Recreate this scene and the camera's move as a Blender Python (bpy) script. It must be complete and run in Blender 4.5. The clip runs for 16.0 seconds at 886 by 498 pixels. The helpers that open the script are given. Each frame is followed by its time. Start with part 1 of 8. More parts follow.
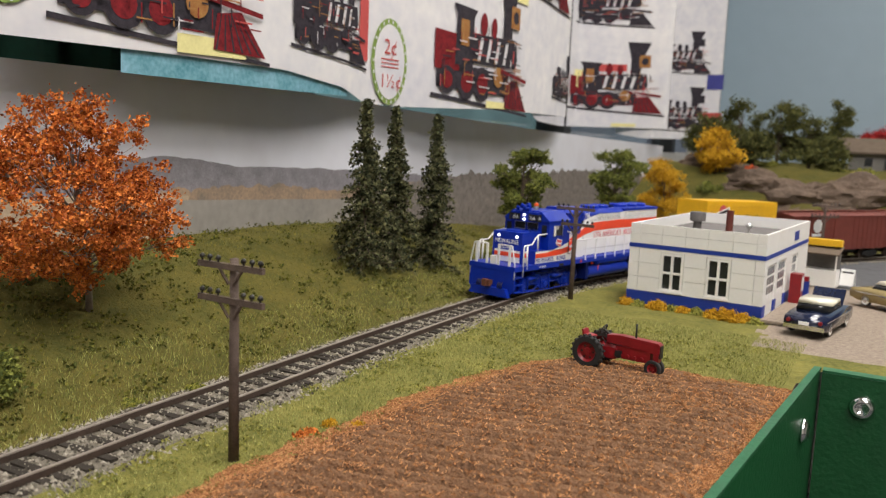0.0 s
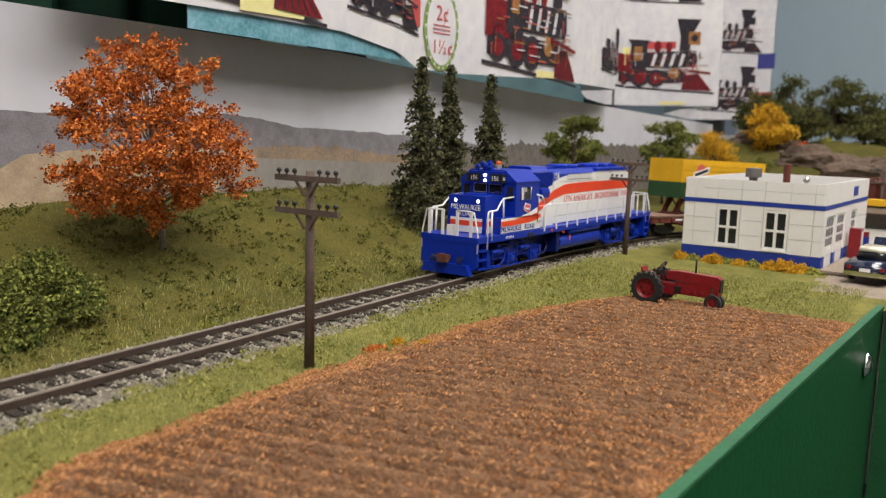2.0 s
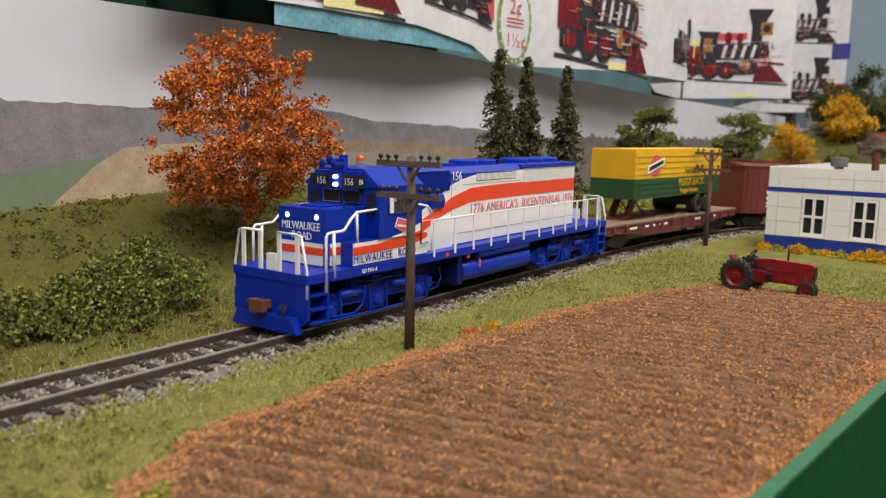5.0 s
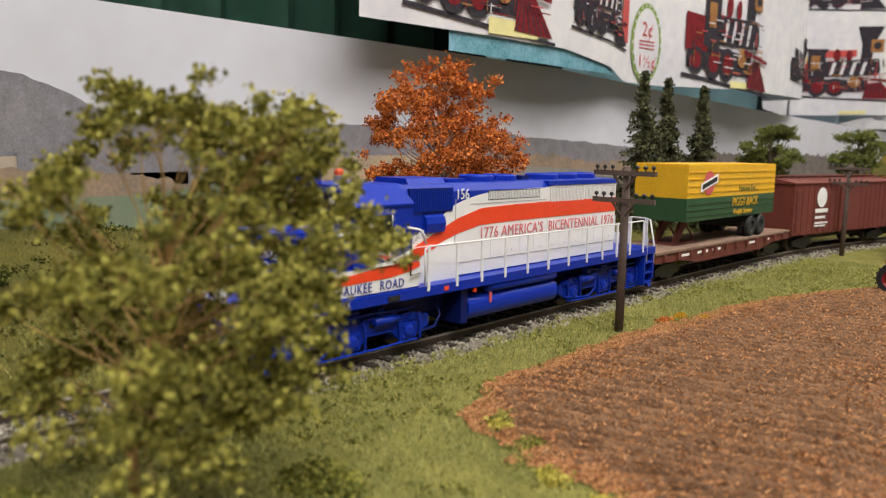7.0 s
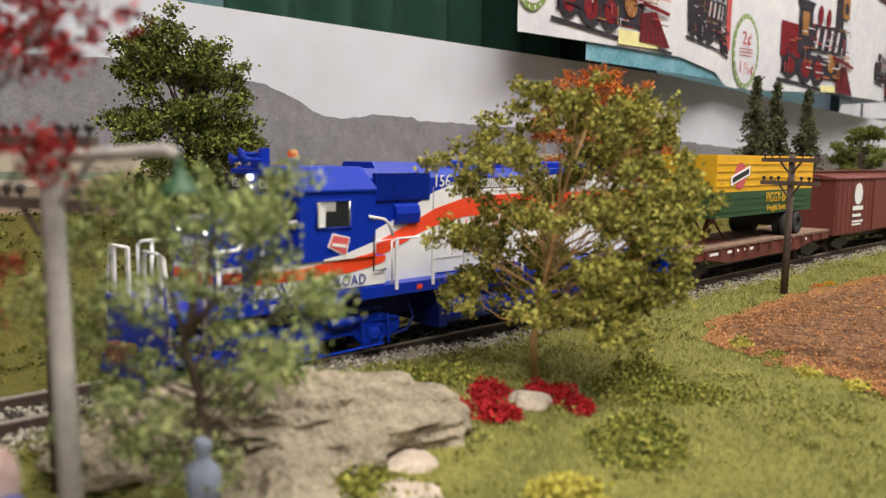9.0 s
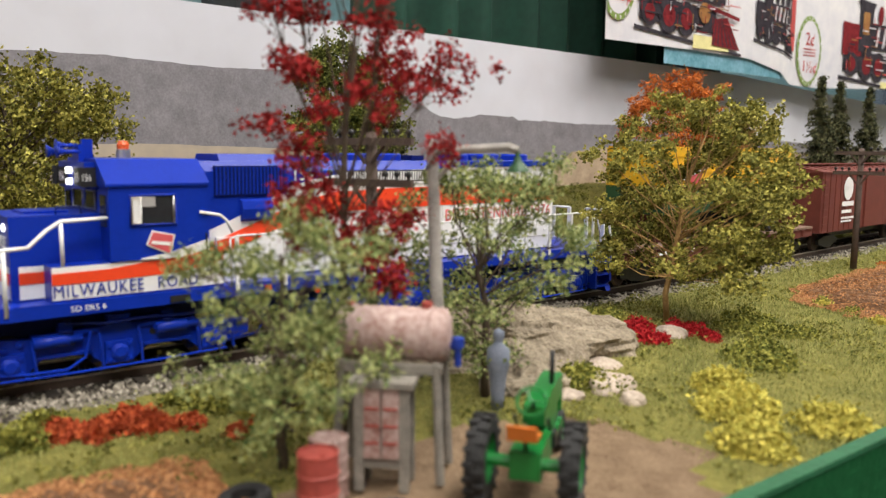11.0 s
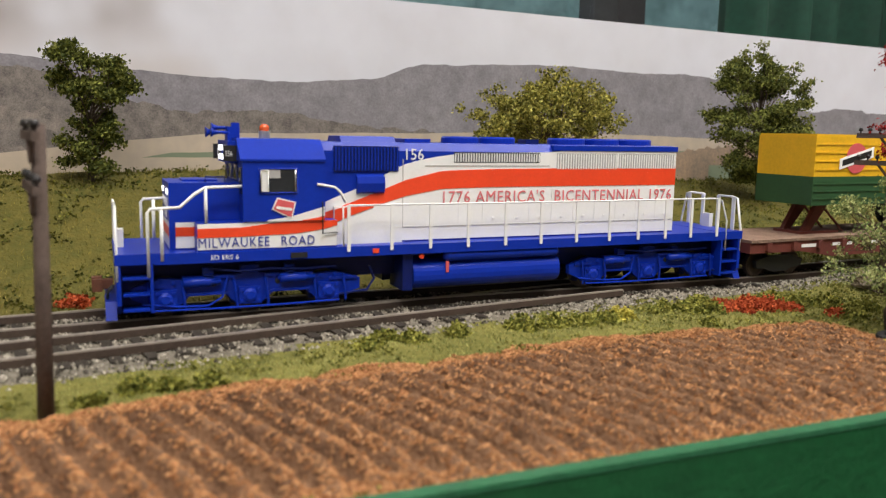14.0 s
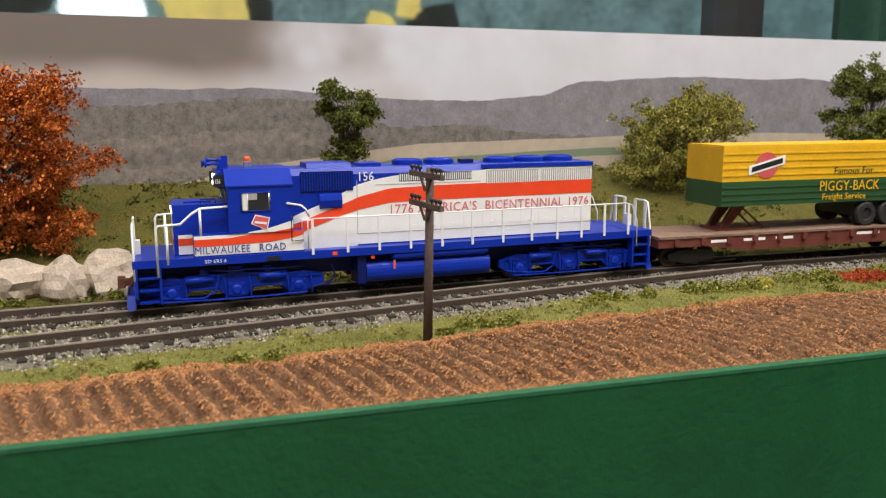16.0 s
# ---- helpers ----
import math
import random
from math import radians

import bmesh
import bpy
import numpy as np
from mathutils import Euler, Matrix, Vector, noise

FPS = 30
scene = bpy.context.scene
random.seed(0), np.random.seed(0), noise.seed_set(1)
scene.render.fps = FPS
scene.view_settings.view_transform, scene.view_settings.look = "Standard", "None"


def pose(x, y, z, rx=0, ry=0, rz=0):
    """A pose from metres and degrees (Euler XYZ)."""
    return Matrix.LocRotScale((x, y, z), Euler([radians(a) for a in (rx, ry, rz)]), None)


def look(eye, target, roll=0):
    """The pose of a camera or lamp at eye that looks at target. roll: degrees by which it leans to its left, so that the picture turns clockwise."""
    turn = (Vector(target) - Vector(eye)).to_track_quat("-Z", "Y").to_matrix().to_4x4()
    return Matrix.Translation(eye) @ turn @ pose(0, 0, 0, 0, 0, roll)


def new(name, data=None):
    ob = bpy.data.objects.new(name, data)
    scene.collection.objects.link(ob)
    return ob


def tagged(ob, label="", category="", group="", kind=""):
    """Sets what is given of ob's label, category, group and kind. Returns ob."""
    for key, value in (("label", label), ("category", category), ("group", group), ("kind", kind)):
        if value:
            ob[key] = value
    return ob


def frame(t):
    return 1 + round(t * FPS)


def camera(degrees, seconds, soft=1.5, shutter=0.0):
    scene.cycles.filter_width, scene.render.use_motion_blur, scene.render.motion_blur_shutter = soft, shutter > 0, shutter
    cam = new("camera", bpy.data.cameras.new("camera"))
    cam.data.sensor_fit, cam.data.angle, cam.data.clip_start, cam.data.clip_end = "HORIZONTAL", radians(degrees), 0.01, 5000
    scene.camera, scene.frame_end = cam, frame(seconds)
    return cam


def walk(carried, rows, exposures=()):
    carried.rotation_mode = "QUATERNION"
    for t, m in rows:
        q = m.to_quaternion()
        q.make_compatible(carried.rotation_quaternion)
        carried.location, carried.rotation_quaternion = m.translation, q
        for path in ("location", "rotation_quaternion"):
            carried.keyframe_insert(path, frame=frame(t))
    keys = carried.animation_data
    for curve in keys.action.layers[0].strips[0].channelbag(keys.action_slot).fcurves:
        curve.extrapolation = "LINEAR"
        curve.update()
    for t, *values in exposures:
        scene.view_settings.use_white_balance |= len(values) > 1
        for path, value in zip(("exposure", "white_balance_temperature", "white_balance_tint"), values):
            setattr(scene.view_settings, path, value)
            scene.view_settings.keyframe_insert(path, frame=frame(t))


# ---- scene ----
cam = camera(57.73, 16.0, soft=1.2)
# a small real aperture, focused on the near side of the train
cam.data.dof.use_dof = True
cam.data.dof.focus_distance = 0.33
cam.data.dof.aperture_fstop = 23.0
PATH = [
    (0, (0.0081, 0.0125, 0.0979), (-0.4862, 0.8714, -0.0363), 2.31),
    (0.5, (0.0079, 0.0091, 0.0889), (-0.4993, 0.8591, -0.0533), 2.01),
    (1, (0.0085, 0.0061, 0.0832), (-0.5110, 0.8483, -0.0609), 1.87),
    (1.5, (0.0085, 0.0023, 0.0778), (-0.5208, 0.8386, -0.0654), 1.77),
    (2, (0.0078, -0.0001, 0.0738), (-0.5312, 0.8301, -0.0684), 1.68),
    (2.5, (0.0076, -0.0008, 0.0724), (-0.5393, 0.8240, -0.0713), 1.57),
    (3, (0.0077, -0.0004, 0.0725), (-0.5456, 0.8199, -0.0722), 1.53),
    (3.2, (0.0075, -0.0001, 0.0726), (-0.5471, 0.8193, -0.0728), 1.52),
    (5.5, (-0.0038, -0.0209, 0.0677), (-0.6190, 0.7542, -0.0761), 1.12),
    (6, (-0.0078, -0.0343, 0.0660), (-0.6414, 0.7265, -0.0748), 1.36),
    (6.5, (-0.0089, -0.0525, 0.0654), (-0.6615, 0.6929, -0.0701), 1.49),
    (7, (-0.0092, -0.0801, 0.0678), (-0.6792, 0.6511, -0.0606), 1.28),
    (7.5, (-0.0117, -0.1024, 0.0650), (-0.6980, 0.6152, -0.0545), 1.17),
    (8, (-0.0153, -0.1231, 0.0634), (-0.7079, 0.5886, -0.0539), 1.51),
    (8.5, (-0.0193, -0.1500, 0.0615), (-0.7107, 0.5619, -0.0617), 1.85),
    (9, (-0.0142, -0.1734, 0.0595), (-0.7224, 0.5228, -0.0578), 0.83),
    (9.5, (-0.0171, -0.1962, 0.0593), (-0.7328, 0.4923, -0.0580), 0.60),
    (9.7, (-0.0168, -0.2029, 0.0594), (-0.7380, 0.4788, -0.0635), 0.72),
    (11.8, (0.0243, -0.2778, 0.0587), (-0.7395, 0.3562, -0.0625), 0.11),
    (12, (0.0272, -0.2873, 0.0593), (-0.7448, 0.3360, -0.0651), -0.00),
    (12.5, (0.0363, -0.3154, 0.0613), (-0.7603, 0.2752, -0.0671), -0.06),
    (13, (0.0439, -0.3461, 0.0608), (-0.7915, 0.1884, -0.0676), -0.14),
    (13.5, (0.0399, -0.3744, 0.0574), (-0.8267, 0.1063, -0.0760), 0.47),
    (14, (0.0381, -0.4079, 0.0588), (-0.8465, 0.0358, -0.0852), 1.13),
    (14.5, (0.0412, -0.4335, 0.0585), (-0.8535, -0.0156, -0.0992), 1.18),
    (15, (0.0534, -0.4616, 0.0600), (-0.8501, -0.0674, -0.1084), 0.68),
    (15.5, (0.0777, -0.4823, 0.0647), (-0.8323, -0.1071, -0.1114), 0.17),
    (16, (0.1151, -0.4961, 0.0787), (-0.8094, -0.1565, -0.0947), -0.17),
]
walk(cam, [(t, look(eye, target, roll)) for t, eye, target, roll in PATH], [(0, 0.05), (6.0, 0.05), (8.0, 0.13), (9.0, 0.21), (12.5, 0.27), (14.0, 0.17), (15.0, 0.12), (16.0, 0.18)])

# ---------------------------------------------------------------- light
world = bpy.data.worlds.new("world")
scene.world = world
world.use_nodes = True
world.node_tree.nodes["Background"].inputs[0].default_value = (0.75, 0.85, 1.0, 1)
world.node_tree.nodes["Background"].inputs[1].default_value = 0.12
scene.view_settings.exposure = 0.0


def ceiling_lamp(x, y, z, sx, sy, watts, colour):
    d = bpy.data.lights.new("ceiling_lamp", "AREA")
    d.shape, d.size, d.size_y, d.energy, d.color = "RECTANGLE", sx, sy, watts, colour
    ob = new("ceiling_lamp_light", d)
    ob.matrix_world = pose(x, y, z)
    return ob


ceiling_lamp(0.35, 0.35, 1.5, 0.5, 1.6, 33.0, (1.0, 0.95, 0.895))
ceiling_lamp(0.9, -0.9, 1.5, 0.5, 1.6, 33.0, (1.0, 0.95, 0.895))
ceiling_lamp(0.5, 1.9, 1.5, 0.5, 1.2, 13.0, (1.0, 0.95, 0.895))


# ---------------------------------------------------------------- materials
def mat(name, colour, rough=0.6, metal=0.0, vary=0.12, scale=60.0, bump=0.0, bscale=None, second=None, isl=0.0, coat=0.0, emit=0.0, spec=0.5):
    """Base colour broken up at two scales, optional second colour, bump in the surface's own size."""
    m = bpy.data.materials.new(name)
    m.use_nodes = True
    nt = m.node_tree
    b = nt.nodes["Principled BSDF"]
    b.inputs["Roughness"].default_value = rough
    b.inputs["Metallic"].default_value = metal
    b.inputs["Specular IOR Level"].default_value = spec if rough < 0.85 else 0.15
    if coat:
        b.inputs["Coat Weight"].default_value = coat
        b.inputs["Coat Roughness"].default_value = 0.15
    tc = nt.nodes.new("ShaderNodeTexCoord")
    n1 = nt.nodes.new("ShaderNodeTexNoise")
    n1.inputs["Scale"].default_value = scale
    n1.inputs["Detail"].default_value = 5
    n1.inputs["Roughness"].default_value = 0.65
    nt.links.new(tc.outputs["Object"], n1.inputs["Vector"])
    n2 = nt.nodes.new("ShaderNodeTexNoise")
    n2.inputs["Scale"].default_value = scale * 9
    n2.inputs["Detail"].default_value = 3
    nt.links.new(tc.outputs["Object"], n2.inputs["Vector"])
    add = nt.nodes.new("ShaderNodeMath")
    add.operation = "MULTIPLY_ADD"
    add.inputs[1].default_value = 0.4
    nt.links.new(n2.outputs["Fac"], add.inputs[0])
    half = nt.nodes.new("ShaderNodeMath")
    half.operation = "MULTIPLY"
    half.inputs[1].default_value = 0.6
    nt.links.new(n1.outputs["Fac"], half.inputs[0])
    nt.links.new(half.outputs[0], add.inputs[2])
    fac = add.outputs[0]
    if isl:
        g = nt.nodes.new("ShaderNodeNewGeometry")
        mx = nt.nodes.new("ShaderNodeMath")
        mx.operation = "MULTIPLY_ADD"
        mx.inputs[1].default_value = isl
        nt.links.new(g.outputs["Random Per Island"], mx.inputs[0])
        sc = nt.nodes.new("ShaderNodeMath")
        sc.operation = "MULTIPLY"
        sc.inputs[1].default_value = 1.0 - isl
        nt.links.new(fac, sc.inputs[0])
        nt.links.new(sc.outputs[0], mx.inputs[2])
        fac = mx.outputs[0]
    ramp = nt.nodes.new("ShaderNodeValToRGB")
    c = Vector(colour)
    d = Vector(second) if second else c * (1 - vary)
    e = c if second else Vector([min(1, v) for v in c * (1 + vary)])
    ramp.color_ramp.elements[0].position, ramp.color_ramp.elements[1].position = 0.32, 0.68
    ramp.color_ramp.elements[0].color = (*d, 1)
    ramp.color_ramp.elements[1].color = (*e, 1)
    nt.links.new(fac, ramp.inputs[0])
    nt.links.new(ramp.outputs[0], b.inputs["Base Color"])
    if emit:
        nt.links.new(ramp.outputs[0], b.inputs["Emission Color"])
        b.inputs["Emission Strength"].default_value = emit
    if bump:
        bn = nt.nodes.new("ShaderNodeTexNoise")
        bn.inputs["Scale"].default_value = bscale or scale * 5
        bn.inputs["Detail"].default_value = 6
        nt.links.new(tc.outputs["Object"], bn.inputs["Vector"])
        bu = nt.nodes.new("ShaderNodeBump")
        bu.inputs["Strength"].default_value = 0.8
        bu.inputs["Distance"].default_value = bump
        nt.links.new(bn.outputs["Fac"], bu.inputs["Height"])
        nt.links.new(bu.outputs[0], b.inputs["Normal"])
    return m


def sky_print(name):
    """Printed cloud sky: pale blue-grey with soft grey cloud, a dark brown-grey cloud bank at its southern end."""
    m = mat(name, (0.66, 0.67, 0.735), 0.65, scale=4, second=(0.55, 0.545, 0.59))
    nt = m.node_tree
    b = nt.nodes["Principled BSDF"]
    base = b.inputs["Base Color"].links[0].from_socket
    tc = nt.nodes.new("ShaderNodeTexCoord")
    warp = nt.nodes.new("ShaderNodeTexNoise")
    warp.inputs["Scale"].default_value = 9
    warp.inputs["Detail"].default_value = 3
    nt.links.new(tc.outputs["Object"], warp.inputs["Vector"])
    sep = nt.nodes.new("ShaderNodeSeparateXYZ")
    nt.links.new(tc.outputs["Object"], sep.inputs[0])

    def ramp_of(sock, a0, a1, weight):
        add = nt.nodes.new("ShaderNodeMath")
        add.operation = "MULTIPLY_ADD"
        add.inputs[1].default_value = weight
        nt.links.new(warp.outputs["Fac"], add.inputs[0])
        nt.links.new(sock, add.inputs[2])
        r = nt.nodes.new("ShaderNodeMapRange")
        r.interpolation_type = "SMOOTHSTEP"
        r.inputs["From Min"].default_value, r.inputs["From Max"].default_value = a0, a1
        nt.links.new(add.outputs[0], r.inputs["Value"])
        return r.outputs["Result"]

    south = ramp_of(sep.outputs["Y"], -0.17, -0.27, 0.30)
    high = ramp_of(sep.outputs["Z"], 0.110, 0.130, 0.035)
    both = nt.nodes.new("ShaderNodeMath")
    both.operation = "MULTIPLY"
    nt.links.new(south, both.inputs[0])
    nt.links.new(high, both.inputs[1])
    mix1 = nt.nodes.new("ShaderNodeMix")
    mix1.data_type = "RGBA"
    nt.links.new(south, mix1.inputs[0])
    nt.links.new(base, mix1.inputs[6])
    mix1.inputs[7].default_value = (0.50, 0.44, 0.41, 1)
    mix2 = nt.nodes.new("ShaderNodeMix")
    mix2.data_type = "RGBA"
    nt.links.new(both.outputs[0], mix2.inputs[0])
    nt.links.new(mix1.outputs[2], mix2.inputs[6])
    mix2.inputs[7].default_value = (0.17, 0.14, 0.125, 1)
    nt.links.new(mix2.outputs[2], b.inputs["Base Color"])
    return m


def glass(name, tint=(0.9, 0.95, 1.0)):
    m = bpy.data.materials.new(name)
    m.use_nodes = True
    b = m.node_tree.nodes["Principled BSDF"]
    b.inputs["Base Color"].default_value = (*tint, 1)
    b.inputs["Roughness"].default_value = 0.05
    b.inputs["Transmission Weight"].default_value = 1.0
    return m


M = {
    "loco_blue": mat("loco_blue", (0.003, 0.026, 0.34), 0.36, vary=0.12, scale=120, spec=0.3),
    # the loco blue darkened: shade under the walkway is put into this colour
    "loco_blue_shaded": mat("loco_blue_shaded", (0.002, 0.009, 0.10), 0.45, vary=0.2, scale=200, spec=0.3),
    "loco_white": mat("loco_white", (0.79, 0.79, 0.775), 0.35, vary=0.04, scale=150, coat=0.2),
    "loco_orange": mat("loco_orange", (0.80, 0.065, 0.018), 0.38, vary=0.08, scale=150),
    "black": mat("black", (0.012, 0.012, 0.013), 0.5, vary=0.3, scale=200),
    "glass_dark": mat("glass_dark", (0.02, 0.022, 0.025), 0.08, vary=0.2, scale=60),
    "silver": mat("silver", (0.65, 0.65, 0.63), 0.3, 0.9, vary=0.1, scale=200),
    "lamp_white": mat("lamp_white", (1.0, 0.98, 0.92), 0.3, vary=0.01, emit=2.5),
    "grille_grey": mat("grille_grey", (0.38, 0.37, 0.36), 0.6, vary=0.1),
    "leaf_moss": mat("leaf_moss", (0.17, 0.16, 0.032), 0.9, scale=40, second=(0.055, 0.065, 0.016), isl=0.5),
    "leaf_verge": mat("leaf_verge", (0.34, 0.32, 0.085), 0.9, scale=40, second=(0.13, 0.14, 0.035), isl=0.5),
    "grille_dark": mat("grille_dark", (0.05, 0.05, 0.055), 0.6, vary=0.2),
    "coupler": mat("coupler", (0.13, 0.045, 0.022), 0.75, vary=0.35, scale=400, bump=0.0002),
    "amber": mat("amber", (0.75, 0.12, 0.03), 0.25, vary=0.1, scale=200),
    "letter_red": mat("letter_red", (0.66, 0.17, 0.18), 0.5, vary=0.1),
    "text_red": mat("text_red", (0.62, 0.10, 0.11), 0.5, vary=0.1),
    "text_blue": mat("text_blue", (0.03, 0.05, 0.30), 0.5, vary=0.1),
    "red_paint": mat("red_paint", (0.22, 0.008, 0.013), 0.35, vary=0.25, scale=250),
    "rail": mat("rail", (0.075, 0.052, 0.040), 0.55, 0.3, vary=0.3, scale=250, bump=0.0001),
    "railhead": mat("railhead", (0.42, 0.37, 0.32), 0.42, 0.5, vary=0.15, scale=200),
    "tie": mat("tie", (0.05, 0.042, 0.034), 0.85, vary=0.45, scale=300, isl=0.4, bump=0.0002),
    "ballast": mat("ballast", (0.28, 0.25, 0.20), 0.95, scale=500, second=(0.085, 0.073, 0.056), bump=0.0011, bscale=1100),
    "stonelets": mat("stonelets", (0.44, 0.40, 0.33), 0.9, scale=300, second=(0.075, 0.065, 0.052), isl=0.8),
    "grass": mat("grass", (0.25, 0.225, 0.06), 0.95, scale=45, second=(0.09, 0.095, 0.025), bump=0.0012, bscale=800),
    "hillgrass": mat("hillgrass", (0.135, 0.11, 0.026), 0.95, scale=38, second=(0.055, 0.06, 0.014), bump=0.0012, bscale=800),
    "blade": mat("blade", (0.43, 0.42, 0.15), 0.9, scale=30, second=(0.15, 0.17, 0.05), isl=0.6),
    "blade_hill": mat("blade_hill", (0.28, 0.23, 0.06), 0.9, scale=30, second=(0.09, 0.09, 0.022), isl=0.6),
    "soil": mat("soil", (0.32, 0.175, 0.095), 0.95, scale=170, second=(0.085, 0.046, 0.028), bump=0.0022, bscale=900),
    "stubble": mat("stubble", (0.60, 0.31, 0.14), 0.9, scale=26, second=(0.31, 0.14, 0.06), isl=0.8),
    "dirt": mat("dirt", (0.27, 0.19, 0.12), 0.95, scale=150, second=(0.13, 0.085, 0.05), bump=0.0009, bscale=900),
    "lot": mat("lot", (0.38, 0.31, 0.25), 0.95, scale=400, second=(0.17, 0.135, 0.105), bump=0.001, bscale=1000),
    "asphalt": mat("asphalt", (0.10, 0.10, 0.105), 0.9, vary=0.25, scale=120),
    "fascia": mat("fascia", (0.009, 0.075, 0.024), 0.36, vary=0.16, scale=14, bump=0.0004, bscale=420),
    "fascia_edge": mat("fascia_edge", (0.016, 0.110, 0.045), 0.6, vary=0.25, scale=120, bump=0.0003, bscale=400),
    "wood_pole": mat("wood_pole", (0.115, 0.085, 0.072), 0.85, vary=0.35, scale=260, bump=0.0003),
    "white_wall": mat("white_wall", (0.80, 0.79, 0.77), 0.5, vary=0.04, scale=60),
    "blue_trim": mat("blue_trim", (0.012, 0.04, 0.30), 0.5, vary=0.1, scale=100),
    "joint_grey": mat("joint_grey", (0.66, 0.65, 0.63), 0.8, vary=0.1),
    "pane_grey": mat("pane_grey", (0.22, 0.23, 0.24), 0.15, vary=0.3, scale=90),
    "roof_grey": mat("roof_grey", (0.16, 0.15, 0.145), 0.9, vary=0.2, scale=120),
    "rock": mat("rock", (0.46, 0.385, 0.28), 0.9, scale=130, second=(0.13, 0.105, 0.075), bump=0.006, bscale=260),
    "stone": mat("stone", (0.60, 0.50, 0.40), 0.9, scale=120, second=(0.28, 0.225, 0.185), bump=0.0008, bscale=300),
    "trunk": mat("trunk", (0.40, 0.25, 0.10), 0.85, vary=0.35, scale=300, bump=0.0002),
    "trunk_grey": mat("trunk_grey", (0.26, 0.22, 0.19), 0.9, vary=0.35, scale=300, bump=0.0002),
    "trunk_dark": mat("trunk_dark", (0.10, 0.075, 0.055), 0.9, vary=0.3, scale=300, bump=0.0002),
    "leaf_orange": mat("leaf_orange", (0.74, 0.235, 0.050), 0.85, scale=60, second=(0.27, 0.062, 0.016), isl=0.65),
    "leaf_olive": mat("leaf_olive", (0.42, 0.38, 0.085), 0.85, scale=60, second=(0.12, 0.12, 0.025), isl=0.65),
    "leaf_dark": mat("leaf_dark", (0.22, 0.235, 0.052), 0.9, scale=60, second=(0.055, 0.07, 0.018), isl=0.65),
    "leaf_fresh": mat("leaf_fresh", (0.44, 0.47, 0.19), 0.85, scale=60, second=(0.13, 0.18, 0.06), isl=0.65),
    "leaf_red": mat("leaf_red", (0.46, 0.035, 0.035), 0.85, scale=60, second=(0.17, 0.012, 0.012), isl=0.65),
    "leaf_flower": mat("leaf_flower", (0.55, 0.03, 0.035), 0.9, scale=90, second=(0.27, 0.008, 0.012), isl=0.6),
    "leaf_rust": mat("leaf_rust", (0.60, 0.13, 0.045), 0.9, scale=90, second=(0.28, 0.045, 0.018), isl=0.6),
    "leaf_yellow": mat("leaf_yellow", (0.66, 0.38, 0.025), 0.85, scale=90, second=(0.34, 0.17, 0.010), isl=0.6),
    "leaf_pale": mat("leaf_pale", (0.62, 0.53, 0.11), 0.9, scale=60, second=(0.36, 0.33, 0.06), isl=0.5),
    "leaf_bush": mat("leaf_bush", (0.36, 0.345, 0.075), 0.9, scale=60, second=(0.10, 0.115, 0.022), isl=0.65),
    "leaf_hill": mat("leaf_hill", (0.13, 0.13, 0.038), 0.9, scale=30, second=(0.03, 0.035, 0.013), isl=0.6),
    "leaf_conifer": mat("leaf_conifer", (0.14, 0.14, 0.065), 0.9, scale=60, second=(0.022, 0.028, 0.014), isl=0.65),
    "tyre": mat("tyre", (0.018, 0.018, 0.018), 0.75, vary=0.3, scale=300),
    "tractor_green": mat("tractor_green", (0.006, 0.16, 0.028), 0.35, vary=0.2, scale=250),
    "seat_orange": mat("seat_orange", (0.6, 0.16, 0.02), 0.5),
    "barrel_red": mat("barrel_red", (0.34, 0.06, 0.045), 0.65, vary=0.3, scale=250, bump=0.0001),
    "weathered": mat("weathered", (0.62, 0.50, 0.46), 0.75, scale=110, second=(0.20, 0.075, 0.055), bump=0.0002),
    "grey_wood": mat("grey_wood", (0.24, 0.22, 0.19), 0.85, vary=0.35, scale=260, bump=0.0002),
    "lamp_wood": mat("lamp_wood", (0.40, 0.37, 0.34), 0.85, vary=0.3, scale=260, bump=0.0003),
    "flatcar_red": mat("flatcar_red", (0.135, 0.030, 0.020), 0.7, vary=0.25, scale=120),
    "deck_wood": mat("deck_wood", (0.23, 0.15, 0.11), 0.85, vary=0.3, scale=160, bump=0.0002),
    "trailer_yellow": mat("trailer_yellow", (0.74, 0.42, 0.012), 0.5, vary=0.12, scale=90),
    "trailer_green": mat("trailer_green", (0.022, 0.075, 0.026), 0.5, vary=0.15, scale=90),
    "boxcar": mat("boxcar", (0.150, 0.032, 0.022), 0.65, vary=0.2, scale=120),
    "car_navy": mat("car_navy", (0.010, 0.016, 0.045), 0.15, vary=0.1, coat=0.6),
    "car_cream": mat("car_cream", (0.78, 0.74, 0.60), 0.2, vary=0.03, coat=0.5),
    "car_gold": mat("car_gold", (0.42, 0.32, 0.13), 0.25, 0.2, vary=0.05, coat=0.5),
    "chrome": mat("chrome", (0.8, 0.8, 0.8), 0.12, 1.0, vary=0.03),
    "sky_photo": sky_print("sky_photo"),
    "hill_photo": mat("hill_photo", (0.275, 0.26, 0.28), 0.75, scale=110, second=(0.145, 0.135, 0.15)),
    "treeline_photo": mat("treeline_photo", (0.26, 0.225, 0.20), 0.75, scale=170, second=(0.065, 0.057, 0.054)),
    "wood_photo": mat("wood_photo", (0.31, 0.265, 0.23), 0.75, scale=200, second=(0.085, 0.075, 0.068)),
    "autumn_photo": mat("autumn_photo", (0.40, 0.27, 0.17), 0.75, scale=55, second=(0.16, 0.135, 0.11)),
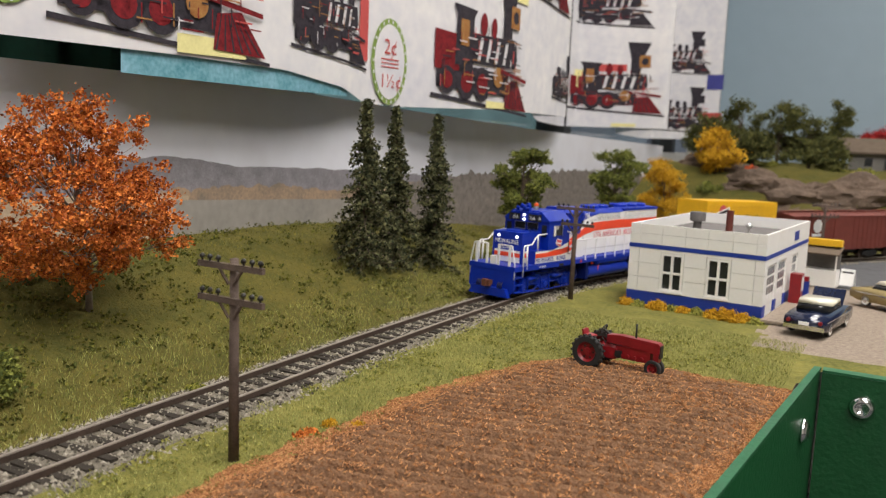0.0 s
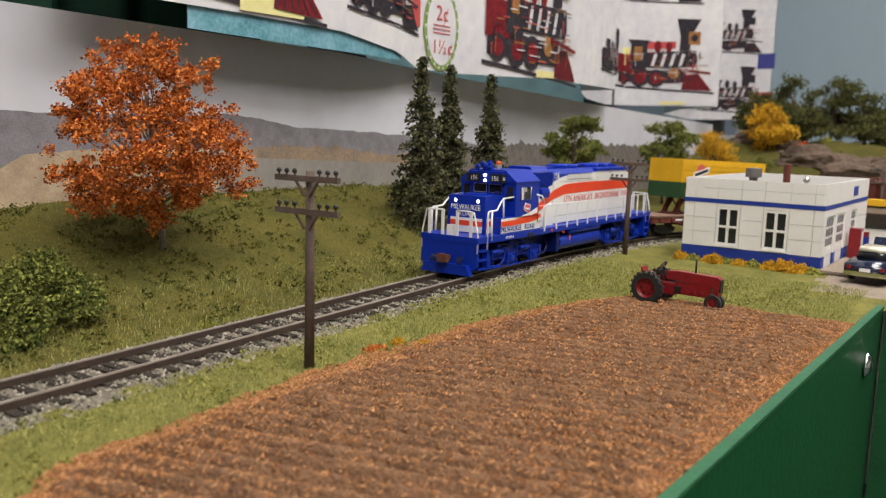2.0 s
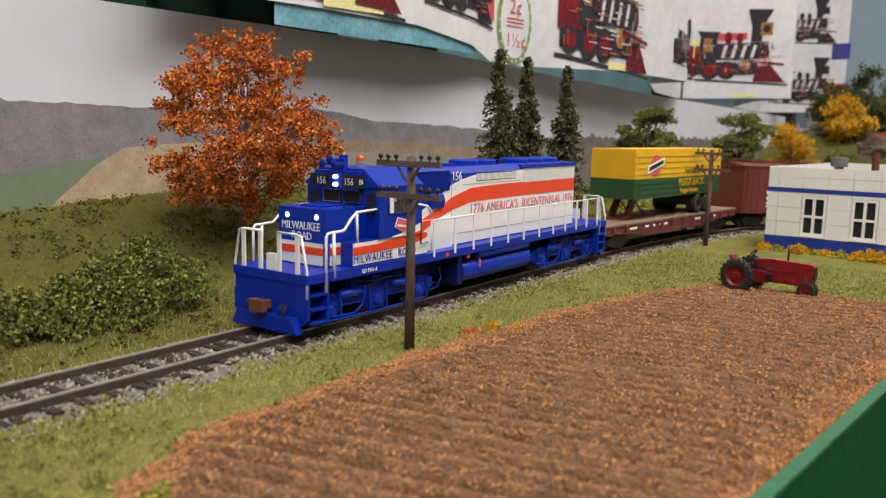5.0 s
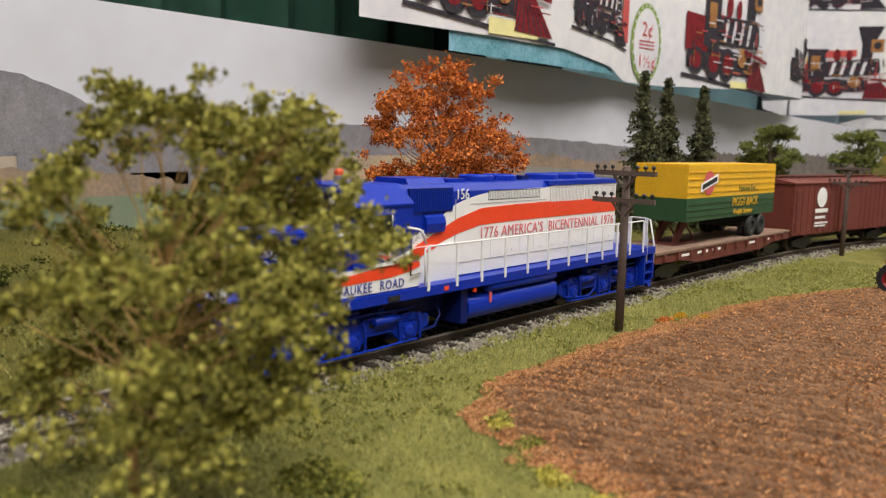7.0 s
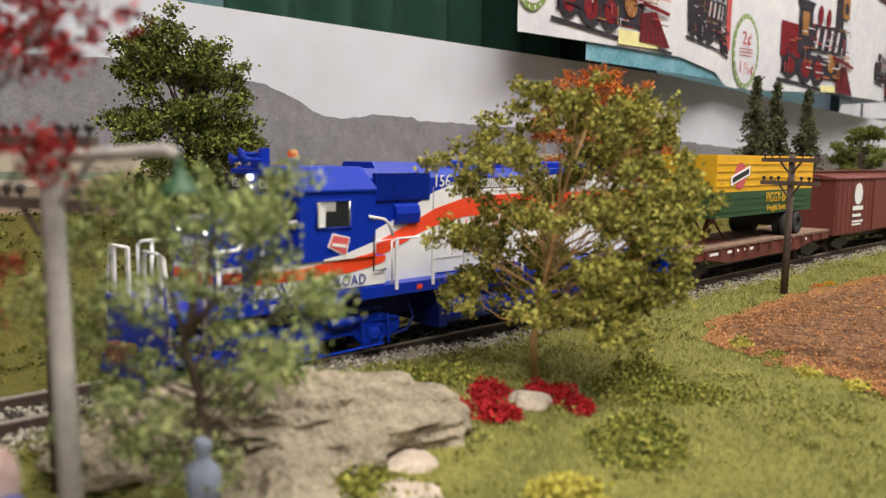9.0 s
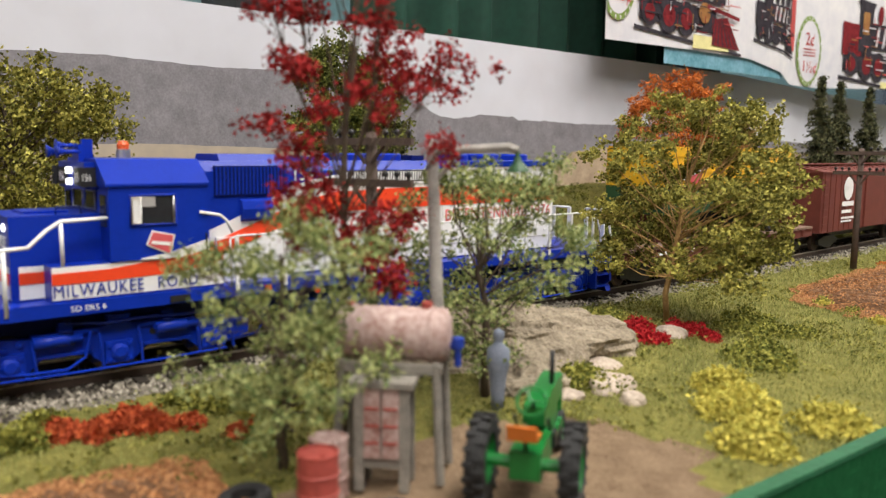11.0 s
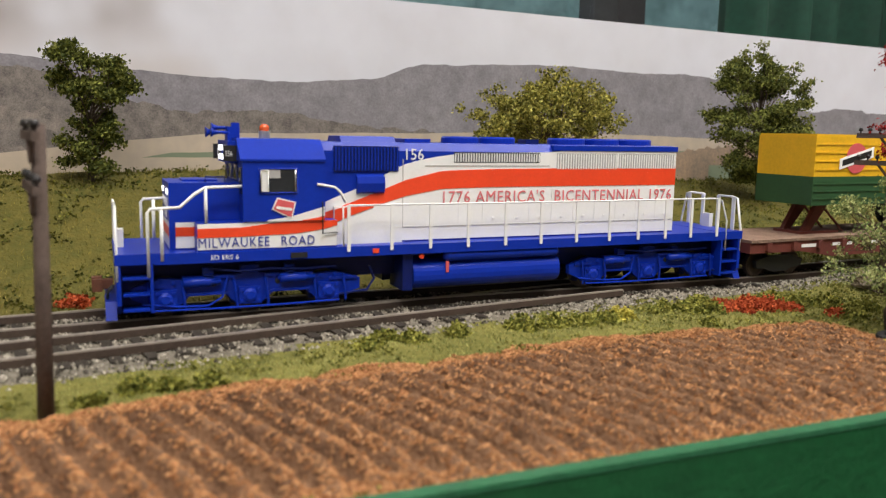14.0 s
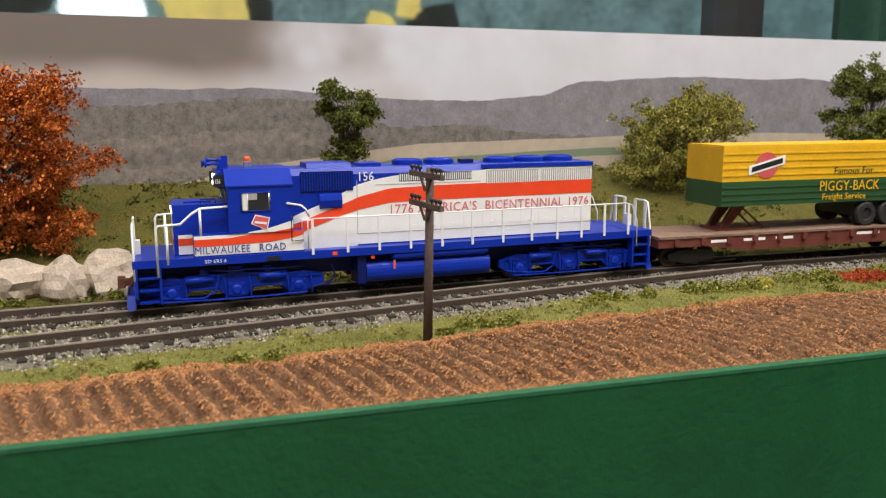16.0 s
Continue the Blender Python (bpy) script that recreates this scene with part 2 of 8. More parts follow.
    "tan_photo": mat("tan_photo", (0.50, 0.41, 0.31), 0.75, scale=16, second=(0.36, 0.31, 0.255)),
    "grey_photo": mat("grey_photo", (0.31, 0.285, 0.255), 0.75, scale=22, second=(0.21, 0.195, 0.18)),
    "green_photo": mat("green_photo", (0.20, 0.24, 0.16), 0.75, scale=14, second=(0.15, 0.19, 0.125)),
    "corn_photo": mat("corn_photo", (0.52, 0.40, 0.27), 0.8, scale=120, second=(0.30, 0.22, 0.15)),
    "drape": mat("drape", (0.006, 0.050, 0.030), 0.8, vary=0.3, scale=20),
    "teal": mat("teal", (0.27, 0.50, 0.62), 0.5, scale=45, second=(0.035, 0.20, 0.24)),
    "curtain": mat("curtain", (0.78, 0.76, 0.755), 0.85, scale=9, second=(0.56, 0.56, 0.62)),
    "print_dark": mat("print_dark", (0.016, 0.014, 0.018), 0.85, scale=220, second=(0.06, 0.052, 0.065)),
    "print_red": mat("print_red", (0.28, 0.022, 0.028), 0.85, scale=260, second=(0.075, 0.010, 0.014)),
    "print_gold": mat("print_gold", (0.42, 0.24, 0.08), 0.85, scale=200, second=(0.25, 0.08, 0.03)),
    "print_flag": mat("print_flag", (0.52, 0.09, 0.085), 0.85, vary=0.1),
    "print_green": mat("print_green", (0.23, 0.33, 0.09), 0.85, vary=0.2),
    "print_yellow": mat("print_yellow", (0.78, 0.72, 0.34), 0.85, vary=0.1),
    "print_blue": mat("print_blue", (0.06, 0.065, 0.25), 0.85, vary=0.2),
    "far_wall": mat("far_wall", (0.33, 0.42, 0.50), 0.8, vary=0.03, scale=3),
    "room_wall": mat("room_wall", (0.55, 0.53, 0.50), 0.9, vary=0.05, scale=4),
    # outdoor colours glow in place of daylight falling on the garden
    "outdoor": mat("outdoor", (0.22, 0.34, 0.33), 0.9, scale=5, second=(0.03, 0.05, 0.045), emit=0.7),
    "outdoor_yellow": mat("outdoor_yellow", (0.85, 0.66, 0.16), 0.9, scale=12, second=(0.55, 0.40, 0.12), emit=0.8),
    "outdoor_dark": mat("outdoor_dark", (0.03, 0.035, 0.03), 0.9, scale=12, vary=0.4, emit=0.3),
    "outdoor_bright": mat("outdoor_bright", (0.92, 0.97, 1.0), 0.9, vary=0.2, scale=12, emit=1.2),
    "window_frame": mat("window_frame", (0.03, 0.03, 0.032), 0.6, vary=0.2),
    "paper": mat("paper", (0.85, 0.85, 0.84), 0.7, vary=0.03),
    "insulator": mat("insulator", (0.02, 0.018, 0.018), 0.35, vary=0.2),
    "figure": mat("figure", (0.22, 0.25, 0.32), 0.7, vary=0.25, scale=150),
    "house_grey": mat("house_grey", (0.20, 0.19, 0.18), 0.85, vary=0.2, scale=60),
    "roof_brown": mat("roof_brown", (0.13, 0.10, 0.075), 0.9, vary=0.25, scale=80),
    "cliff": mat("cliff", (0.20, 0.145, 0.11), 0.95, scale=40, second=(0.06, 0.045, 0.035), bump=0.004, bscale=60),
}


# ---------------------------------------------------------------- mesh helpers
def box(bm, x0, x1, y0, y1, z0, z1):
    v = [bm.verts.new((x, y, z)) for z in (z0, z1) for y in (y0, y1) for x in (x0, x1)]
    for f in ((0, 2, 3, 1), (4, 5, 7, 6), (0, 1, 5, 4), (2, 6, 7, 3), (0, 4, 6, 2), (1, 3, 7, 5)):
        bm.faces.new([v[i] for i in f])
    return v


def prism(bm, pts, axis, a, b):
    """A flat outline pulled from a to b along an axis; pts are the other two coordinates in order."""
    def at(p, w):
        return {"x": (w, p[0], p[1]), "y": (p[0], w, p[1]), "z": (p[0], p[1], w)}[axis]
    lo, hi = [bm.verts.new(at(p, a)) for p in pts], [bm.verts.new(at(p, b)) for p in pts]
    n = len(pts)
    bm.faces.new(lo[::-1])
    bm.faces.new(hi)
    for i in range(n):
        bm.faces.new((lo[i], lo[(i + 1) % n], hi[(i + 1) % n], hi[i]))
    return lo + hi


def tube(bm, pts, r, n=6, r1=None):
    """A round bar along a line of points."""
    pts = [Vector(p) for p in pts]
    rings = []
    for i, p in enumerate(pts):
        d = (pts[min(i + 1, len(pts) - 1)] - pts[max(i - 1, 0)]).normalized()
        u = d.orthogonal().normalized() if i == 0 else (u - d * u.dot(d)).normalized()
        w = d.cross(u)
        rr = r if r1 is None else r + (r1 - r) * i / (len(pts) - 1)
        rings.append([bm.verts.new(p + rr * (math.cos(2 * math.pi * k / n) * u + math.sin(2 * math.pi * k / n) * w)) for k in range(n)])
    for a, b in zip(rings, rings[1:]):
        for k in range(n):
            bm.faces.new((a[k], a[(k + 1) % n], b[(k + 1) % n], b[k]))
    bm.faces.new(rings[0][::-1])
    bm.faces.new(rings[-1])


def lathe(bm, profile, n=20, axis="z", at=(0, 0, 0)):
    """A turned shape: profile rows of (radius, height)."""
    rings = []
    for r, h in profile:
        ring = []
        for k in range(n):
            c, s = math.cos(2 * math.pi * k / n) * r, math.sin(2 * math.pi * k / n) * r
            p = {"z": (c, s, h), "x": (h, c, s), "y": (s, h, c)}[axis]
            ring.append(bm.verts.new(Vector(at) + Vector(p)))
        rings.append(ring)
    for a, b in zip(rings, rings[1:]):
        for k in range(n):
            bm.faces.new((a[k], a[(k + 1) % n], b[(k + 1) % n], b[k]))
    bm.faces.new(rings[0][::-1])
    bm.faces.new(rings[-1])


def lump(bm, c, r, sub=2, rough=0.25, seed=0, squash=(1, 1, 1), freq=1.3):
    """An uneven boulder or clump."""
    made = bmesh.ops.create_icosphere(bm, subdivisions=sub, radius=1.0)["verts"]
    for v in made:
        d = v.co.normalized()
        k = 1 + rough * noise.noise(d * freq + Vector((seed * 7.3, seed * 1.7, seed))) * 2 + rough * 0.5 * noise.noise(d * freq * 3.1 + Vector((seed, 0, 5)))
        if sub >= 4:
            k += rough * (0.55 * abs(noise.noise(d * 6.0 + Vector((seed, 2, 1)))) + 0.28 * abs(noise.noise(d * 14.0 + Vector((3, seed, 1)))) - 0.2)
        v.co = Vector(c) + Vector((d.x * squash[0], d.y * squash[1], d.z * squash[2])) * r * k


def mesh(bm, name):
    bmesh.ops.recalc_face_normals(bm, faces=bm.faces[:])
    me = bpy.data.meshes.new(name)
    bm.to_mesh(me)
    bm.free()
    return me


def bevel(bm, w, seg=1, verts=None):
    vs = set(verts) if verts else None
    es = [e for e in bm.edges if (vs is None or (e.verts[0] in vs and e.verts[1] in vs)) and len(e.link_faces) == 2 and e.calc_face_angle(0) > 0.5]
    bmesh.ops.bevel(bm, geom=es, offset=w, segments=seg, profile=0.6, affect="EDGES", clamp_overlap=True)


def smooth(me, on=True):
    for p in me.polygons:
        p.use_smooth = on


def part(name, bm, material, parent, label="", soft=False):
    me = mesh(bm, name)
    me.materials.append(M[material])
    if soft:
        smooth(me)
    ob = new(name, me)
    ob.parent = parent
    if label:
        ob["label"] = label
    return ob


def thing(name, label, category, at=None, group="", kind=""):
    ob = new(name)
    ob.empty_display_size = 0.01
    if at is not None:
        ob.matrix_world = at
    return tagged(ob, label, category, group, kind)


def solid(name, bm, material, label, category="", at=None, group="", kind="", soft=False):
    me = mesh(bm, name)
    me.materials.append(M[material])
    if soft:
        smooth(me)
    ob = new(name, me)
    if at is not None:
        ob.matrix_world = at
    return tagged(ob, label, category, group, kind)


def raw(name, verts, faces, materials, parent=None, index=None, soft=False):
    me = bpy.data.meshes.new(name)
    me.from_pydata(verts, [], faces)
    for m in materials:
        me.materials.append(M[m])
    if index is not None:
        me.polygons.foreach_set("material_index", index)
    if soft:
        smooth(me)
    ob = new(name, me)
    ob.parent = parent
    return ob


def text(name, words, size, material, parent, m, label="", depth=0.00008, squeeze=1.0, space=1.0):
    """Raised lettering as a mesh, its baseline start at the pose m."""
    c = bpy.data.curves.new(name, "FONT")
    c.body, c.size, c.extrude, c.resolution_u, c.space_character = words, size, depth, 2, space
    tmp = bpy.data.objects.new(name, c)
    scene.collection.objects.link(tmp)
    dg = bpy.context.evaluated_depsgraph_get()
    me = bpy.data.meshes.new_from_object(tmp.evaluated_get(dg))
    bpy.data.objects.remove(tmp)
    bpy.data.curves.remove(c)
    me.materials.clear()
    me.materials.append(M[material])
    me.transform(m @ Matrix.Diagonal((squeeze, 1, 1, 1)))
    ob = new(name, me)
    ob.parent = parent
    if label:
        ob["label"] = label
    return ob


def interp(x, rows):
    return float(np.interp(x, [r[0] for r in rows], [r[1] for r in rows]))

# ---------------------------------------------------------------- plan of the layout
WALL_X, FASCIA = -0.378, lambda y: -0.0480 + 0.0655 * y
MAIN = [(-1.6, -0.2095), (-0.6, -0.2095), (-0.45, -0.2110), (-0.35, -0.2105), (-0.25, -0.2055), (-0.15, -0.1985), (0.05, -0.197), (0.2, -0.2005), (0.38, -0.2045),
        (0.5, -0.1995), (0.6, -0.181), (0.7, -0.149), (0.79, -0.118), (0.88, -0.079), (0.97, -0.025), (1.05, 0.03), (1.1, 0.12), (1.12, 0.25), (1.13, 0.6)]
SIDING = [(-1.6, -0.06), (-0.8, -0.145), (-0.545, -0.1685), (-0.40, -0.1815), (-0.30, -0.1905), (-0.2, -0.197), (-0.1, -0.1975)]
RAIL_Z = 0.004


def spline(rows, n=16):
    """Points of a smooth line through rows of (y, x)."""
    p = [Vector((x, y)) for y, x in rows]
    p = [2 * p[0] - p[1]] + p + [2 * p[-1] - p[-2]]
    out = []
    for a, b, c, d in zip(p, p[1:], p[2:], p[3:]):
        for k in range(n):
            t = k / n
            out.append(0.5 * ((2 * b) + (c - a) * t + (2 * a - 5 * b + 4 * c - d) * t * t + (3 * b - a - 3 * c + d) * t ** 3))
    out.append(p[-2])
    return out


def even(points, step):
    """The same line in even steps, with its heading."""
    pts = np.array([(p.x, p.y) for p in points])
    s = np.r_[0, np.cumsum(np.hypot(*np.diff(pts, axis=0).T))]
    w = np.arange(0, s[-1], step)
    return np.stack([np.interp(w, s, pts[:, 0]), np.interp(w, s, pts[:, 1])], 1)


MAIN_LINE, SIDE_LINE = even(spline(MAIN), 0.004), even(spline(SIDING), 0.004)


def drop(y):
    """The far end of the line runs slightly downhill."""
    return -0.010 * min(1.0, max(0.0, (y - 0.58) / 0.3))


def track_distance(x, y):
    return min(float(np.hypot(MAIN_LINE[:, 0] - x, MAIN_LINE[:, 1] - y).min()), float(np.hypot(SIDE_LINE[:, 0] - x, SIDE_LINE[:, 1] - y).min()))


def fuzz(x, y, f, seed=0.0):
    return noise.noise(Vector((x * f, y * f, seed)))


def in_field(x, y):
    """How far inside one of the two ploughed fields, in metres."""
    front = FASCIA(y) - 0.001
    e = 0.006 * fuzz(x, y, 60, 3) + 0.003 * fuzz(x, y, 200, 4)
    left = interp(y, [(0.045, -0.112), (0.063, -0.127), (0.08, -0.139), (0.10, -0.147), (0.168, -0.150), (0.25, -0.146), (0.31, -0.138), (0.352, -0.121), (0.372, -0.10)])
    near = interp(x, [(-0.125, 0.063), (-0.1075, 0.060), (-0.089, 0.053), (-0.045, 0.040)])
    one = min(front - x, x - left, y - near, 0.362 - y)
    two = min(front - x, x - interp(y, [(-0.5, -0.130), (-0.42, -0.132), (-0.38, -0.1365), (-0.26, -0.140), (-0.19, -0.132)]), -0.189 - y)
    return max(one, two) + e


def hill_top(y):
    return interp(y, [(-1.2, 0.034), (-0.44, 0.036), (-0.26, 0.039), (-0.05, 0.031), (0.1, 0.026), (0.22, 0.034), (0.45, 0.034), (0.6, 0.026), (0.8, 0.015), (2, 0.01)])


def ground_z(x, y):
    c = float(np.interp(y, MAIN_LINE[:, 1], MAIN_LINE[:, 0])) if y < 1.1 else 0.3
    z = drop(y) if y > 0.58 else 0.0
    back = (c - 0.026) - x
    if back > 0:
        w = min(1.0, back / max(0.06, (c - 0.026) - WALL_X - 0.02))
        z += hill_top(y) * (w * w * (3 - 2 * w)) + 0.0016 * fuzz(x, y, 45, 1) * min(1, back / 0.03)
    z += 0.0007 * fuzz(x, y, 90, 2)
    t = track_distance(x, y) if -1.0 < y < 1.2 else 1.0
    z += 0.0011 * min(1.0, max(0.0, (0.0205 - t) / 0.005))
    d = math.hypot(x + 0.142, (y + 0.062) * 0.8)
    z += 0.006 * max(0.0, 1 - d / 0.07)
    return z


# ---------------------------------------------------------------- ground sheet
def build_ground():
    step = 0.004
    xs, ys = np.arange(-0.378, 0.62, step), np.arange(-1.3, 1.7, step)
    keep, verts, faces, index = {}, [], [], []
    near = {}
    for i, x in enumerate(xs):
        for j, y in enumerate(ys):
            if x > FASCIA(y) + 0.001 and y < 0.405:
                continue
            if x > 0.05 and y < 0.405:
                continue
            keep[i, j] = len(verts)
            f = in_field(x, y) if y < 0.4 else -1
            z = ground_z(x, y)
            if f > 0.004:
                z -= 0.003
            verts.append((min(x, FASCIA(y)) if y < 0.405 else x, y, z))
    for (i, j), a in keep.items():
        b, c, d = keep.get((i + 1, j)), keep.get((i + 1, j + 1)), keep.get((i, j + 1))
        if None in (b, c, d):
            continue
        x, y = xs[i] + step / 2, ys[j] + step / 2
        t = track_distance(x, y)
        k = 0
        cx = float(np.interp(y, MAIN_LINE[:, 1], MAIN_LINE[:, 0]))
        wob = 0.004 * fuzz(x, y, 70, 6)
        if t < 0.0185 + wob:
            k = 1
        elif y > 0.44 and x > -0.055 + wob * 2 and x > cx:
            k = 4 if y < 0.70 + wob else 5
        elif x < cx:
            k = 2
        elif math.hypot(x + 0.082, (y + 0.150) * 0.8) < 0.034 + wob * 2:
            k = 3
        faces.append((a, b, c, d))
        index.append(k)
    ob = raw("ground", verts, faces, ["grass", "ballast", "hillgrass", "dirt", "lot", "asphalt"], index=index, soft=True)
    tagged(ob, "model railway scenery base with turf, ballast and gravel lot", "ground", kind="structure")


build_ground()


def build_field(name, y0, y1):
    """Ploughed rows across the strip in front of the line."""
    step_x, step_y = 0.0020, 0.0008
    ux, uy = 0.97, 0.2425
    verts, faces, keep = [], [], {}
    xs, ys = np.arange(-0.165, 0.0, step_x), np.arange(y0, y1, step_y)
    for i, x in enumerate(xs):
        for j, y in enumerate(ys):
            f = in_field(x, y)
            if f < -0.002 or x > FASCIA(y) - 0.0003:
                continue
            v = (y * ux - x * uy) / 0.0066 + 0.08 * fuzz(x, y, 60, 11)
            ridge = 0.5 + 0.5 * math.cos(2 * math.pi * v)
            edge = min(1.0, max(0.0, f / 0.012))
            z = 0.0002 + (0.0038 * ridge ** 1.2 + 0.0006 * fuzz(x, y, 480, 8) + 0.0004 * fuzz(x, y, 210, 9)) * edge + 0.0012 * min(1, max(0, (f + 0.002) / 0.004)) - 0.0008
            keep[i, j] = len(verts)
            verts.append((x, y, z))
    for (i, j), a in keep.items():
        q = [a, keep.get((i + 1, j)), keep.get((i + 1, j + 1)), keep.get((i, j + 1))]
        if None not in q:
            faces.append(q)
    ob = raw(name, verts, faces, ["soil"], soft=True)
    return tagged(ob, "ploughed brown soil in straight ridged furrows", "field", kind="structure")


def build_stubble(name, field, y0, y1, count, seed):
    """Loose straw crumbs, thick on the crests, bare troughs adding to the furrow shade."""
    rnd = random.Random(seed)
    verts, faces = [], []
    while count > 0:
        x, y = rnd.uniform(-0.16, -0.01), rnd.uniform(y0, y1)
        f = in_field(x, y)
        if f < -0.004 or x > FASCIA(y) - 0.001:
            continue
        edge = math.exp(-max(0, f) / 0.008)
        patch = fuzz(x, y, 26, 14) + 0.5 * fuzz(x, y, 75, 15)
        if rnd.random() > 0.30 + 0.75 * edge + 0.9 * max(0, patch):
            count -= 0.25
            continue
        count -= 1
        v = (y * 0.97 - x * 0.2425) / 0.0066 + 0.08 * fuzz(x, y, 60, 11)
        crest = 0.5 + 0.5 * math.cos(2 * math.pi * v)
        # straw left off the troughs: bare dark soil deepens the furrow shade
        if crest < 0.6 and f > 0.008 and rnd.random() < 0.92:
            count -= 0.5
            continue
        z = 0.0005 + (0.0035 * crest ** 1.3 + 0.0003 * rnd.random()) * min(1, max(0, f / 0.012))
        a, l, w = rnd.uniform(0, 6.28), rnd.uniform(0.0004, 0.0010), rnd.uniform(0.0002, 0.0004)
        c, s, t = math.cos(a), math.sin(a), rnd.uniform(-0.0004, 0.0009)
        n = len(verts)
        verts += [(x - c * l - s * w, y - s * l + c * w, z), (x - c * l + s * w, y - s * l - c * w, z), (x + c * l, y + s * l, z + t), (x, y, z + 0.0006)]
        faces += [(n, n + 1, n + 2), (n, n + 3, n + 2), (n + 1, n + 2, n + 3)]
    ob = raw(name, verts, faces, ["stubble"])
    tagged(ob, "loose orange-brown straw crumbs on ridge crests, with troughs left dark", "straw", kind="stuff")


field_a = build_field("field", 0.03, 0.375)
field_b = build_field("field", -0.75, -0.17)
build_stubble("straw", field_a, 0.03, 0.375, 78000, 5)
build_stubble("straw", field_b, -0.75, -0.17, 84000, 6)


def build_grass(name, x0, x1, y0, y1, count, tall, material, label, test, seed):
    """Short upright fibres of static grass."""
    rnd = random.Random(seed)
    verts, faces = [], []
    tries = 0
    while count > 0 and tries < 400000:
        tries += 1
        x, y = rnd.uniform(x0, x1), rnd.uniform(y0, y1)
        if not test(x, y):
            continue
        count -= 1
        z = ground_z(x, y)
        h = tall * rnd.uniform(0.5, 1.2) * (0.75 + 0.5 * fuzz(x, y, 30, 21))
        a = rnd.uniform(0, 6.28)
        lx, ly = rnd.gauss(0, 0.45) * h, rnd.gauss(0, 0.45) * h
        w = 0.00015
        n = len(verts)
        verts += [(x - w * math.cos(a), y - w * math.sin(a), z - 0.0002), (x + w * math.cos(a), y + w * math.sin(a), z - 0.0002), (x + lx, y + ly, z + h)]
        faces.append((n, n + 1, n + 2))
    ob = raw(name, verts, faces, [material])
    tagged(ob, label, "grass", kind="stuff")


def verge(x, y):
    cx = float(np.interp(y, MAIN_LINE[:, 1], MAIN_LINE[:, 0]))
    return x > cx and x < FASCIA(y) - 0.001 and track_distance(x, y) > 0.017 + 0.004 * fuzz(x, y, 70, 6) and in_field(x, y) < 0.001 and math.hypot(x + 0.082, (y + 0.15) * 0.8) > 0.034


def bank(x, y):
    cx = float(np.interp(y, MAIN_LINE[:, 1], MAIN_LINE[:, 0]))
    return x < cx and track_distance(x, y) > 0.017 + 0.004 * fuzz(x, y, 70, 6)


build_grass("static_grass", -0.19, -0.03, -0.10, 0.46, 56000, 0.0019, "blade", "pale green static grass fibres beside the track", verge, 1)
build_grass("static_grass", -0.19, -0.05, -0.75, -0.10, 24000, 0.0012, "blade", "short yellow-green turf fibres beside the track", verge, 2)
build_grass("static_grass", -0.27, -0.21, -0.1, 0.6, 20000, 0.0026, "blade", "tall green static grass at the foot of the bank", bank, 3)
build_grass("static_grass", -0.378, -0.23, -0.7, 0.7, 46000, 0.0022, "blade_hill", "dry brown-green static grass on the bank", bank, 4)


# ---------------------------------------------------------------- track
def build_track(name, line, y_lo, y_hi, head, label, other=None):
    root = thing(name, label, "railway track", kind="structure")
    p = np.array([q for q in line if y_lo <= q[1] <= y_hi])
    d = np.gradient(p, axis=0)
    d /= np.hypot(d[:, 0], d[:, 1])[:, None]
    nrm = np.stack([d[:, 1], -d[:, 0]], 1)
    for side, word in ((-1, "rail"), (1, "rail")):
        for mat_name, half, z0, z1, nm in (("rail", 0.00062, 0.0017, 0.0036, "rail"), ("railhead" if head else "rail", 0.00050, 0.0036, 0.00405, "rail_head")):
            bm = bmesh.new()
            prev = None
            for k in range(len(p)):
                c = p[k] + nrm[k] * side * 0.00865
                dz = drop(c[1])
                ring = [bm.verts.new((c[0] + nrm[k][0] * w, c[1] + nrm[k][1] * w, z + dz)) for w, z in ((-half, z0), (half, z0), (half, z1), (-half, z1))]
                if prev:
                    for a in range(4):
                        bm.faces.new((prev[a], prev[(a + 1) % 4], ring[(a + 1) % 4], ring[a]))
                else:
                    bm.faces.new(ring[::-1])
                prev = ring
            bm.faces.new(prev)
            part(nm, bm, mat_name, root)
    bm = bmesh.new()
    box(bm, -0.0148, 0.0148, -0.0014, 0.0014, 0.0002, 0.0017)
    bevel(bm, 0.0002)
    me = mesh(bm, "tie")
    me.materials.append(M["tie"])
    s = np.r_[0, np.cumsum(np.hypot(*np.diff(p, axis=0).T))]
    rnd = random.Random(3)
    at = 0.003
    while at < s[-1]:
        k = int(np.searchsorted(s, at))
        at += 0.0072
        x, y = p[k]
        if other is not None and float(np.hypot(other[:, 0] - x, other[:, 1] - y).min()) < 0.016:
            continue
        ob = new("tie", me)
        ob.parent = root
        ob.matrix_local = pose(x + rnd.uniform(-0.0004, 0.0004), y, drop(y), 0, 0, math.degrees(math.atan2(-d[k][0], d[k][1])) + rnd.uniform(-1.5, 1.5))
    return root


build_track("main_track", MAIN_LINE, -0.9, 1.2, True, "weathered model railway track with dark ties in grey ballast")
build_track("siding_track", SIDE_LINE, -0.9, -0.22, True, "diverging siding track with dark ties in grey ballast", MAIN_LINE)


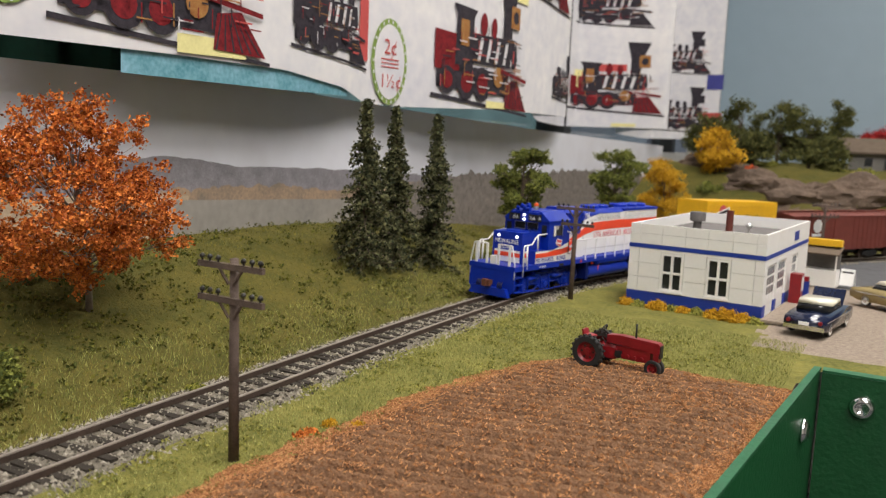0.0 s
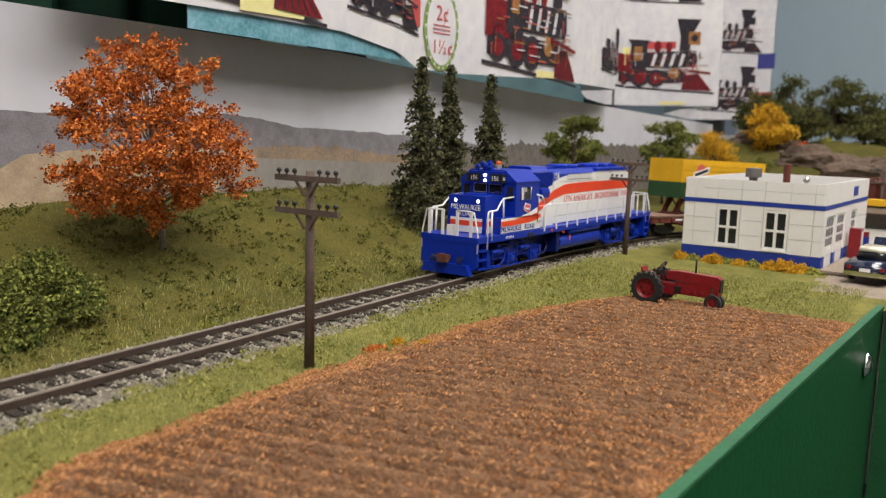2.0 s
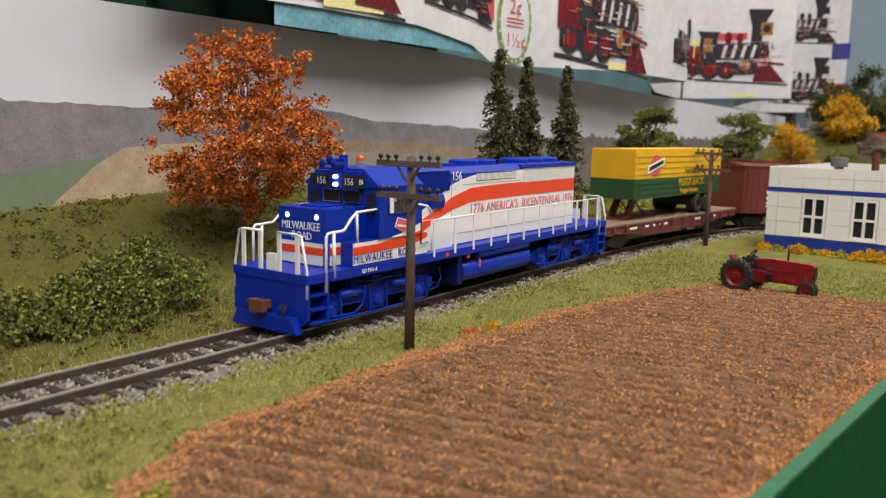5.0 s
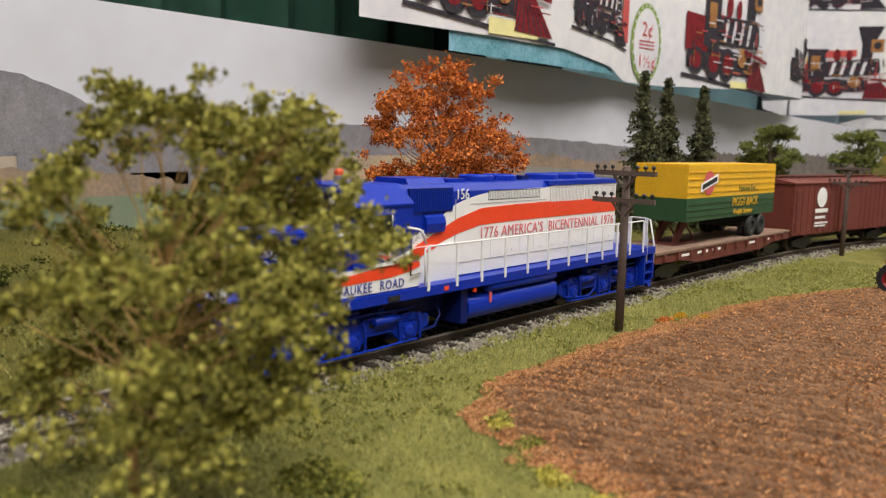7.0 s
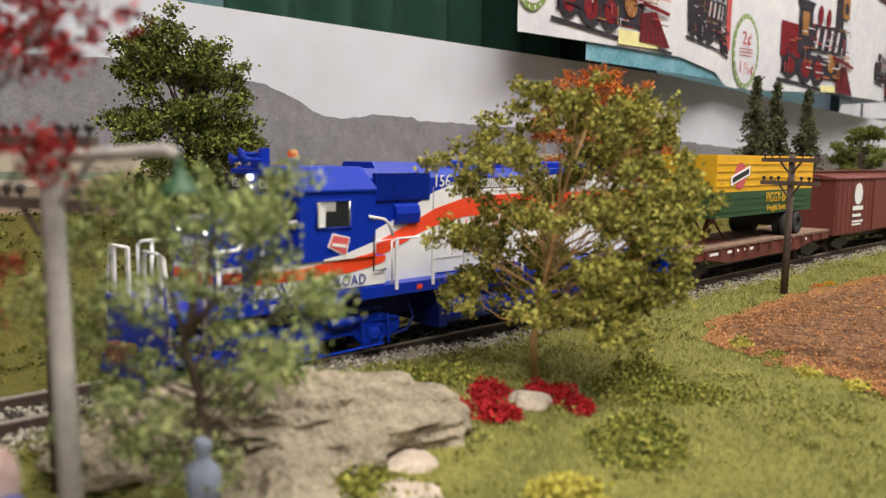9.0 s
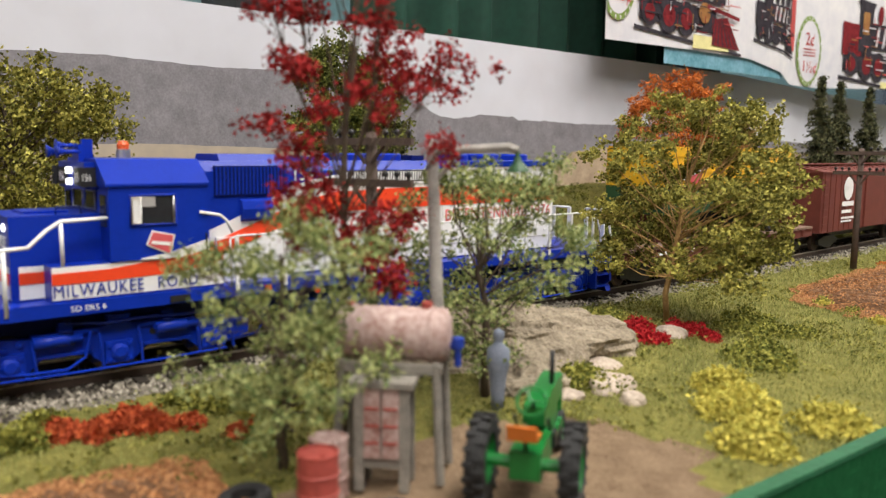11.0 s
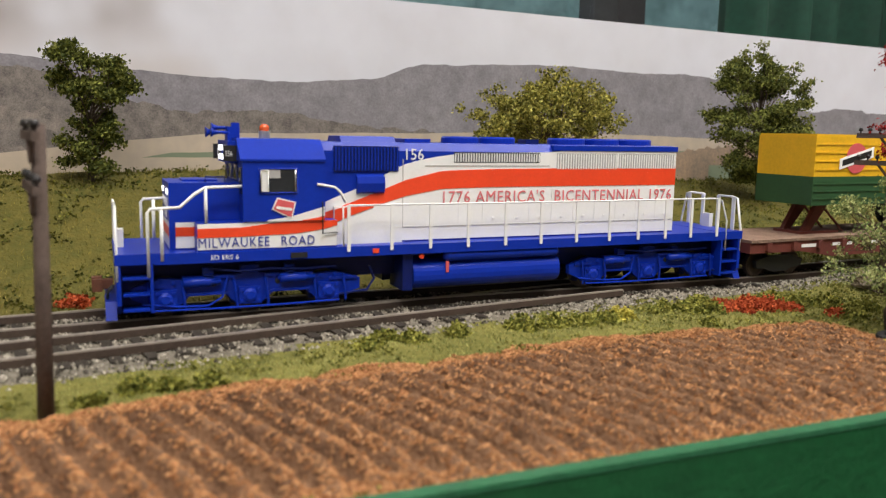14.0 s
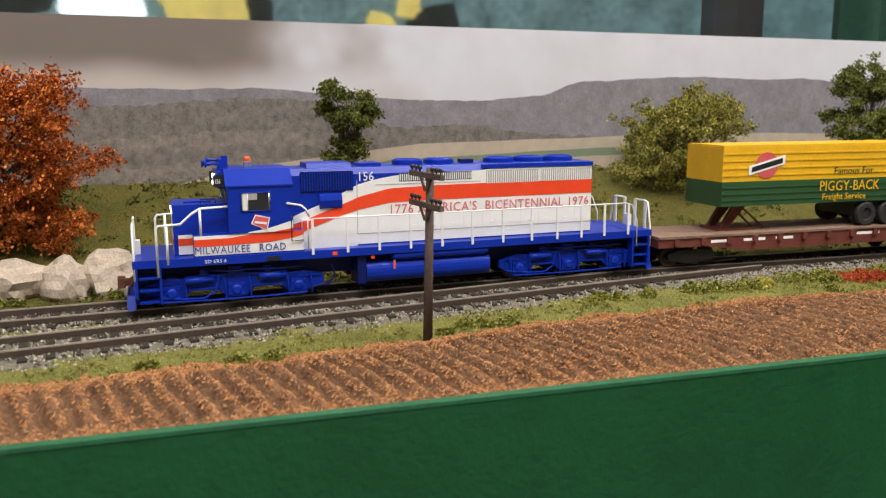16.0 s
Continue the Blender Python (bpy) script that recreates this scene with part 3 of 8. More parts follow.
def build_stonelets():
    rnd = random.Random(9)
    verts, faces = [], []
    done = 0
    while done < 42000:
        k = rnd.randrange(len(MAIN_LINE)) if rnd.random() < 0.72 else -rnd.randrange(len(SIDE_LINE)) - 1
        x, y = MAIN_LINE[k] if k >= 0 else SIDE_LINE[-k - 1]
        if not -0.62 < y < 0.62:
            done += 0.2
            continue
        o = rnd.uniform(-0.0215, 0.0215)
        x, y = x + o, y + rnd.uniform(-0.002, 0.002)
        done += 1
        r = rnd.uniform(0.00035, 0.0009)
        z = 0.0003 + ground_z(x, y)
        n = len(verts)
        for dx, dy, dz in ((1, 0, -.2), (-.5, .87, -.2), (-.5, -.87, -.2), (0, 0, 1)):
            verts.append((x + dx * r * rnd.uniform(.6, 1.3), y + dy * r * rnd.uniform(.6, 1.3), z + dz * r * rnd.uniform(.5, 1.1)))
        faces += [(n, n + 1, n + 3), (n + 1, n + 2, n + 3), (n + 2, n, n + 3)]
    tagged(raw("ballast_stones", verts, faces, ["stonelets"]), "loose grey ballast stones along the track", "ballast", kind="stuff")


build_stonelets()


# ---------------------------------------------------------------- fascia boards
def build_fascia():
    root = thing("fascia", "dark green painted wooden fascia board along the layout edge", "fascia board", kind="structure")
    bm = bmesh.new()
    y0, y1, t = -1.4, 0.407, 0.0028
    pts = [(FASCIA(y0), y0), (FASCIA(y0) + t, y0), (FASCIA(y1) + t, y1), (FASCIA(y1), y1)]
    prism(bm, pts, "z", -0.30, 0.0016)
    part("board", bm, "fascia", root)
    bm = bmesh.new()
    prism(bm, [(FASCIA(y0) - 0.0001, y0), (FASCIA(y0) + t + 0.0002, y0), (FASCIA(y1) + t + 0.0002, y1), (FASCIA(y1) - 0.0001, y1)], "z", 0.0017, 0.0028)
    part("edge", bm, "fascia_edge", root, "scuffed lighter green top edge")
    bm = bmesh.new()
    box(bm, FASCIA(y1) + t + 0.001, 0.62, 0.402, 0.408, -0.30, 0.0016)
    part("end_board", bm, "fascia", root)
    bm = bmesh.new()
    box(bm, FASCIA(y1) + t + 0.001, 0.62, 0.4018, 0.4082, 0.0017, 0.0028)
    part("edge", bm, "fascia_edge", root)
    for m in (pose(FASCIA(0.370) + t, 0.370, -0.0165, 0, 90, 0), pose(-0.0005, 0.402, -0.0113, 90, 0, 0), pose(FASCIA(-0.149) + t, -0.149, -0.0135, 0, 90, 0)):
        bm = bmesh.new()
        lathe(bm, [(0.0001, 0.0), (0.0052, 0.0), (0.0054, 0.0008), (0.0040, 0.0024), (0.0026, 0.0030), (0.0022, 0.0016), (0.0001, 0.0016)], 20)
        bm.transform(m)
        part("screw", bm, "chrome", root, "round chrome screw head", soft=True)
    tag = thing("number_tag", "small white paper tag with the number 55 stuck on green fascia", "tag")
    ang = math.degrees(math.atan(0.0655))
    base = pose(FASCIA(-0.168) + t + 0.0004, -0.168, -0.0130, 90, 0, 90 - ang) @ pose(0, 0, 0, 0, 0, 8)
    bm = bmesh.new()
    box(bm, -0.007, 0.007, -0.0085, 0.0085, 0, 0.0003)
    bm.transform(base)
    part("paper", bm, "paper", tag)
    text("digits", "55", 0.009, "black", tag, base @ pose(-0.005, -0.003, 0.0004))


build_fascia()


# ---------------------------------------------------------------- printed backdrop
def layer(root, name, rows_hi, rows_lo, y0, y1, x, material, jag=0.0, freq=120.0, seed=0.0, label="", step=0.0025):
    bm = bmesh.new()
    prev = None
    for y in np.arange(y0, y1 + step * 0.5, step):
        hi = interp(y, rows_hi) + jag * (fuzz(y, 0, freq, seed) + 0.6 * fuzz(y, 3, freq * 2.7, seed) + 0.35 * abs(fuzz(y, 5, freq * 7, seed)))
        lo = interp(y, rows_lo)
        hi = max(hi, lo + 0.0005)
        pair = [bm.verts.new((x, y, lo)), bm.verts.new((x, y, hi))]
        if prev:
            bm.faces.new((prev[0], pair[0], pair[1], prev[1]))
        prev = pair
    return part(name, bm, material, root, label)


SKYLINE = [(-1.0, 0.092), (-0.56, 0.090), (-0.46, 0.0895), (-0.4286, 0.0905), (-0.39, 0.087), (-0.337, 0.0835), (-0.288, 0.0828), (-0.25, 0.086), (-0.238, 0.088), (-0.217, 0.0955), (-0.17, 0.098), (-0.126, 0.1000), (-0.06, 0.0985), (-0.0246, 0.0995), (0.03, 0.0968), (0.055, 0.0935), (0.0746, 0.0865), (0.09, 0.0785),
           (0.14, 0.0795), (0.23, 0.0785), (0.3, 0.079), (0.354, 0.0820), (0.38, 0.0785), (0.406, 0.0750), (0.45, 0.0742), (0.49, 0.0730), (0.60, 0.068), (0.695, 0.062), (0.8, 0.058), (1.5, 0.05)]


def build_backdrop():
    root = thing("backdrop", "printed photo backdrop of hazy autumn hills and fields under pale sky", "backdrop", kind="structure")
    bm = bmesh.new()
    top = [(-1.4, 0.129), (0.45, 0.129), (0.62, 0.1225), (0.9, 0.114), (1.45, 0.103)]
    prism(bm, [(-1.4, -0.02)] + [(y, z) for y, z in top[:1]] + [(y, z) for y, z in top[1:]] + [(1.45, -0.02)], "x", WALL_X - 0.006, WALL_X)
    part("panel", bm, "sky_photo", root, "pale grey-blue printed sky")
    e = 0.0006
    flat = [(-2, 0.0), (2, 0.0)]
    layer(root, "hills", SKYLINE, flat, -1.0, 1.4, WALL_X + e, "hill_photo", 0.0010, 60, 1, "grey wooded hills")
    layer(root, "far_trees", [(0.085, 0.060), (0.10, 0.077), (0.125, 0.0815), (0.155, 0.081), (0.165, 0.078), (0.18, 0.0785), (0.2, 0.077), (0.26, 0.0745), (0.33, 0.075)], flat, 0.085, 0.33, WALL_X + 2 * e, "hill_photo", 0.0013, 150, 2)
    layer(root, "woods", [(-0.7, 0.081), (-0.5, 0.080), (-0.44, 0.085), (-0.40, 0.083), (-0.365, 0.070), (-0.34, 0.066), (-0.30, 0.068), (-0.26, 0.062), (-0.2, 0.058), (0.1, 0.058)], flat, -0.8, 0.05, WALL_X + 3 * e, "treeline_photo", 0.0022, 110, 3, "dark bare woodland")
    for k in range(6):
        h = 0.0085 * (k + 1)
        layer(root, "woods", [(-0.8, 0.080 - h), (-0.5, 0.079 - h), (-0.44, 0.083 - h), (-0.40, 0.081 - h), (-0.37, 0.068 - h), (-0.33, 0.058 - h)], flat, -0.8, -0.34, WALL_X + 3 * e + 0.0001 * (k + 1), "wood_photo" if k % 2 else "treeline_photo", 0.0036, 120, 23 + k)
    layer(root, "woods", [(0.33, 0.062), (0.45, 0.062), (0.5, 0.056), (0.7, 0.062), (0.8, 0.058), (1.4, 0.05)], flat, 0.33, 1.4, WALL_X + 3 * e, "autumn_photo", 0.003, 100, 13, "hazy autumn wood")
    layer(root, "woods", [(0.55, 0.050), (0.62, 0.060), (0.72, 0.066), (0.85, 0.064), (1.0, 0.066), (1.3, 0.058)], flat, 0.55, 1.3, WALL_X + 10.5 * e, "treeline_photo", 0.0055, 70, 33, "dark bare woodland")
    layer(root, "field_strip", [(-0.6, 0.024), (-0.5, 0.030), (-0.45, 0.042), (-0.38, 0.051), (-0.33, 0.056), (-0.1, 0.060), (0.0, 0.058), (0.12, 0.060)], flat, -0.7, 0.12, WALL_X + 4 * e, "tan_photo", 0.0004, 30, 4, "tan stubble field")
    layer(root, "field_strip", [(-0.6, 0.012), (-0.45, 0.030), (-0.35, 0.046), (-0.2, 0.051), (0.0, 0.049), (0.13, 0.052)], flat, -0.7, 0.13, WALL_X + 5 * e, "green_photo", 0.0003, 30, 5, "green meadow strip")
    layer(root, "field_strip", [(-0.3, 0.044), (-0.1, 0.047), (0.05, 0.045)], flat, -0.45, 0.06, WALL_X + 6 * e, "tan_photo", 0.0003, 30, 6)
    layer(root, "orchard", [(-0.06, 0.044), (0.0, 0.052), (0.06, 0.054), (0.11, 0.050), (0.15, 0.040)], flat, -0.08, 0.15, WALL_X + 7 * e, "autumn_photo", 0.0028, 140, 7, "row of faded autumn trees")
    layer(root, "far_field", [(0.05, 0.065), (0.3, 0.0635)], flat, 0.05, 0.34, WALL_X + 5 * e, "hill_photo", 0.0003, 40, 8)
    layer(root, "meadow", [(0.0, 0.040), (0.10, 0.041), (0.15, 0.046), (0.19, 0.052), (0.22, 0.054)], flat, 0.0, 0.24, WALL_X + 7.5 * e, "green_photo", 0.0003, 40, 9, "green sloping meadow")
    layer(root, "corn_field", [(0.175, 0.030), (0.18, 0.034), (0.20, 0.050), (0.215, 0.058), (0.25, 0.0605), (0.32, 0.061), (0.36, 0.058)], flat, 0.175, 0.36, WALL_X + 8.5 * e, "corn_photo", 0.0006, 200, 10, "tan standing corn")
    layer(root, "field_strip", [(0.34, 0.056), (0.5, 0.050), (0.7, 0.042), (1.4, 0.03)], flat, 0.335, 1.4, WALL_X + 9.5 * e, "grey_photo", 0.0003, 30, 11, "grey-brown ploughed field")


build_backdrop()


# ---------------------------------------------------------------- window wall, drapes and printed curtain
def wavy(root, name, rows, z0, z1, material, label="", bottom=None, thick=0.0012):
    """Hanging cloth along plan points (x, y)."""
    bm = bmesh.new()
    prev = None
    for x, y in rows:
        lo = z0 if bottom is None else interp(y, bottom)
        col = [bm.verts.new((x, y, lo + (z1 - lo) * k / 6)) for k in range(7)]
        if prev:
            for a in range(6):
                bm.faces.new((prev[a], col[a], col[a + 1], prev[a + 1]))
        prev = col
    ob = part(name, bm, material, root, label, soft=True)
    return ob


def build_window_wall():
    root = thing("wall_west", "window wall behind the layout with dark frames and tall panes", "wall", kind="structure")
    bm = bmesh.new()
    box(bm, -0.56, -0.50, -2.2, 2.6, -0.9, 0.09)
    part("sill_wall", bm, "room_wall", root)
    bm = bmesh.new()
    box(bm, -0.56, -0.50, -2.2, 2.6, 0.95, 1.6)
    part("lintel", bm, "room_wall", root)
    for y in (-1.5, -0.62, 0.03, 0.62, 1.3, 2.0):
        bm = bmesh.new()
        box(bm, -0.555, -0.50, y - 0.014, y + 0.014, 0.09, 0.95)
        part("mullion", bm, "window_frame", root)
    bm = bmesh.new()
    box(bm, -0.535, -0.531, -1.48, 1.98, 0.0905, 0.9495)
    g = part("pane", bm, "pane", root, "window glass")
    g.visible_shadow = False
    # board and patches give off their own light, standing for a daylit garden
    out = thing("garden", "glowing board and patches for the daylit trees and sky outside the window", "backdrop", kind="structure")
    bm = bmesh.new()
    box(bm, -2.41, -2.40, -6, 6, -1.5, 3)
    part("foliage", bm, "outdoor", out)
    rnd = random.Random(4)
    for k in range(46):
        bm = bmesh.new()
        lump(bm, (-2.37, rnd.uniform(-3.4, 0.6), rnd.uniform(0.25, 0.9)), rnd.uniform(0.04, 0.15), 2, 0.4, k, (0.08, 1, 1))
        part("glow_patch", bm, rnd.choice(("outdoor_bright", "outdoor_yellow", "outdoor_dark", "outdoor_dark")), out)
    drape = thing("drape", "dark green pleated curtain hanging beside the window", "curtain")
    for k in range(9):
        rows = [(-0.43 + 0.012 * math.sin(y * 150) + 0.005 * math.sin(y * 61), y) for y in np.linspace(0.06 + k * 0.04, 0.10 + k * 0.04, 11)]
        wavy(drape, "pleat", rows, 0.10, 0.9, "drape")
    rod = thing("curtain_rod", "dark metal rod over the window", "rod")
    bm = bmesh.new()
    tube(bm, [(-0.42, -0.2, 0.905), (-0.42, 2.3, 0.905)], 0.006, 10)
    part("bar", bm, "black", rod)



M["pane"] = glass("pane")
build_window_wall()

# the fabric's plan: long flat lengths that swing out, then fold back
CURTAIN = [(-0.3525, 0.222), (-0.352, 0.33), (-0.35, 0.42), (-0.356, 0.49), (-0.366, 0.53), (-0.362, 0.57), (-0.35, 0.65), (-0.3451, 0.7471), (-0.3473, 0.8412), (-0.3525, 0.9165), (-0.3646, 0.9459), (-0.4261, 0.985), (-0.4816, 1.1319), (-0.5067, 1.2689), (-0.4934, 1.313), (-0.4293, 1.3374), (-0.35, 1.357), (-0.3522, 1.3757), (-0.4277, 1.4226), (-0.5042, 1.5631), (-0.5039, 1.7318), (-0.4872, 1.7599), (-0.4188, 1.7739), (-0.3505, 1.788)]
CURTAIN_BOTTOM = [(0.222, 0.137), (0.33, 0.139), (0.42, 0.139), (0.49, 0.133), (0.53, 0.124), (0.57, 0.1235), (0.7188, 0.129), (0.9165, 0.131), (0.985, 0.134), (1.2787, 0.129), (1.357, 0.1305), (1.4226, 0.128), (1.7505, 0.119), (1.788, 0.121)]


def curtain_line():
    p = np.array(CURTAIN)
    s = np.r_[0, np.cumsum(np.hypot(*np.diff(p, axis=0).T))]
    return p, s


def on_curtain(s, z):
    p, t = curtain_line()
    x, y = np.interp(s, t, p[:, 0]), np.interp(s, t, p[:, 1])
    a, b = np.interp(s - 0.002, t, p[:, 0]), np.interp(s - 0.002, t, p[:, 1])
    d = Vector((x - a, y - b, 0)).normalized() if s > 0.002 else Vector((0, 1, 0))
    nrm = Vector((d.y, -d.x, 0))
    return Vector((x, y, z)) + nrm * 0.0007


def print_shape(root, name, material, s0, z0, scale, pts, lift=0.0, label=""):
    """A printed patch: an outline in the print's own units laid onto the cloth, cut fine so that it follows the folds."""
    bm = bmesh.new()
    vs = [bm.verts.new((px * scale, pz * scale, 0)) for px, pz in pts]
    bm.faces.new(vs)
    lo, hi = min(p[0] for p in pts) * scale, max(p[0] for p in pts) * scale
    k = lo + 0.006
    while k < hi:
        bmesh.ops.bisect_plane(bm, geom=bm.verts[:] + bm.edges[:] + bm.faces[:], plane_co=(k, 0, 0), plane_no=(1, 0, 0))
        k += 0.006
    bmesh.ops.triangulate(bm, faces=bm.faces[:])
    for v in bm.verts:
        q = on_curtain(s0 + v.co.x, z0 + v.co.y)
        q.x += lift
        v.co = q
    return part(name, bm, material, root, label)


def disc(cx, cz, r, n=14, rx=None):
    return [(cx + (rx or r) * math.cos(2 * math.pi * k / n), cz + r * math.sin(2 * math.pi * k / n)) for k in range(n)]


def printed_engine(root, s0, z0, scale, colour):
    """An old steam engine, one unit long, seen from its side."""
    body, trim = ("print_red", "print_gold") if colour == "red" else ("print_dark", "print_dark")
    dark = "print_dark"
    P = lambda nm, m, pts, lift: print_shape(root, nm, m, s0, z0, scale, pts, lift)
    P("print", dark, [(-0.02, 0.0), (1.0, -0.06), (1.0, -0.045), (-0.02, 0.02)], 0.0002)
    P("print", dark, [(0.02, 0.05), (0.72, 0.04), (0.72, 0.16), (0.02, 0.18)], 0.0003)
    P("print", body, [(0.0, 0.14), (0.2, 0.14), (0.2, 0.32), (0.0, 0.33)], 0.0005)
    P("print", dark, [(0.16, 0.17), (0.33, 0.17), (0.33, 0.42), (0.36, 0.46), (0.14, 0.47), (0.17, 0.42)], 0.0007)
    P("print", trim, [(0.20, 0.27), (0.28, 0.27), (0.28, 0.40), (0.20, 0.40)], 0.0009)
    P("print", dark, [(0.3, 0.19), (0.80, 0.20), (0.82, 0.25), (0.80, 0.36), (0.3, 0.34)], 0.0005)
    for k in range(4):
        P("print", "curtain", [(0.37 + k * 0.09, 0.21), (0.40 + k * 0.09, 0.21), (0.43 + k * 0.09, 0.33), (0.40 + k * 0.09, 0.33)], 0.0009)
    P("print", body, disc(0.43, 0.40, 0.06, rx=0.035), 0.0007)
    P("print", body, disc(0.54, 0.395, 0.055, rx=0.03), 0.0007)
    P("print", dark, [(0.64, 0.36), (0.74, 0.36), (0.75, 0.50), (0.83, 0.66), (0.60, 0.67), (0.645, 0.5)], 0.0007)
    P("print", trim, [(0.72, 0.42), (0.83, 0.42), (0.83, 0.54), (0.72, 0.54)], 0.0011)
    P("print", dark, disc(0.775, 0.48, 0.035), 0.0013)
    for cx, r in ((0.1, 0.07), (0.27, 0.09), (0.43, 0.09)):
        P("print", dark, disc(cx, 0.09, r), 0.0009)
        P("print", body, disc(cx, 0.09, r * 0.62), 0.0011)
    P("print", trim, disc(0.6, 0.14, 0.055), 0.0011)
    P("print", body, [(0.70, 0.12), (0.83, 0.14), (0.97, -0.03), (0.68, -0.02)], 0.0009)
    for k in range(6):
        P("print", dark, [(0.72 + k * 0.018, 0.12), (0.725 + k * 0.018, 0.12), (0.70 + k * 0.047, -0.02), (0.69 + k * 0.047, -0.02)], 0.0011)
    P("print", body, [(0.62, 0.19), (0.95, 0.15), (0.95, 0.13), (0.62, 0.165)], 0.0013)


def printed_detail(root, s0, z0, scale, seed):
    """Fine rods, bands and glints printed over an engine."""
    rnd = random.Random(seed)
    for k in range(90):
        x, z = rnd.uniform(0.02, 0.84), rnd.uniform(0.03, 0.36)
        w, h = (rnd.uniform(0.03, 0.12), 0.006) if rnd.random() < 0.5 else (0.006, rnd.uniform(0.02, 0.09))
        m = rnd.choice(("print_gold", "print_red", "print_dark", "curtain", "print_dark", "print_flag"))
        print_shape(root, "print", m, s0, z0, scale, [(x, z), (x + w, z), (x + w, z + h), (x, z + h)], 0.0015 + 0.00001 * k)


def build_curtain():
    root = thing("curtain", "white cotton curtain printed with old steam locomotives", "curtain")
    p, s = curtain_line()
    rows = [(float(np.interp(t, s, p[:, 0])), float(np.interp(t, s, p[:, 1]))) for t in np.arange(0, s[-1], 0.007)]
    wavy(root, "cloth", rows, 0.12, 0.9, "curtain", bottom=CURTAIN_BOTTOM)
    for s0, z0, colour, size in ((0.035, 0.148, "red", 0.148), (s[5] + 0.045, 0.135, "red", 0.175), (s[14] - 0.02, 0.160, "red", 0.165), (s[21] - 0.01, 0.140, "dark", 0.135), (s[21] - 0.01, 0.262, "dark", 0.125), (0.205, 0.155, "dark", 0.105),
                                 (s[8] + 0.02, 0.150, "dark", 0.075), (s[5] + 0.01, 0.255, "dark", 0.15), (s[14] - 0.01, 0.300, "dark", 0.13), (s[5] + 0.21, 0.25, "red", 0.13), (0.03, 0.26, "dark", 0.15)):
        printed_engine(root, s0, z0, size, colour)
        printed_detail(root, s0, z0, size, int(s0 * 1000))
    for s0, z0 in ((s[4] + 0.028, 0.158), (-0.0 + 0.012, 0.185), (s[7] + 0.1, 0.29)):
        print_shape(root, "badge", "print_green", s0, z0, 1.0, disc(0, 0, 0.034, 24, 0.022), 0.0003)
        print_shape(root, "badge_field", "curtain", s0, z0, 1.0, disc(0, 0, 0.0295, 24, 0.0185), 0.0007)
        for k in range(22):
            a = 2 * math.pi * k / 22
            c, d = 0.0202 * math.cos(a), 0.0318 * math.sin(a)
            print_shape(root, "badge_mark", "curtain", s0, z0, 1.0, [(c - 0.0007, d - 0.0012), (c + 0.0007, d - 0.0012), (c + 0.0007, d + 0.0012), (c - 0.0007, d + 0.0012)], 0.0009)
        for words, size, dx, dz in (("2\u00a2", 0.017, -0.008, 0.006), ("1\u00bd\u00a2", 0.015, -0.0125, -0.020)):
            ob = text("badge_digits", words, size, "print_flag", root, Matrix.Identity(4), depth=0.0)
            for v in ob.data.vertices:
                q = on_curtain(s0 + dx + v.co.x, z0 + dz + v.co.y)
                v.co = (q.x + 0.0012, q.y, q.z)
        for h in (0.0015, -0.0015, -0.0045):
            print_shape(root, "badge_bar", "print_flag", s0, z0, 1.0, [(-0.011, h), (0.011, h), (0.011, h + 0.0009), (-0.011, h + 0.0009)], 0.0011)
    for s0, z0, w, h, m in ((0.295, 0.155, 0.016, 0.06, "print_flag"), (s[14] + 0.03, 0.222, 0.05, 0.012, "print_flag"), (s[23] - 0.045, 0.142, 0.044, 0.036, "print_flag"), (s[23] - 0.035, 0.225, 0.033, 0.032, "print_blue"), (0.11, 0.1405, 0.052, 0.011, "print_yellow"), (s[5] + 0.13, 0.1295, 0.04, 0.007, "print_yellow"), (s[14] + 0.06, 0.1315, 0.04, 0.006, "print_yellow"), (s[5] + 0.16, 0.235, 0.05, 0.02, "print_yellow"), (s[14] - 0.01, 0.195, 0.03, 0.03, "print_yellow")):
        print_shape(root, "print_patch", m, s0, z0, 1.0, [(0, 0), (w, 0.001), (w, h), (0, h * 0.96)], 0.0004)


build_curtain()


# ---------------------------------------------------------------- the room round the layout
def build_room():
    for name, dims in (("wall_north", (-0.6, 3.4, 2.55, 2.62, -0.9, 1.6)), ("wall_south", (-0.6, 3.4, -2.3, -2.22, -0.9, 1.6)), ("wall_east", (3.33, 3.4, -2.2, 2.5, -0.9, 1.6))):
        bm = bmesh.new()
        box(bm, *dims)
        solid(name, bm, "room_wall", "plain painted room wall", "wall", kind="structure")
    bm = bmesh.new()
    box(bm, -0.6, 3.4, -2.3, 2.62, 1.6, 1.66)
    solid("ceiling", bm, "room_wall", "plain pale ceiling", "ceiling", kind="structure")
    bm = bmesh.new()
    box(bm, -0.6, 3.4, -2.3, 2.62, -0.96, -0.9)
    solid("floor", bm, "asphalt", "grey floor under the layout", "floor", kind="structure")
    bm = bmesh.new()
    box(bm, -0.45, 2.5, 2.25, 2.26, -0.1, 0.9)
    solid("sky_board", bm, "far_wall", "plain pale blue painted sky board", "backdrop", kind="structure")


build_room()


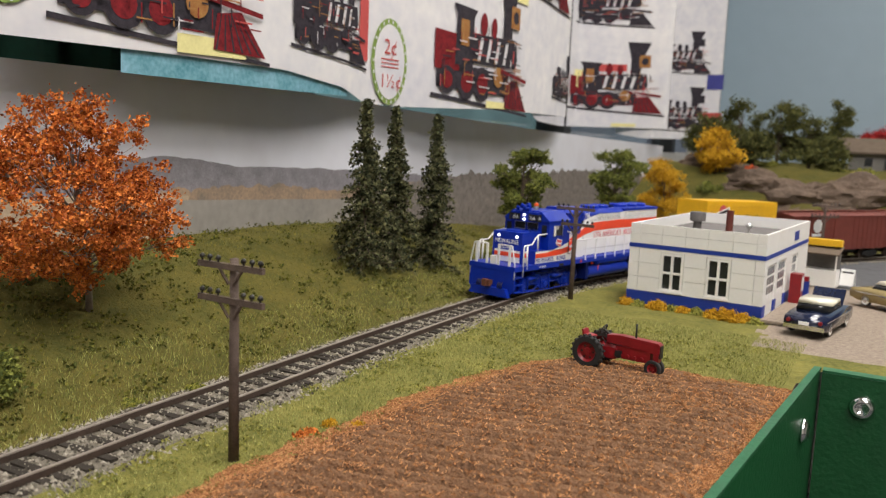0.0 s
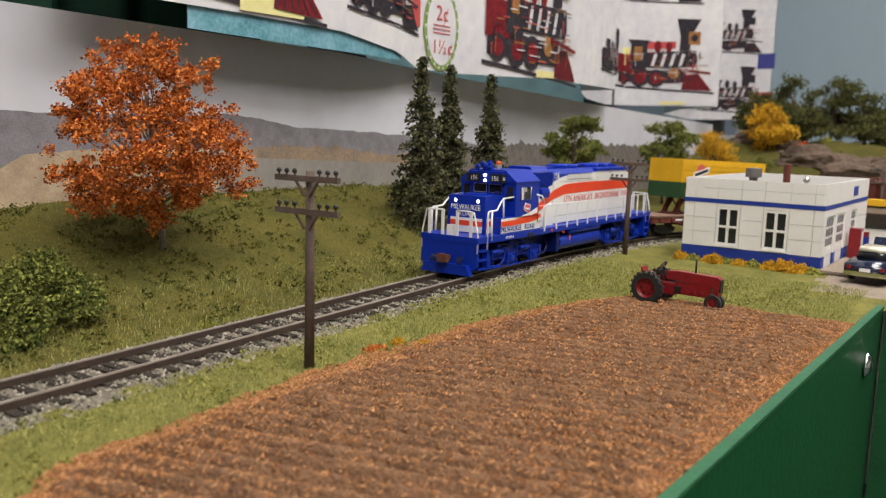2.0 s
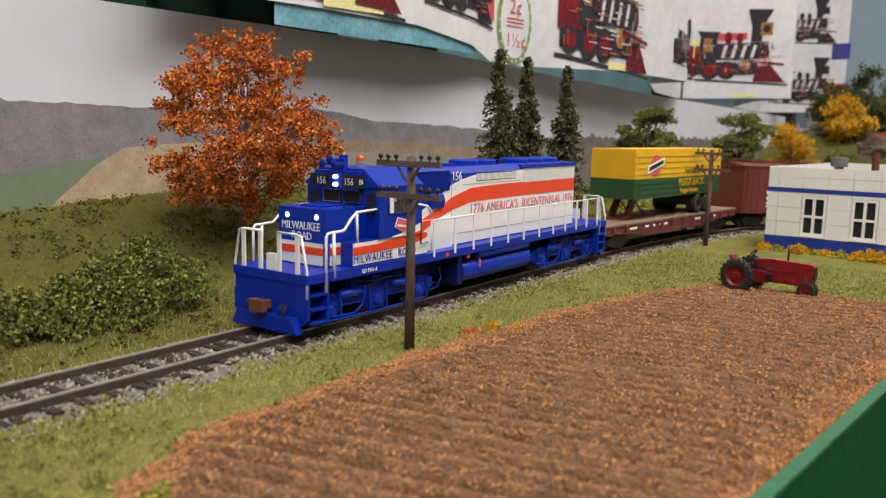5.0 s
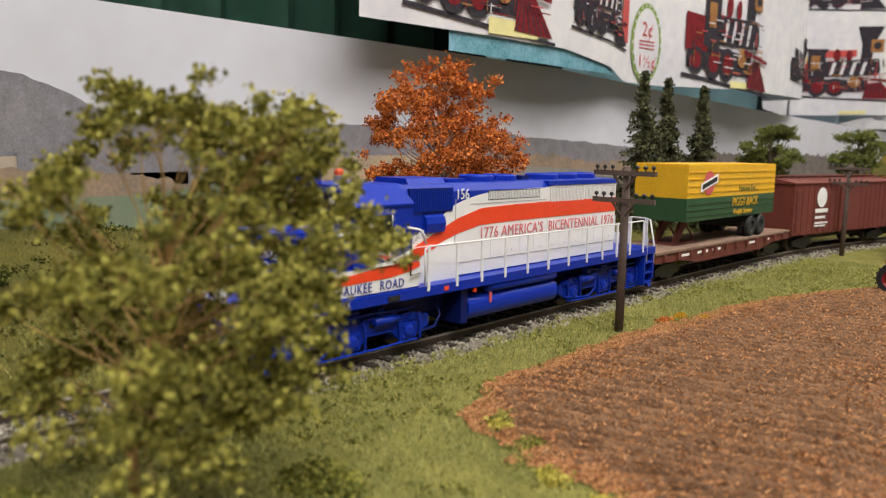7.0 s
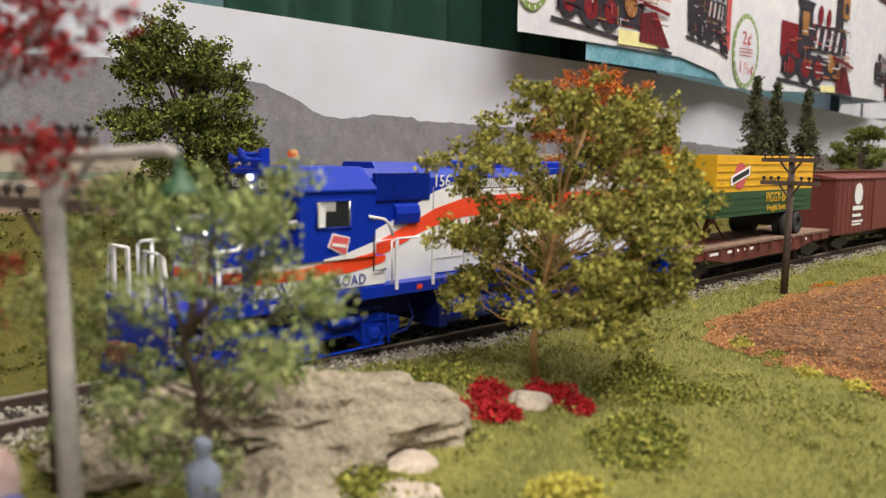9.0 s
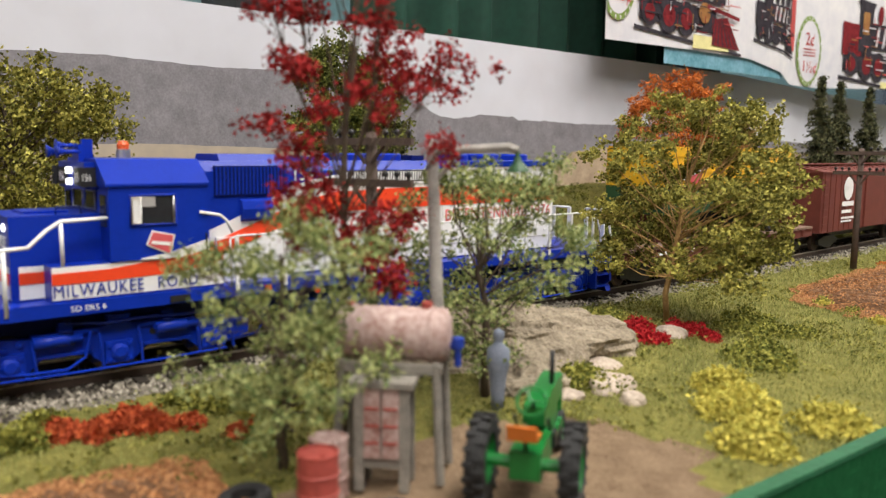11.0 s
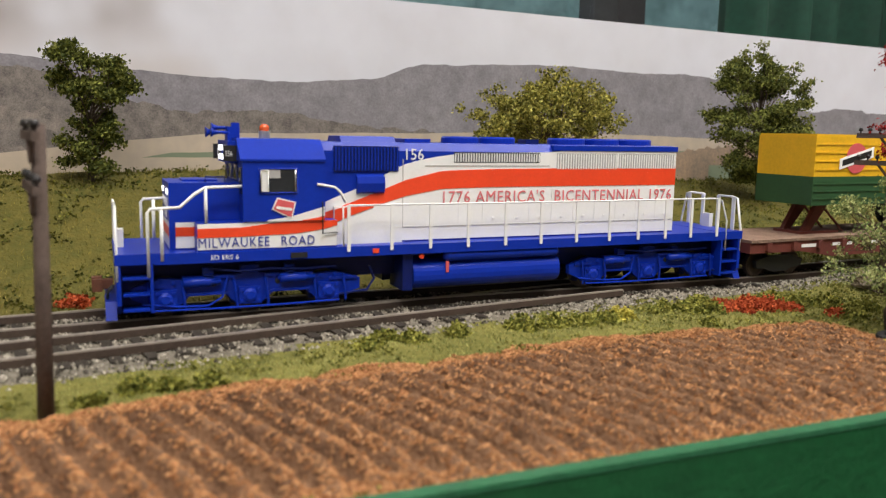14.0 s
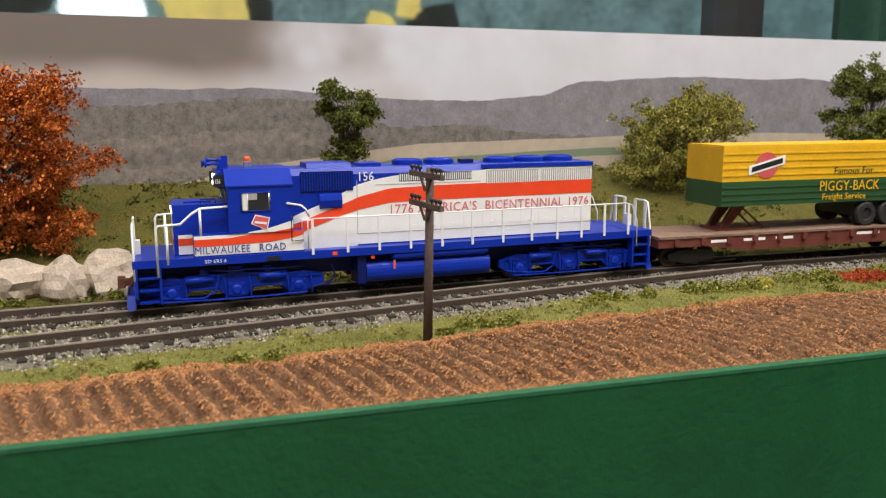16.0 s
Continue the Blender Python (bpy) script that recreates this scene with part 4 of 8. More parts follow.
def build_teal_band():
    band = thing("teal_cloth", "mottled teal cloth hanging below the printed curtain", "cloth")
    p, s = curtain_line()
    rows = []
    for t in np.arange(0.003, s[-1], 0.012):
        x, y = float(np.interp(t, s, p[:, 0])), float(np.interp(t, s, p[:, 1]))
        if 0.289 < y < 0.51:
            rows.append((x - 0.0015, y))
    bm = bmesh.new()
    prev = None
    for x, y in rows:
        lo, hi = interp(y, [(0.2, 0.1262), (0.42, 0.1262), (0.51, 0.1275)]), interp(y, CURTAIN_BOTTOM) + 0.004
        col = [bm.verts.new((x, y, lo)), bm.verts.new((x, y, hi))]
        if prev:
            bm.faces.new((prev[0], col[0], col[1], prev[1]))
        prev = col
    part("cloth", bm, "teal", band)


build_teal_band()


# ---------------------------------------------------------------- locomotive
# own space: x across (+ to the aisle side), y back from the front platform edge, z up from the rail head; millimetres
mm = 0.001
WHITE_TOP = [(15, 27.6), (41, 27.7), (49, 28.4), (56, 29.4), (60, 30.6), (65, 31.9), (70, 34.2), (77, 36.8), (86, 41.0), (90, 43.2), (94, 44.8), (100, 46.2), (106, 47.2), (110, 47.7), (128, 48.4), (146, 48.6), (152, 49.4), (200, 49.4)]
ORANGE_TOP = [(15, 26.2), (41, 26.4), (49, 27.3), (56, 27.9), (64, 28.9), (68, 30.0), (72, 31.4), (76, 32.9), (84.5, 36.0), (93, 39.4), (106, 42.4), (126, 43.0), (148, 43.2), (200, 43.3)]
ORANGE_LOW = [(15, 23.6), (41, 23.7), (49, 24.0), (56, 24.1), (64, 25.1), (68, 25.8), (72, 27.4), (76, 29.0), (84.5, 31.8), (93, 34.3), (106, 36.6), (126, 37.0), (148, 37.1), (200, 37.2)]


def stripe(root, name, x, y0, y1, lo, hi, zmin, zmax, material, label=""):
    bm = bmesh.new()
    prev = None
    for y in np.linspace(y0, y1, max(2, int((y1 - y0) / 3) + 1)):
        a, b = max(zmin, interp(y, lo)), min(zmax, interp(y, hi))
        if b <= a + 0.05:
            prev = None
            continue
        col = [bm.verts.new((x * mm, y * mm, a * mm)), bm.verts.new((x * mm, y * mm, b * mm))]
        if prev:
            bm.faces.new((prev[0], col[0], col[1], prev[1]))
        prev = col
    if len(bm.faces):
        ob = part(name, bm, material, root, label)
        md = ob.modifiers.new("thick", "SOLIDIFY")
        md.thickness, md.offset = 0.00012, 0
        return ob


def b3(root, name, dims, material, label="", bev=0.4, seg=2, parent_space=mm):
    bm = bmesh.new()
    box(bm, *[d * mm for d in dims])
    if bev:
        bevel(bm, bev * mm, seg)
    return part(name, bm, material, root, label)


def rail_bar(root, name, pts, r=0.42, material="loco_white", label="white handrail"):
    bm = bmesh.new()
    tube(bm, [Vector(p) * mm for p in pts], r * mm, 6)
    return part(name, bm, material, root, label, soft=True)


def build_truck(root, yc):
    t = new("truck")
    t.empty_display_size = 0.005
    t.parent = root
    t.location = (0, yc * mm, 0)
    t["label"] = "six-wheel truck with blue painted side frames"
    axles = []
    for k in (-1, 0, 1):
        bm = bmesh.new()
        tube(bm, [(-0.0085, 0, 0), (0.0085, 0, 0)], 0.0014, 10)
        for s in (-1, 1):
            lathe(bm, [(0.0001, s * 0.0070), (0.0058, s * 0.0070), (0.0059, s * 0.0094), (0.0045, s * 0.0096), (0.0001, s * 0.0092)], 24, "x")
            for q in range(6):
                a = q * math.pi / 3
                tube(bm, [(s * 0.0094, 0.003 * math.cos(a), 0.003 * math.sin(a)), (s * 0.0099, 0.003 * math.cos(a), 0.003 * math.sin(a))], 0.0007, 6)
        w = part("wheelset", bm, "rail", t, "dark steel wheelset")
        w.location = (0, k * 0.0238, 0.0060)
        axles.append(w)
    for s in (-1, 1):
        x0, x1 = s * 11.5, s * 13.6
        bm = bmesh.new()
        prof = [(-33, 9.5), (-33, 6.5), (-27, 3.8), (-20.5, 3.4), (-17, 6.4), (-7, 6.4), (-3.5, 3.4), (3.5, 3.4), (7, 6.4), (17, 6.4), (20.5, 3.4), (27, 3.8), (34, 6.0), (34, 9.4), (26, 11.6), (16, 11.0), (10, 12.4), (-10, 12.4), (-16, 11.0), (-25, 12.0)]
        prism(bm, [(a * mm, b * mm) for a, b in prof], "x", min(x0, x1) * mm, max(x0, x1) * mm)
        bevel(bm, 0.3 * mm)
        part("side_frame", bm, "loco_blue", t)
        for k in (-1, 0, 1):
            bm = bmesh.new()
            box(bm, s * 13.0 * mm - 1.6 * mm, s * 13.0 * mm + 1.6 * mm, (k * 23.8 - 3.2) * mm, (k * 23.8 + 3.2) * mm, 3.4 * mm, 8.6 * mm)
            bevel(bm, 0.5 * mm)
            lathe(bm, [(0.0001, s * 13.5 * mm), (0.0020, s * 13.5 * mm), (0.0020, s * 15.0 * mm), (0.0012, s * 15.4 * mm), (0.0001, s * 15.4 * mm)], 14, "x", (0, k * 23.8 * mm, 6.0 * mm))
            for dy, dz in ((-2.4, 4.3), (2.4, 4.3), (-2.4, 7.7), (2.4, 7.7)):
                tube(bm, [(s * 14.4 * mm, (k * 23.8 + dy) * mm, dz * mm), (s * 15.1 * mm, (k * 23.8 + dy) * mm, dz * mm)], 0.5 * mm, 6)
            part("journal_box", bm, "loco_blue", t)
        for k in (-0.5, 0.5):
            bm = bmesh.new()
            for q in range(5):
                lathe(bm, [(0.0018, (9.2 + q * 0.75) * mm), (0.0021, (9.45 + q * 0.75) * mm), (0.0018, (9.7 + q * 0.75) * mm)], 12, "z", (s * 13.4 * mm, k * 23.8 * mm, 0))
            part("spring", bm, "loco_blue_shaded", t)
            bm = bmesh.new()
            lathe(bm, [(0.0001, 0), (0.0014, 0), (0.0014, 0.0075), (0.0009, 0.0078), (0.0009, 0.0105), (0.0001, 0.0105)], 12, "y", (s * 14.6 * mm, (k * 23.8 - (7 if k < 0 else 3)) * mm, 10.6 * mm))
            part("brake_cylinder", bm, "loco_blue", t, soft=True)
        bm = bmesh.new()
        tube(bm, [Vector(p) * mm for p in ((s * 14.8, -30, 5), (s * 15.0, -20, 3.8), (s * 15.0, -12, 3.6), (s * 15.1, -8, 6.0), (s * 15.0, -6.5, 12))], 0.35 * mm, 6)
        part("brake_pipe", bm, "loco_blue", t)
        bm = bmesh.new()
        tube(bm, [Vector(p) * mm for p in ((s * 14.3, 27, 4.5), (s * 14.6, 36, 5.5), (s * 14.5, 38.5, 9), (s * 14.2, 37, 13))], 0.4 * mm, 6)
        part("brake_pipe", bm, "loco_blue_shaded", t)
        for y0, y1, z0, z1, xo in ((-31, -24, 9.4, 10.2, 14.2), (-19, -4.5, 11.4, 12.2, 14.3), (4.5, 19, 11.4, 12.2, 14.3), (24, 33, 9.2, 10.0, 14.2), (-18, -6, 6.6, 7.2, 14.2), (6, 18, 6.6, 7.2, 14.2), (-2.6, 2.6, 12.6, 15.0, 14.8), (-13.4, -10.4, 12.4, 14.6, 14.4), (10.4, 13.4, 12.4, 14.6, 14.4)):
            bm = bmesh.new()
            box(bm, min(s * 12.2, s * xo) * mm, max(s * 12.2, s * xo) * mm, y0 * mm, y1 * mm, z0 * mm, z1 * mm)
            bevel(bm, 0.2 * mm)
            part("frame_rib", bm, "loco_blue", t)
        for yb in (-28.4, -19.2, -4.6, 4.6, 19.2, 28.4):
            bm = bmesh.new()
            tube(bm, [Vector(q) * mm for q in ((s * 14.6, yb, 11.2), (s * 14.9, yb + 0.4, 7.5), (s * 14.3, yb + 0.9, 2.8))], 0.42 * mm, 6)
            part("brake_hanger", bm, "loco_blue", t)
            bm = bmesh.new()
            box(bm, min(s * 8.2, s * 10.8) * mm, max(s * 8.2, s * 10.8) * mm, (yb - 0.8) * mm, (yb + 0.8) * mm, 3.2 * mm, 7.4 * mm)
            part("brake_shoe", bm, "loco_blue_shaded", t)
        for yb in (-26, -21.5, -9, 9, 21.5, 26):
            bm = bmesh.new()
            lathe(bm, [(0.0001, s * 13.5 * mm), (0.0007, s * 13.5 * mm), (0.0007, s * 14.2 * mm), (0.0001, s * 14.3 * mm)], 8, "x", (0, yb * mm, 10.6 * mm))
            part("bolt", bm, "loco_blue", t)
        bm = bmesh.new()
        tube(bm, [Vector(q) * mm for q in ((s * 15.2, -27, 3.0), (s * 15.3, -9, 2.7), (s * 15.3, 9, 2.7), (s * 15.2, 27, 3.0))], 0.32 * mm, 6)
        part("brake_rod", bm, "loco_blue", t)
        bm = bmesh.new()
        tube(bm, [Vector(q) * mm for q in ((s * 15.0, -12, 14.6), (s * 15.4, -3, 13.4), (s * 15.4, 6, 13.8), (s * 15.0, 16, 13.2), (s * 15.0, 26, 13.6))], 0.4 * mm, 6)
        part("sand_pipe", bm, "loco_blue_shaded", t)
        # black discs stand in for the dark of openings; the frame is solid
        for yb in (-14, 12):
            bm = bmesh.new()
            for q in range(3):
                lathe(bm, [(0.0001, s * 13.55 * mm), (0.0009, s * 13.55 * mm), (0.0009, s * 13.75 * mm), (0.0001, s * 13.75 * mm)], 10, "x", (0, (yb + (q - 1) * 3.6) * mm, 9.7 * mm))
            part("frame_hole_disc", bm, "black", t)
    return axles


def build_locomotive():
    L = thing("locomotive", "blue, white and orange-striped six-axle diesel model locomotive on the track", "locomotive")
    # frame, platforms and steps
    b3(L, "frame", (-8, 8, 9, 226, 9.0, 16.6), "loco_blue_shaded", bev=0.3)
    b3(L, "walkway", (-17.6, 17.6, 17, 218, 16.6, 19.7), "loco_blue", "blue walkway edge", 0.25)
    for y0, y1, yp in ((6.5, 18.5, 6.5), (216.5, 228, 228)):
        b3(L, "platform", (-17.4, 17.4, y0 + 0.1, y1, 16.8, 19.8), "loco_blue", bev=0.25)
        e = 1 if yp < 100 else -1
        bm = bmesh.new()
        prism(bm, [(-14.5 * mm, 3.2 * mm), (-9 * mm, 1.4 * mm), (9 * mm, 1.4 * mm), (14.5 * mm, 3.2 * mm), (17.2 * mm, 5.5 * mm), (17.2 * mm, 17.4 * mm), (-17.2 * mm, 17.4 * mm), (-17.2 * mm, 5.5 * mm)], "y", (yp + e * 0.4) * mm, (yp + e * 1.6) * mm)
        part("pilot", bm, "loco_blue", L, "blue pilot plate with plow")
        bm = bmesh.new()
        v = prism(bm, [(-15 * mm, 1.0 * mm), (15 * mm, 1.0 * mm), (12.5 * mm, 6.0 * mm), (-12.5 * mm, 6.0 * mm)], "y", (yp - e * 2.6) * mm, (yp + e * 0.4) * mm)
        part("plow", bm, "loco_blue", L)
        for s in (-1, 1):
            for k, (z, d) in enumerate(((3.6, 7.0), (8.0, 7.0), (12.6, 7.0))):
                bm = bmesh.new()
                ya, yb = sorted(((yp + e * 2.0) * mm, (yp + e * (2.0 + d)) * mm))
                box(bm, min(s * 12.2, s * 17.4) * mm, max(s * 12.2, s * 17.4) * mm, ya, yb, z * mm, (z + 0.7) * mm)
                part("step", bm, "loco_blue", L)
            bm = bmesh.new()
            ya, yb = sorted(((yp + e * 9.2) * mm, (yp + e * 10.0) * mm))
            box(bm, min(s * 12.2, s * 17.4) * mm, max(s * 12.2, s * 17.4) * mm, ya, yb, 3.0 * mm, 17 * mm)
            part("step_panel", bm, "loco_blue", L)
            bm = bmesh.new()
            box(bm, min(s * 11.6, s * 12.2) * mm, max(s * 11.6, s * 12.2) * mm, *sorted(((yp + e * 1.6) * mm, (yp + e * 9.2) * mm)), 3.0 * mm, 17 * mm)
            part("step_back", bm, "loco_blue_shaded", L)
            # air hoses beside the coupler
            for q in range(3):
                xx = s * (6.5 + q * 1.3)
                rail_bar(L, "air_hose", [(xx, yp - e * 0.3, 9.5), (xx, yp - e * 1.6, 8.5), (xx + s * 0.4, yp - e * 2.0, 6.0)], 0.35, "black", "black rubber hose")
        # coupler
        bm = bmesh.new()
        box(bm, -1.6 * mm, 1.6 * mm, *sorted(((yp - e * 0.2) * mm, (yp - e * 3.4) * mm)), 7.6 * mm, 10.2 * mm)
        bevel(bm, 0.4 * mm)
        w = box(bm, -2.6 * mm, 0.6 * mm, *sorted(((yp - e * 3.2) * mm, (yp - e * 6.0) * mm)), 6.8 * mm, 11.0 * mm)
        w2 = box(bm, 1.0 * mm, 2.8 * mm, *sorted(((yp - e * 3.2) * mm, (yp - e * 5.6) * mm)), 7.1 * mm, 10.7 * mm)
        part("coupler", bm, "coupler", L, "rusty brown knuckle coupler")
        # end railing
        for sx in (-1, 1):
            rail_bar(L, "handrail", [(sx * 16.9, yp + e * 0.6, 12.2), (sx * 16.9, yp + e * 0.7, 21.0), (sx * 14.4, yp + e * 0.7, 32.0), (sx * 12.0, yp + e * 0.7, 32.4), (sx * 4.2, yp + e * 0.7, 32.4)], 0.42)
            for x in (12.6, 4.4):
                bm = bmesh.new()
                box(bm, (sx * x - 0.8) * mm, (sx * x + 0.8) * mm, *sorted(((yp + e * 0.5) * mm, (yp + e * 1.1) * mm)), 19.6 * mm, 32.5 * mm)
                bevel(bm, 0.2 * mm)
                part("stanchion", bm, "loco_white", L)
        b3(L, "drop_step", (-2.2, 2.2, *sorted((yp + e * 1.2, yp + e * 3.0)), 19.7, 25.0), "loco_white", bev=0.3)
    # nose
    bm = bmesh.new()
    box(bm, -11.2 * mm, 11.2 * mm, 21.6 * mm, 42 * mm, 19.0 * mm, 39.0 * mm)
    bevel(bm, 1.4 * mm, 3)
    part("nose", bm, "loco_blue", L, "low blue nose")
    b3(L, "nose_box", (-16.6, 16.6, 28.4, 42, 19.0, 27.9), "loco_blue", bev=0.2)
    b3(L, "battery_box", (-16.6, 16.6, 42.02, 69.5, 19.0, 27.9), "loco_blue", bev=0.2)
    b3(L, "nose_hatch", (-5, 5, 26, 36, 38.8, 39.6), "loco_blue", bev=0.3)
    rail_bar(L, "grab_iron", [(9.4, 32, 38.8), (9.4, 32, 40.6), (9.4, 37.5, 40.6), (9.4, 37.5, 38.8)], 0.28, "loco_blue_shaded")
    # cab
    bm = bmesh.new()
    prof = [(-17.2, 28.0), (17.2, 28.0), (17.2, 46.0), (10.4, 51.3), (-10.4, 51.3), (-17.2, 46.0)]
    prism(bm, [(a * mm, b * mm) for a, b in prof], "y", 41.4 * mm, 65.6 * mm)
    bevel(bm, 0.35 * mm, 2)
    part("cab", bm, "loco_blue", L, "blue cab")
    bm = bmesh.new()
    prism(bm, [(a * mm, b * mm) for a, b in ((-17.6, 45.5), (17.6, 45.5), (17.6, 46.1), (10.6, 51.8), (-10.6, 51.8), (-17.6, 46.1))], "y", 40.8 * mm, 65.8 * mm)
    bevel(bm, 0.3 * mm)
    part("cab_roof", bm, "loco_blue", L)
    b3(L, "number_board_housing", (-10.4, 10.4, 38.4, 41.4, 44.6, 51.0), "loco_blue", bev=0.5)
    for s in (-1, 1):
        b3(L, "number_board", (min(s * 3.2, s * 10.0), max(s * 3.2, s * 10.0), 38.1, 38.6, 45.4, 49.6), "black", "black number board", 0.2)
        text("number", "156", 3.4 * mm, "loco_white", L, pose((s * 6.6 - 2.8) * mm, 38.05 * mm, 46.2 * mm, 90, 0, 0), squeeze=0.9)
        bm = bmesh.new()
        box(bm, min(s * 10.5, s * 11.2) * mm, max(s * 10.5, s * 11.2) * mm, 37.0 * mm, 41.2 * mm, 45.2 * mm, 49.8 * mm)
        part("side_number_board", bm, "black", L)
        text("number", "156", 2.4 * mm, "loco_white", L, pose(s * 11.3 * mm, (37.4 if s > 0 else 40.8) * mm, 46.6 * mm, 90, 0, 90 * s), squeeze=0.62)
    for z in (46.2, 48.9):
        bm = bmesh.new()
        lathe(bm, [(0.0001, 37.2 * mm), (0.0007, 37.2 * mm), (0.0008, 37.6 * mm), (0.0008, 38.4 * mm), (0.0001, 38.4 * mm)], 16, "y", (0, 0, z * mm))
        part("headlight", bm, "lamp_white", L, "lit round headlight", soft=True)
    for s in (-1, 1):
        bm = bmesh.new()
        lathe(bm, [(0.0001, 21.2 * mm), (0.0007, 21.2 * mm), (0.0009, 21.5 * mm), (0.0009, 22.0 * mm), (0.0001, 22.0 * mm)], 16, "y", (s * 6.9 * mm, 0, 36.3 * mm))
        part("ditch_light", bm, "lamp_white", L, "lit white nose light", soft=True)
        # windshield panes and side windows
        b3(L, "windshield", (min(s * 0.8, s * 8.8), max(s * 0.8, s * 8.8), 41.1, 41.5, 39.8, 44.2), "glass_dark", "dark windshield with silver frame", 0.2)
        rail_bar(L, "window_frame", [(s * 0.8, 41.0, 39.8), (s * 8.8, 41.0, 39.8), (s * 8.8, 41.0, 44.2), (s * 0.8, 41.0, 44.2), (s * 0.8, 41.0, 39.8)], 0.18, "silver")
        b3(L, "door_window", (min(s * 11.8, s * 15.4), max(s * 11.8, s * 15.4), 41.1, 41.5, 36.0, 43.4), "glass_dark", bev=0.2)
        # dark panel paints the shaded cab inside; no opening is cut
        b3(L, "side_window", (min(s * 16.9, s * 17.3), max(s * 16.9, s * 17.3), 46.2, 57.2, 36.3, 43.3), "glass_dark", "dark panel for the shaded inside of the cab window", 0.2)
        rail_bar(L, "window_frame", [(s * 17.35, 46.2, 36.3), (s * 17.35, 57.2, 36.3), (s * 17.35, 57.2, 43.3), (s * 17.35, 46.2, 43.3), (s * 17.35, 46.2, 36.3)], 0.26, "loco_blue")
        rail_bar(L, "window_frame", [(s * 17.55, 46.6, 36.7), (s * 17.55, 48.7, 36.7), (s * 17.55, 48.7, 42.9), (s * 17.55, 46.6, 42.9), (s * 17.55, 46.6, 36.7)], 0.2, "silver", "silver window sash")
        rail_bar(L, "window_frame", [(s * 17.5, 56.6, 36.6), (s * 17.5, 56.6, 43.0)], 0.2, "silver")
        b3(L, "sliding_pane", (min(s * 17.3, s * 17.45), max(s * 17.3, s * 17.45), 46.5, 48.8, 36.6, 43.0), "loco_white", "pale sliding window pane", 0.1)
        b3(L, "sash", (min(s * 17.3, s * 17.42), max(s * 17.3, s * 17.42), 48.9, 52.2, 40.6, 43.0), "grille_grey", "grey inner sash", 0.1)
        # badge on the cab side
        bm = bmesh.new()
        prism(bm, [(a * mm, b * mm) for a, b in ((51.2, 35.0), (49.6, 31.5), (55.5, 28.6), (56.8, 33.6))], "x", min(s * 17.3, s * 17.5) * mm, max(s * 17.3, s * 17.5) * mm)
        part("badge", bm, "loco_white", L, "tilted red and white badge")
        bm = bmesh.new()
        prism(bm, [(a * mm, b * mm) for a, b in ((51.4, 34.5), (50.1, 31.6), (55.3, 29.1), (56.3, 33.4))], "x", min(s * 17.4, s * 17.6) * mm, max(s * 17.4, s * 17.6) * mm)
        part("badge_field", bm, "text_red", L)
        bm = bmesh.new()
        prism(bm, [(a * mm, b * mm) for a, b in ((51.0, 32.5), (50.8, 31.7), (55.4, 31.0), (55.6, 31.8))], "x", min(s * 17.5, s * 17.68) * mm, max(s * 17.5, s * 17.68) * mm)
        part("badge_bar", bm, "loco_white", L)
        # livery on each plane of the side
        for nm, lo, hi, m, dx in (("white_stripe", [(0, 0), (300, 0)], WHITE_TOP, "loco_white", 0.12), ("orange_stripe", ORANGE_LOW, ORANGE_TOP, "loco_orange", 0.26)):
            stripe(L, nm, s * (11.2 + dx), 23.2, 28.4, lo, hi, 20.2, 40, m)
            stripe(L, nm, s * (16.6 + dx), 28.6, 69.4, lo, hi, 20.2, 27.9, m)
            stripe(L, nm, s * (17.2 + dx), 41.6, 65.4, lo, hi, 28.0, 45, m)
            stripe(L, nm, s * (11.3 + dx), 66.0, 199.4, lo, hi, 20.2, 49.2, m)
        # band round the nose front
        text("lettering", "MILWAUKEE", 4.0 * mm, "text_blue", L, pose(s * 16.95 * mm, (28.6 if s > 0 else 48.8) * mm, 20.8 * mm, 90, 0, 90 * s), squeeze=0.84, space=1.12)
        text("lettering", "ROAD", 4.0 * mm, "text_blue", L, pose(s * 16.95 * mm, (52.2 if s > 0 else 61.6) * mm, 20.8 * mm, 90, 0, 90 * s), squeeze=0.86, space=1.12)
        text("sill_marks", "SD ERS 6", 1.9 * mm, "loco_white", L, pose(s * 17.65 * mm, (32 if s > 0 else 42) * mm, 17.4 * mm, 90, 0, 90 * s), squeeze=1.1)
        text("lettering", "1776 AMERICA'S  BICENTENNIAL 1976", 5.6 * mm, "letter_red", L, pose(s * 11.65 * mm, (105.3 if s > 0 else 199) * mm, 31.9 * mm, 90, 0, 90 * s), squeeze=0.90, space=1.10, label="red outlined bicentennial lettering")
        text("number", "156", 5.0 * mm, "loco_white", L, pose(s * 11.5 * mm, (92.4 if s > 0 else 100) * mm, 45.9 * mm, 90, 0, 90 * s), squeeze=0.95)
        # walkway handrail
        for y in (72.8, 86.7, 99.7, 112.9, 126.5, 139.9, 153.9, 167.4, 179.6, 191.5, 203, 215.2):
            bm = bmesh.new()
            box(bm, (s * 17.65 - 0.28) * mm, (s * 17.65 + 0.28) * mm, (y - 0.5) * mm, (y + 0.5) * mm, 18.2 * mm, 32.4 * mm)
            bevel(bm, 0.12 * mm)
            part("stanchion", bm, "loco_white", L)
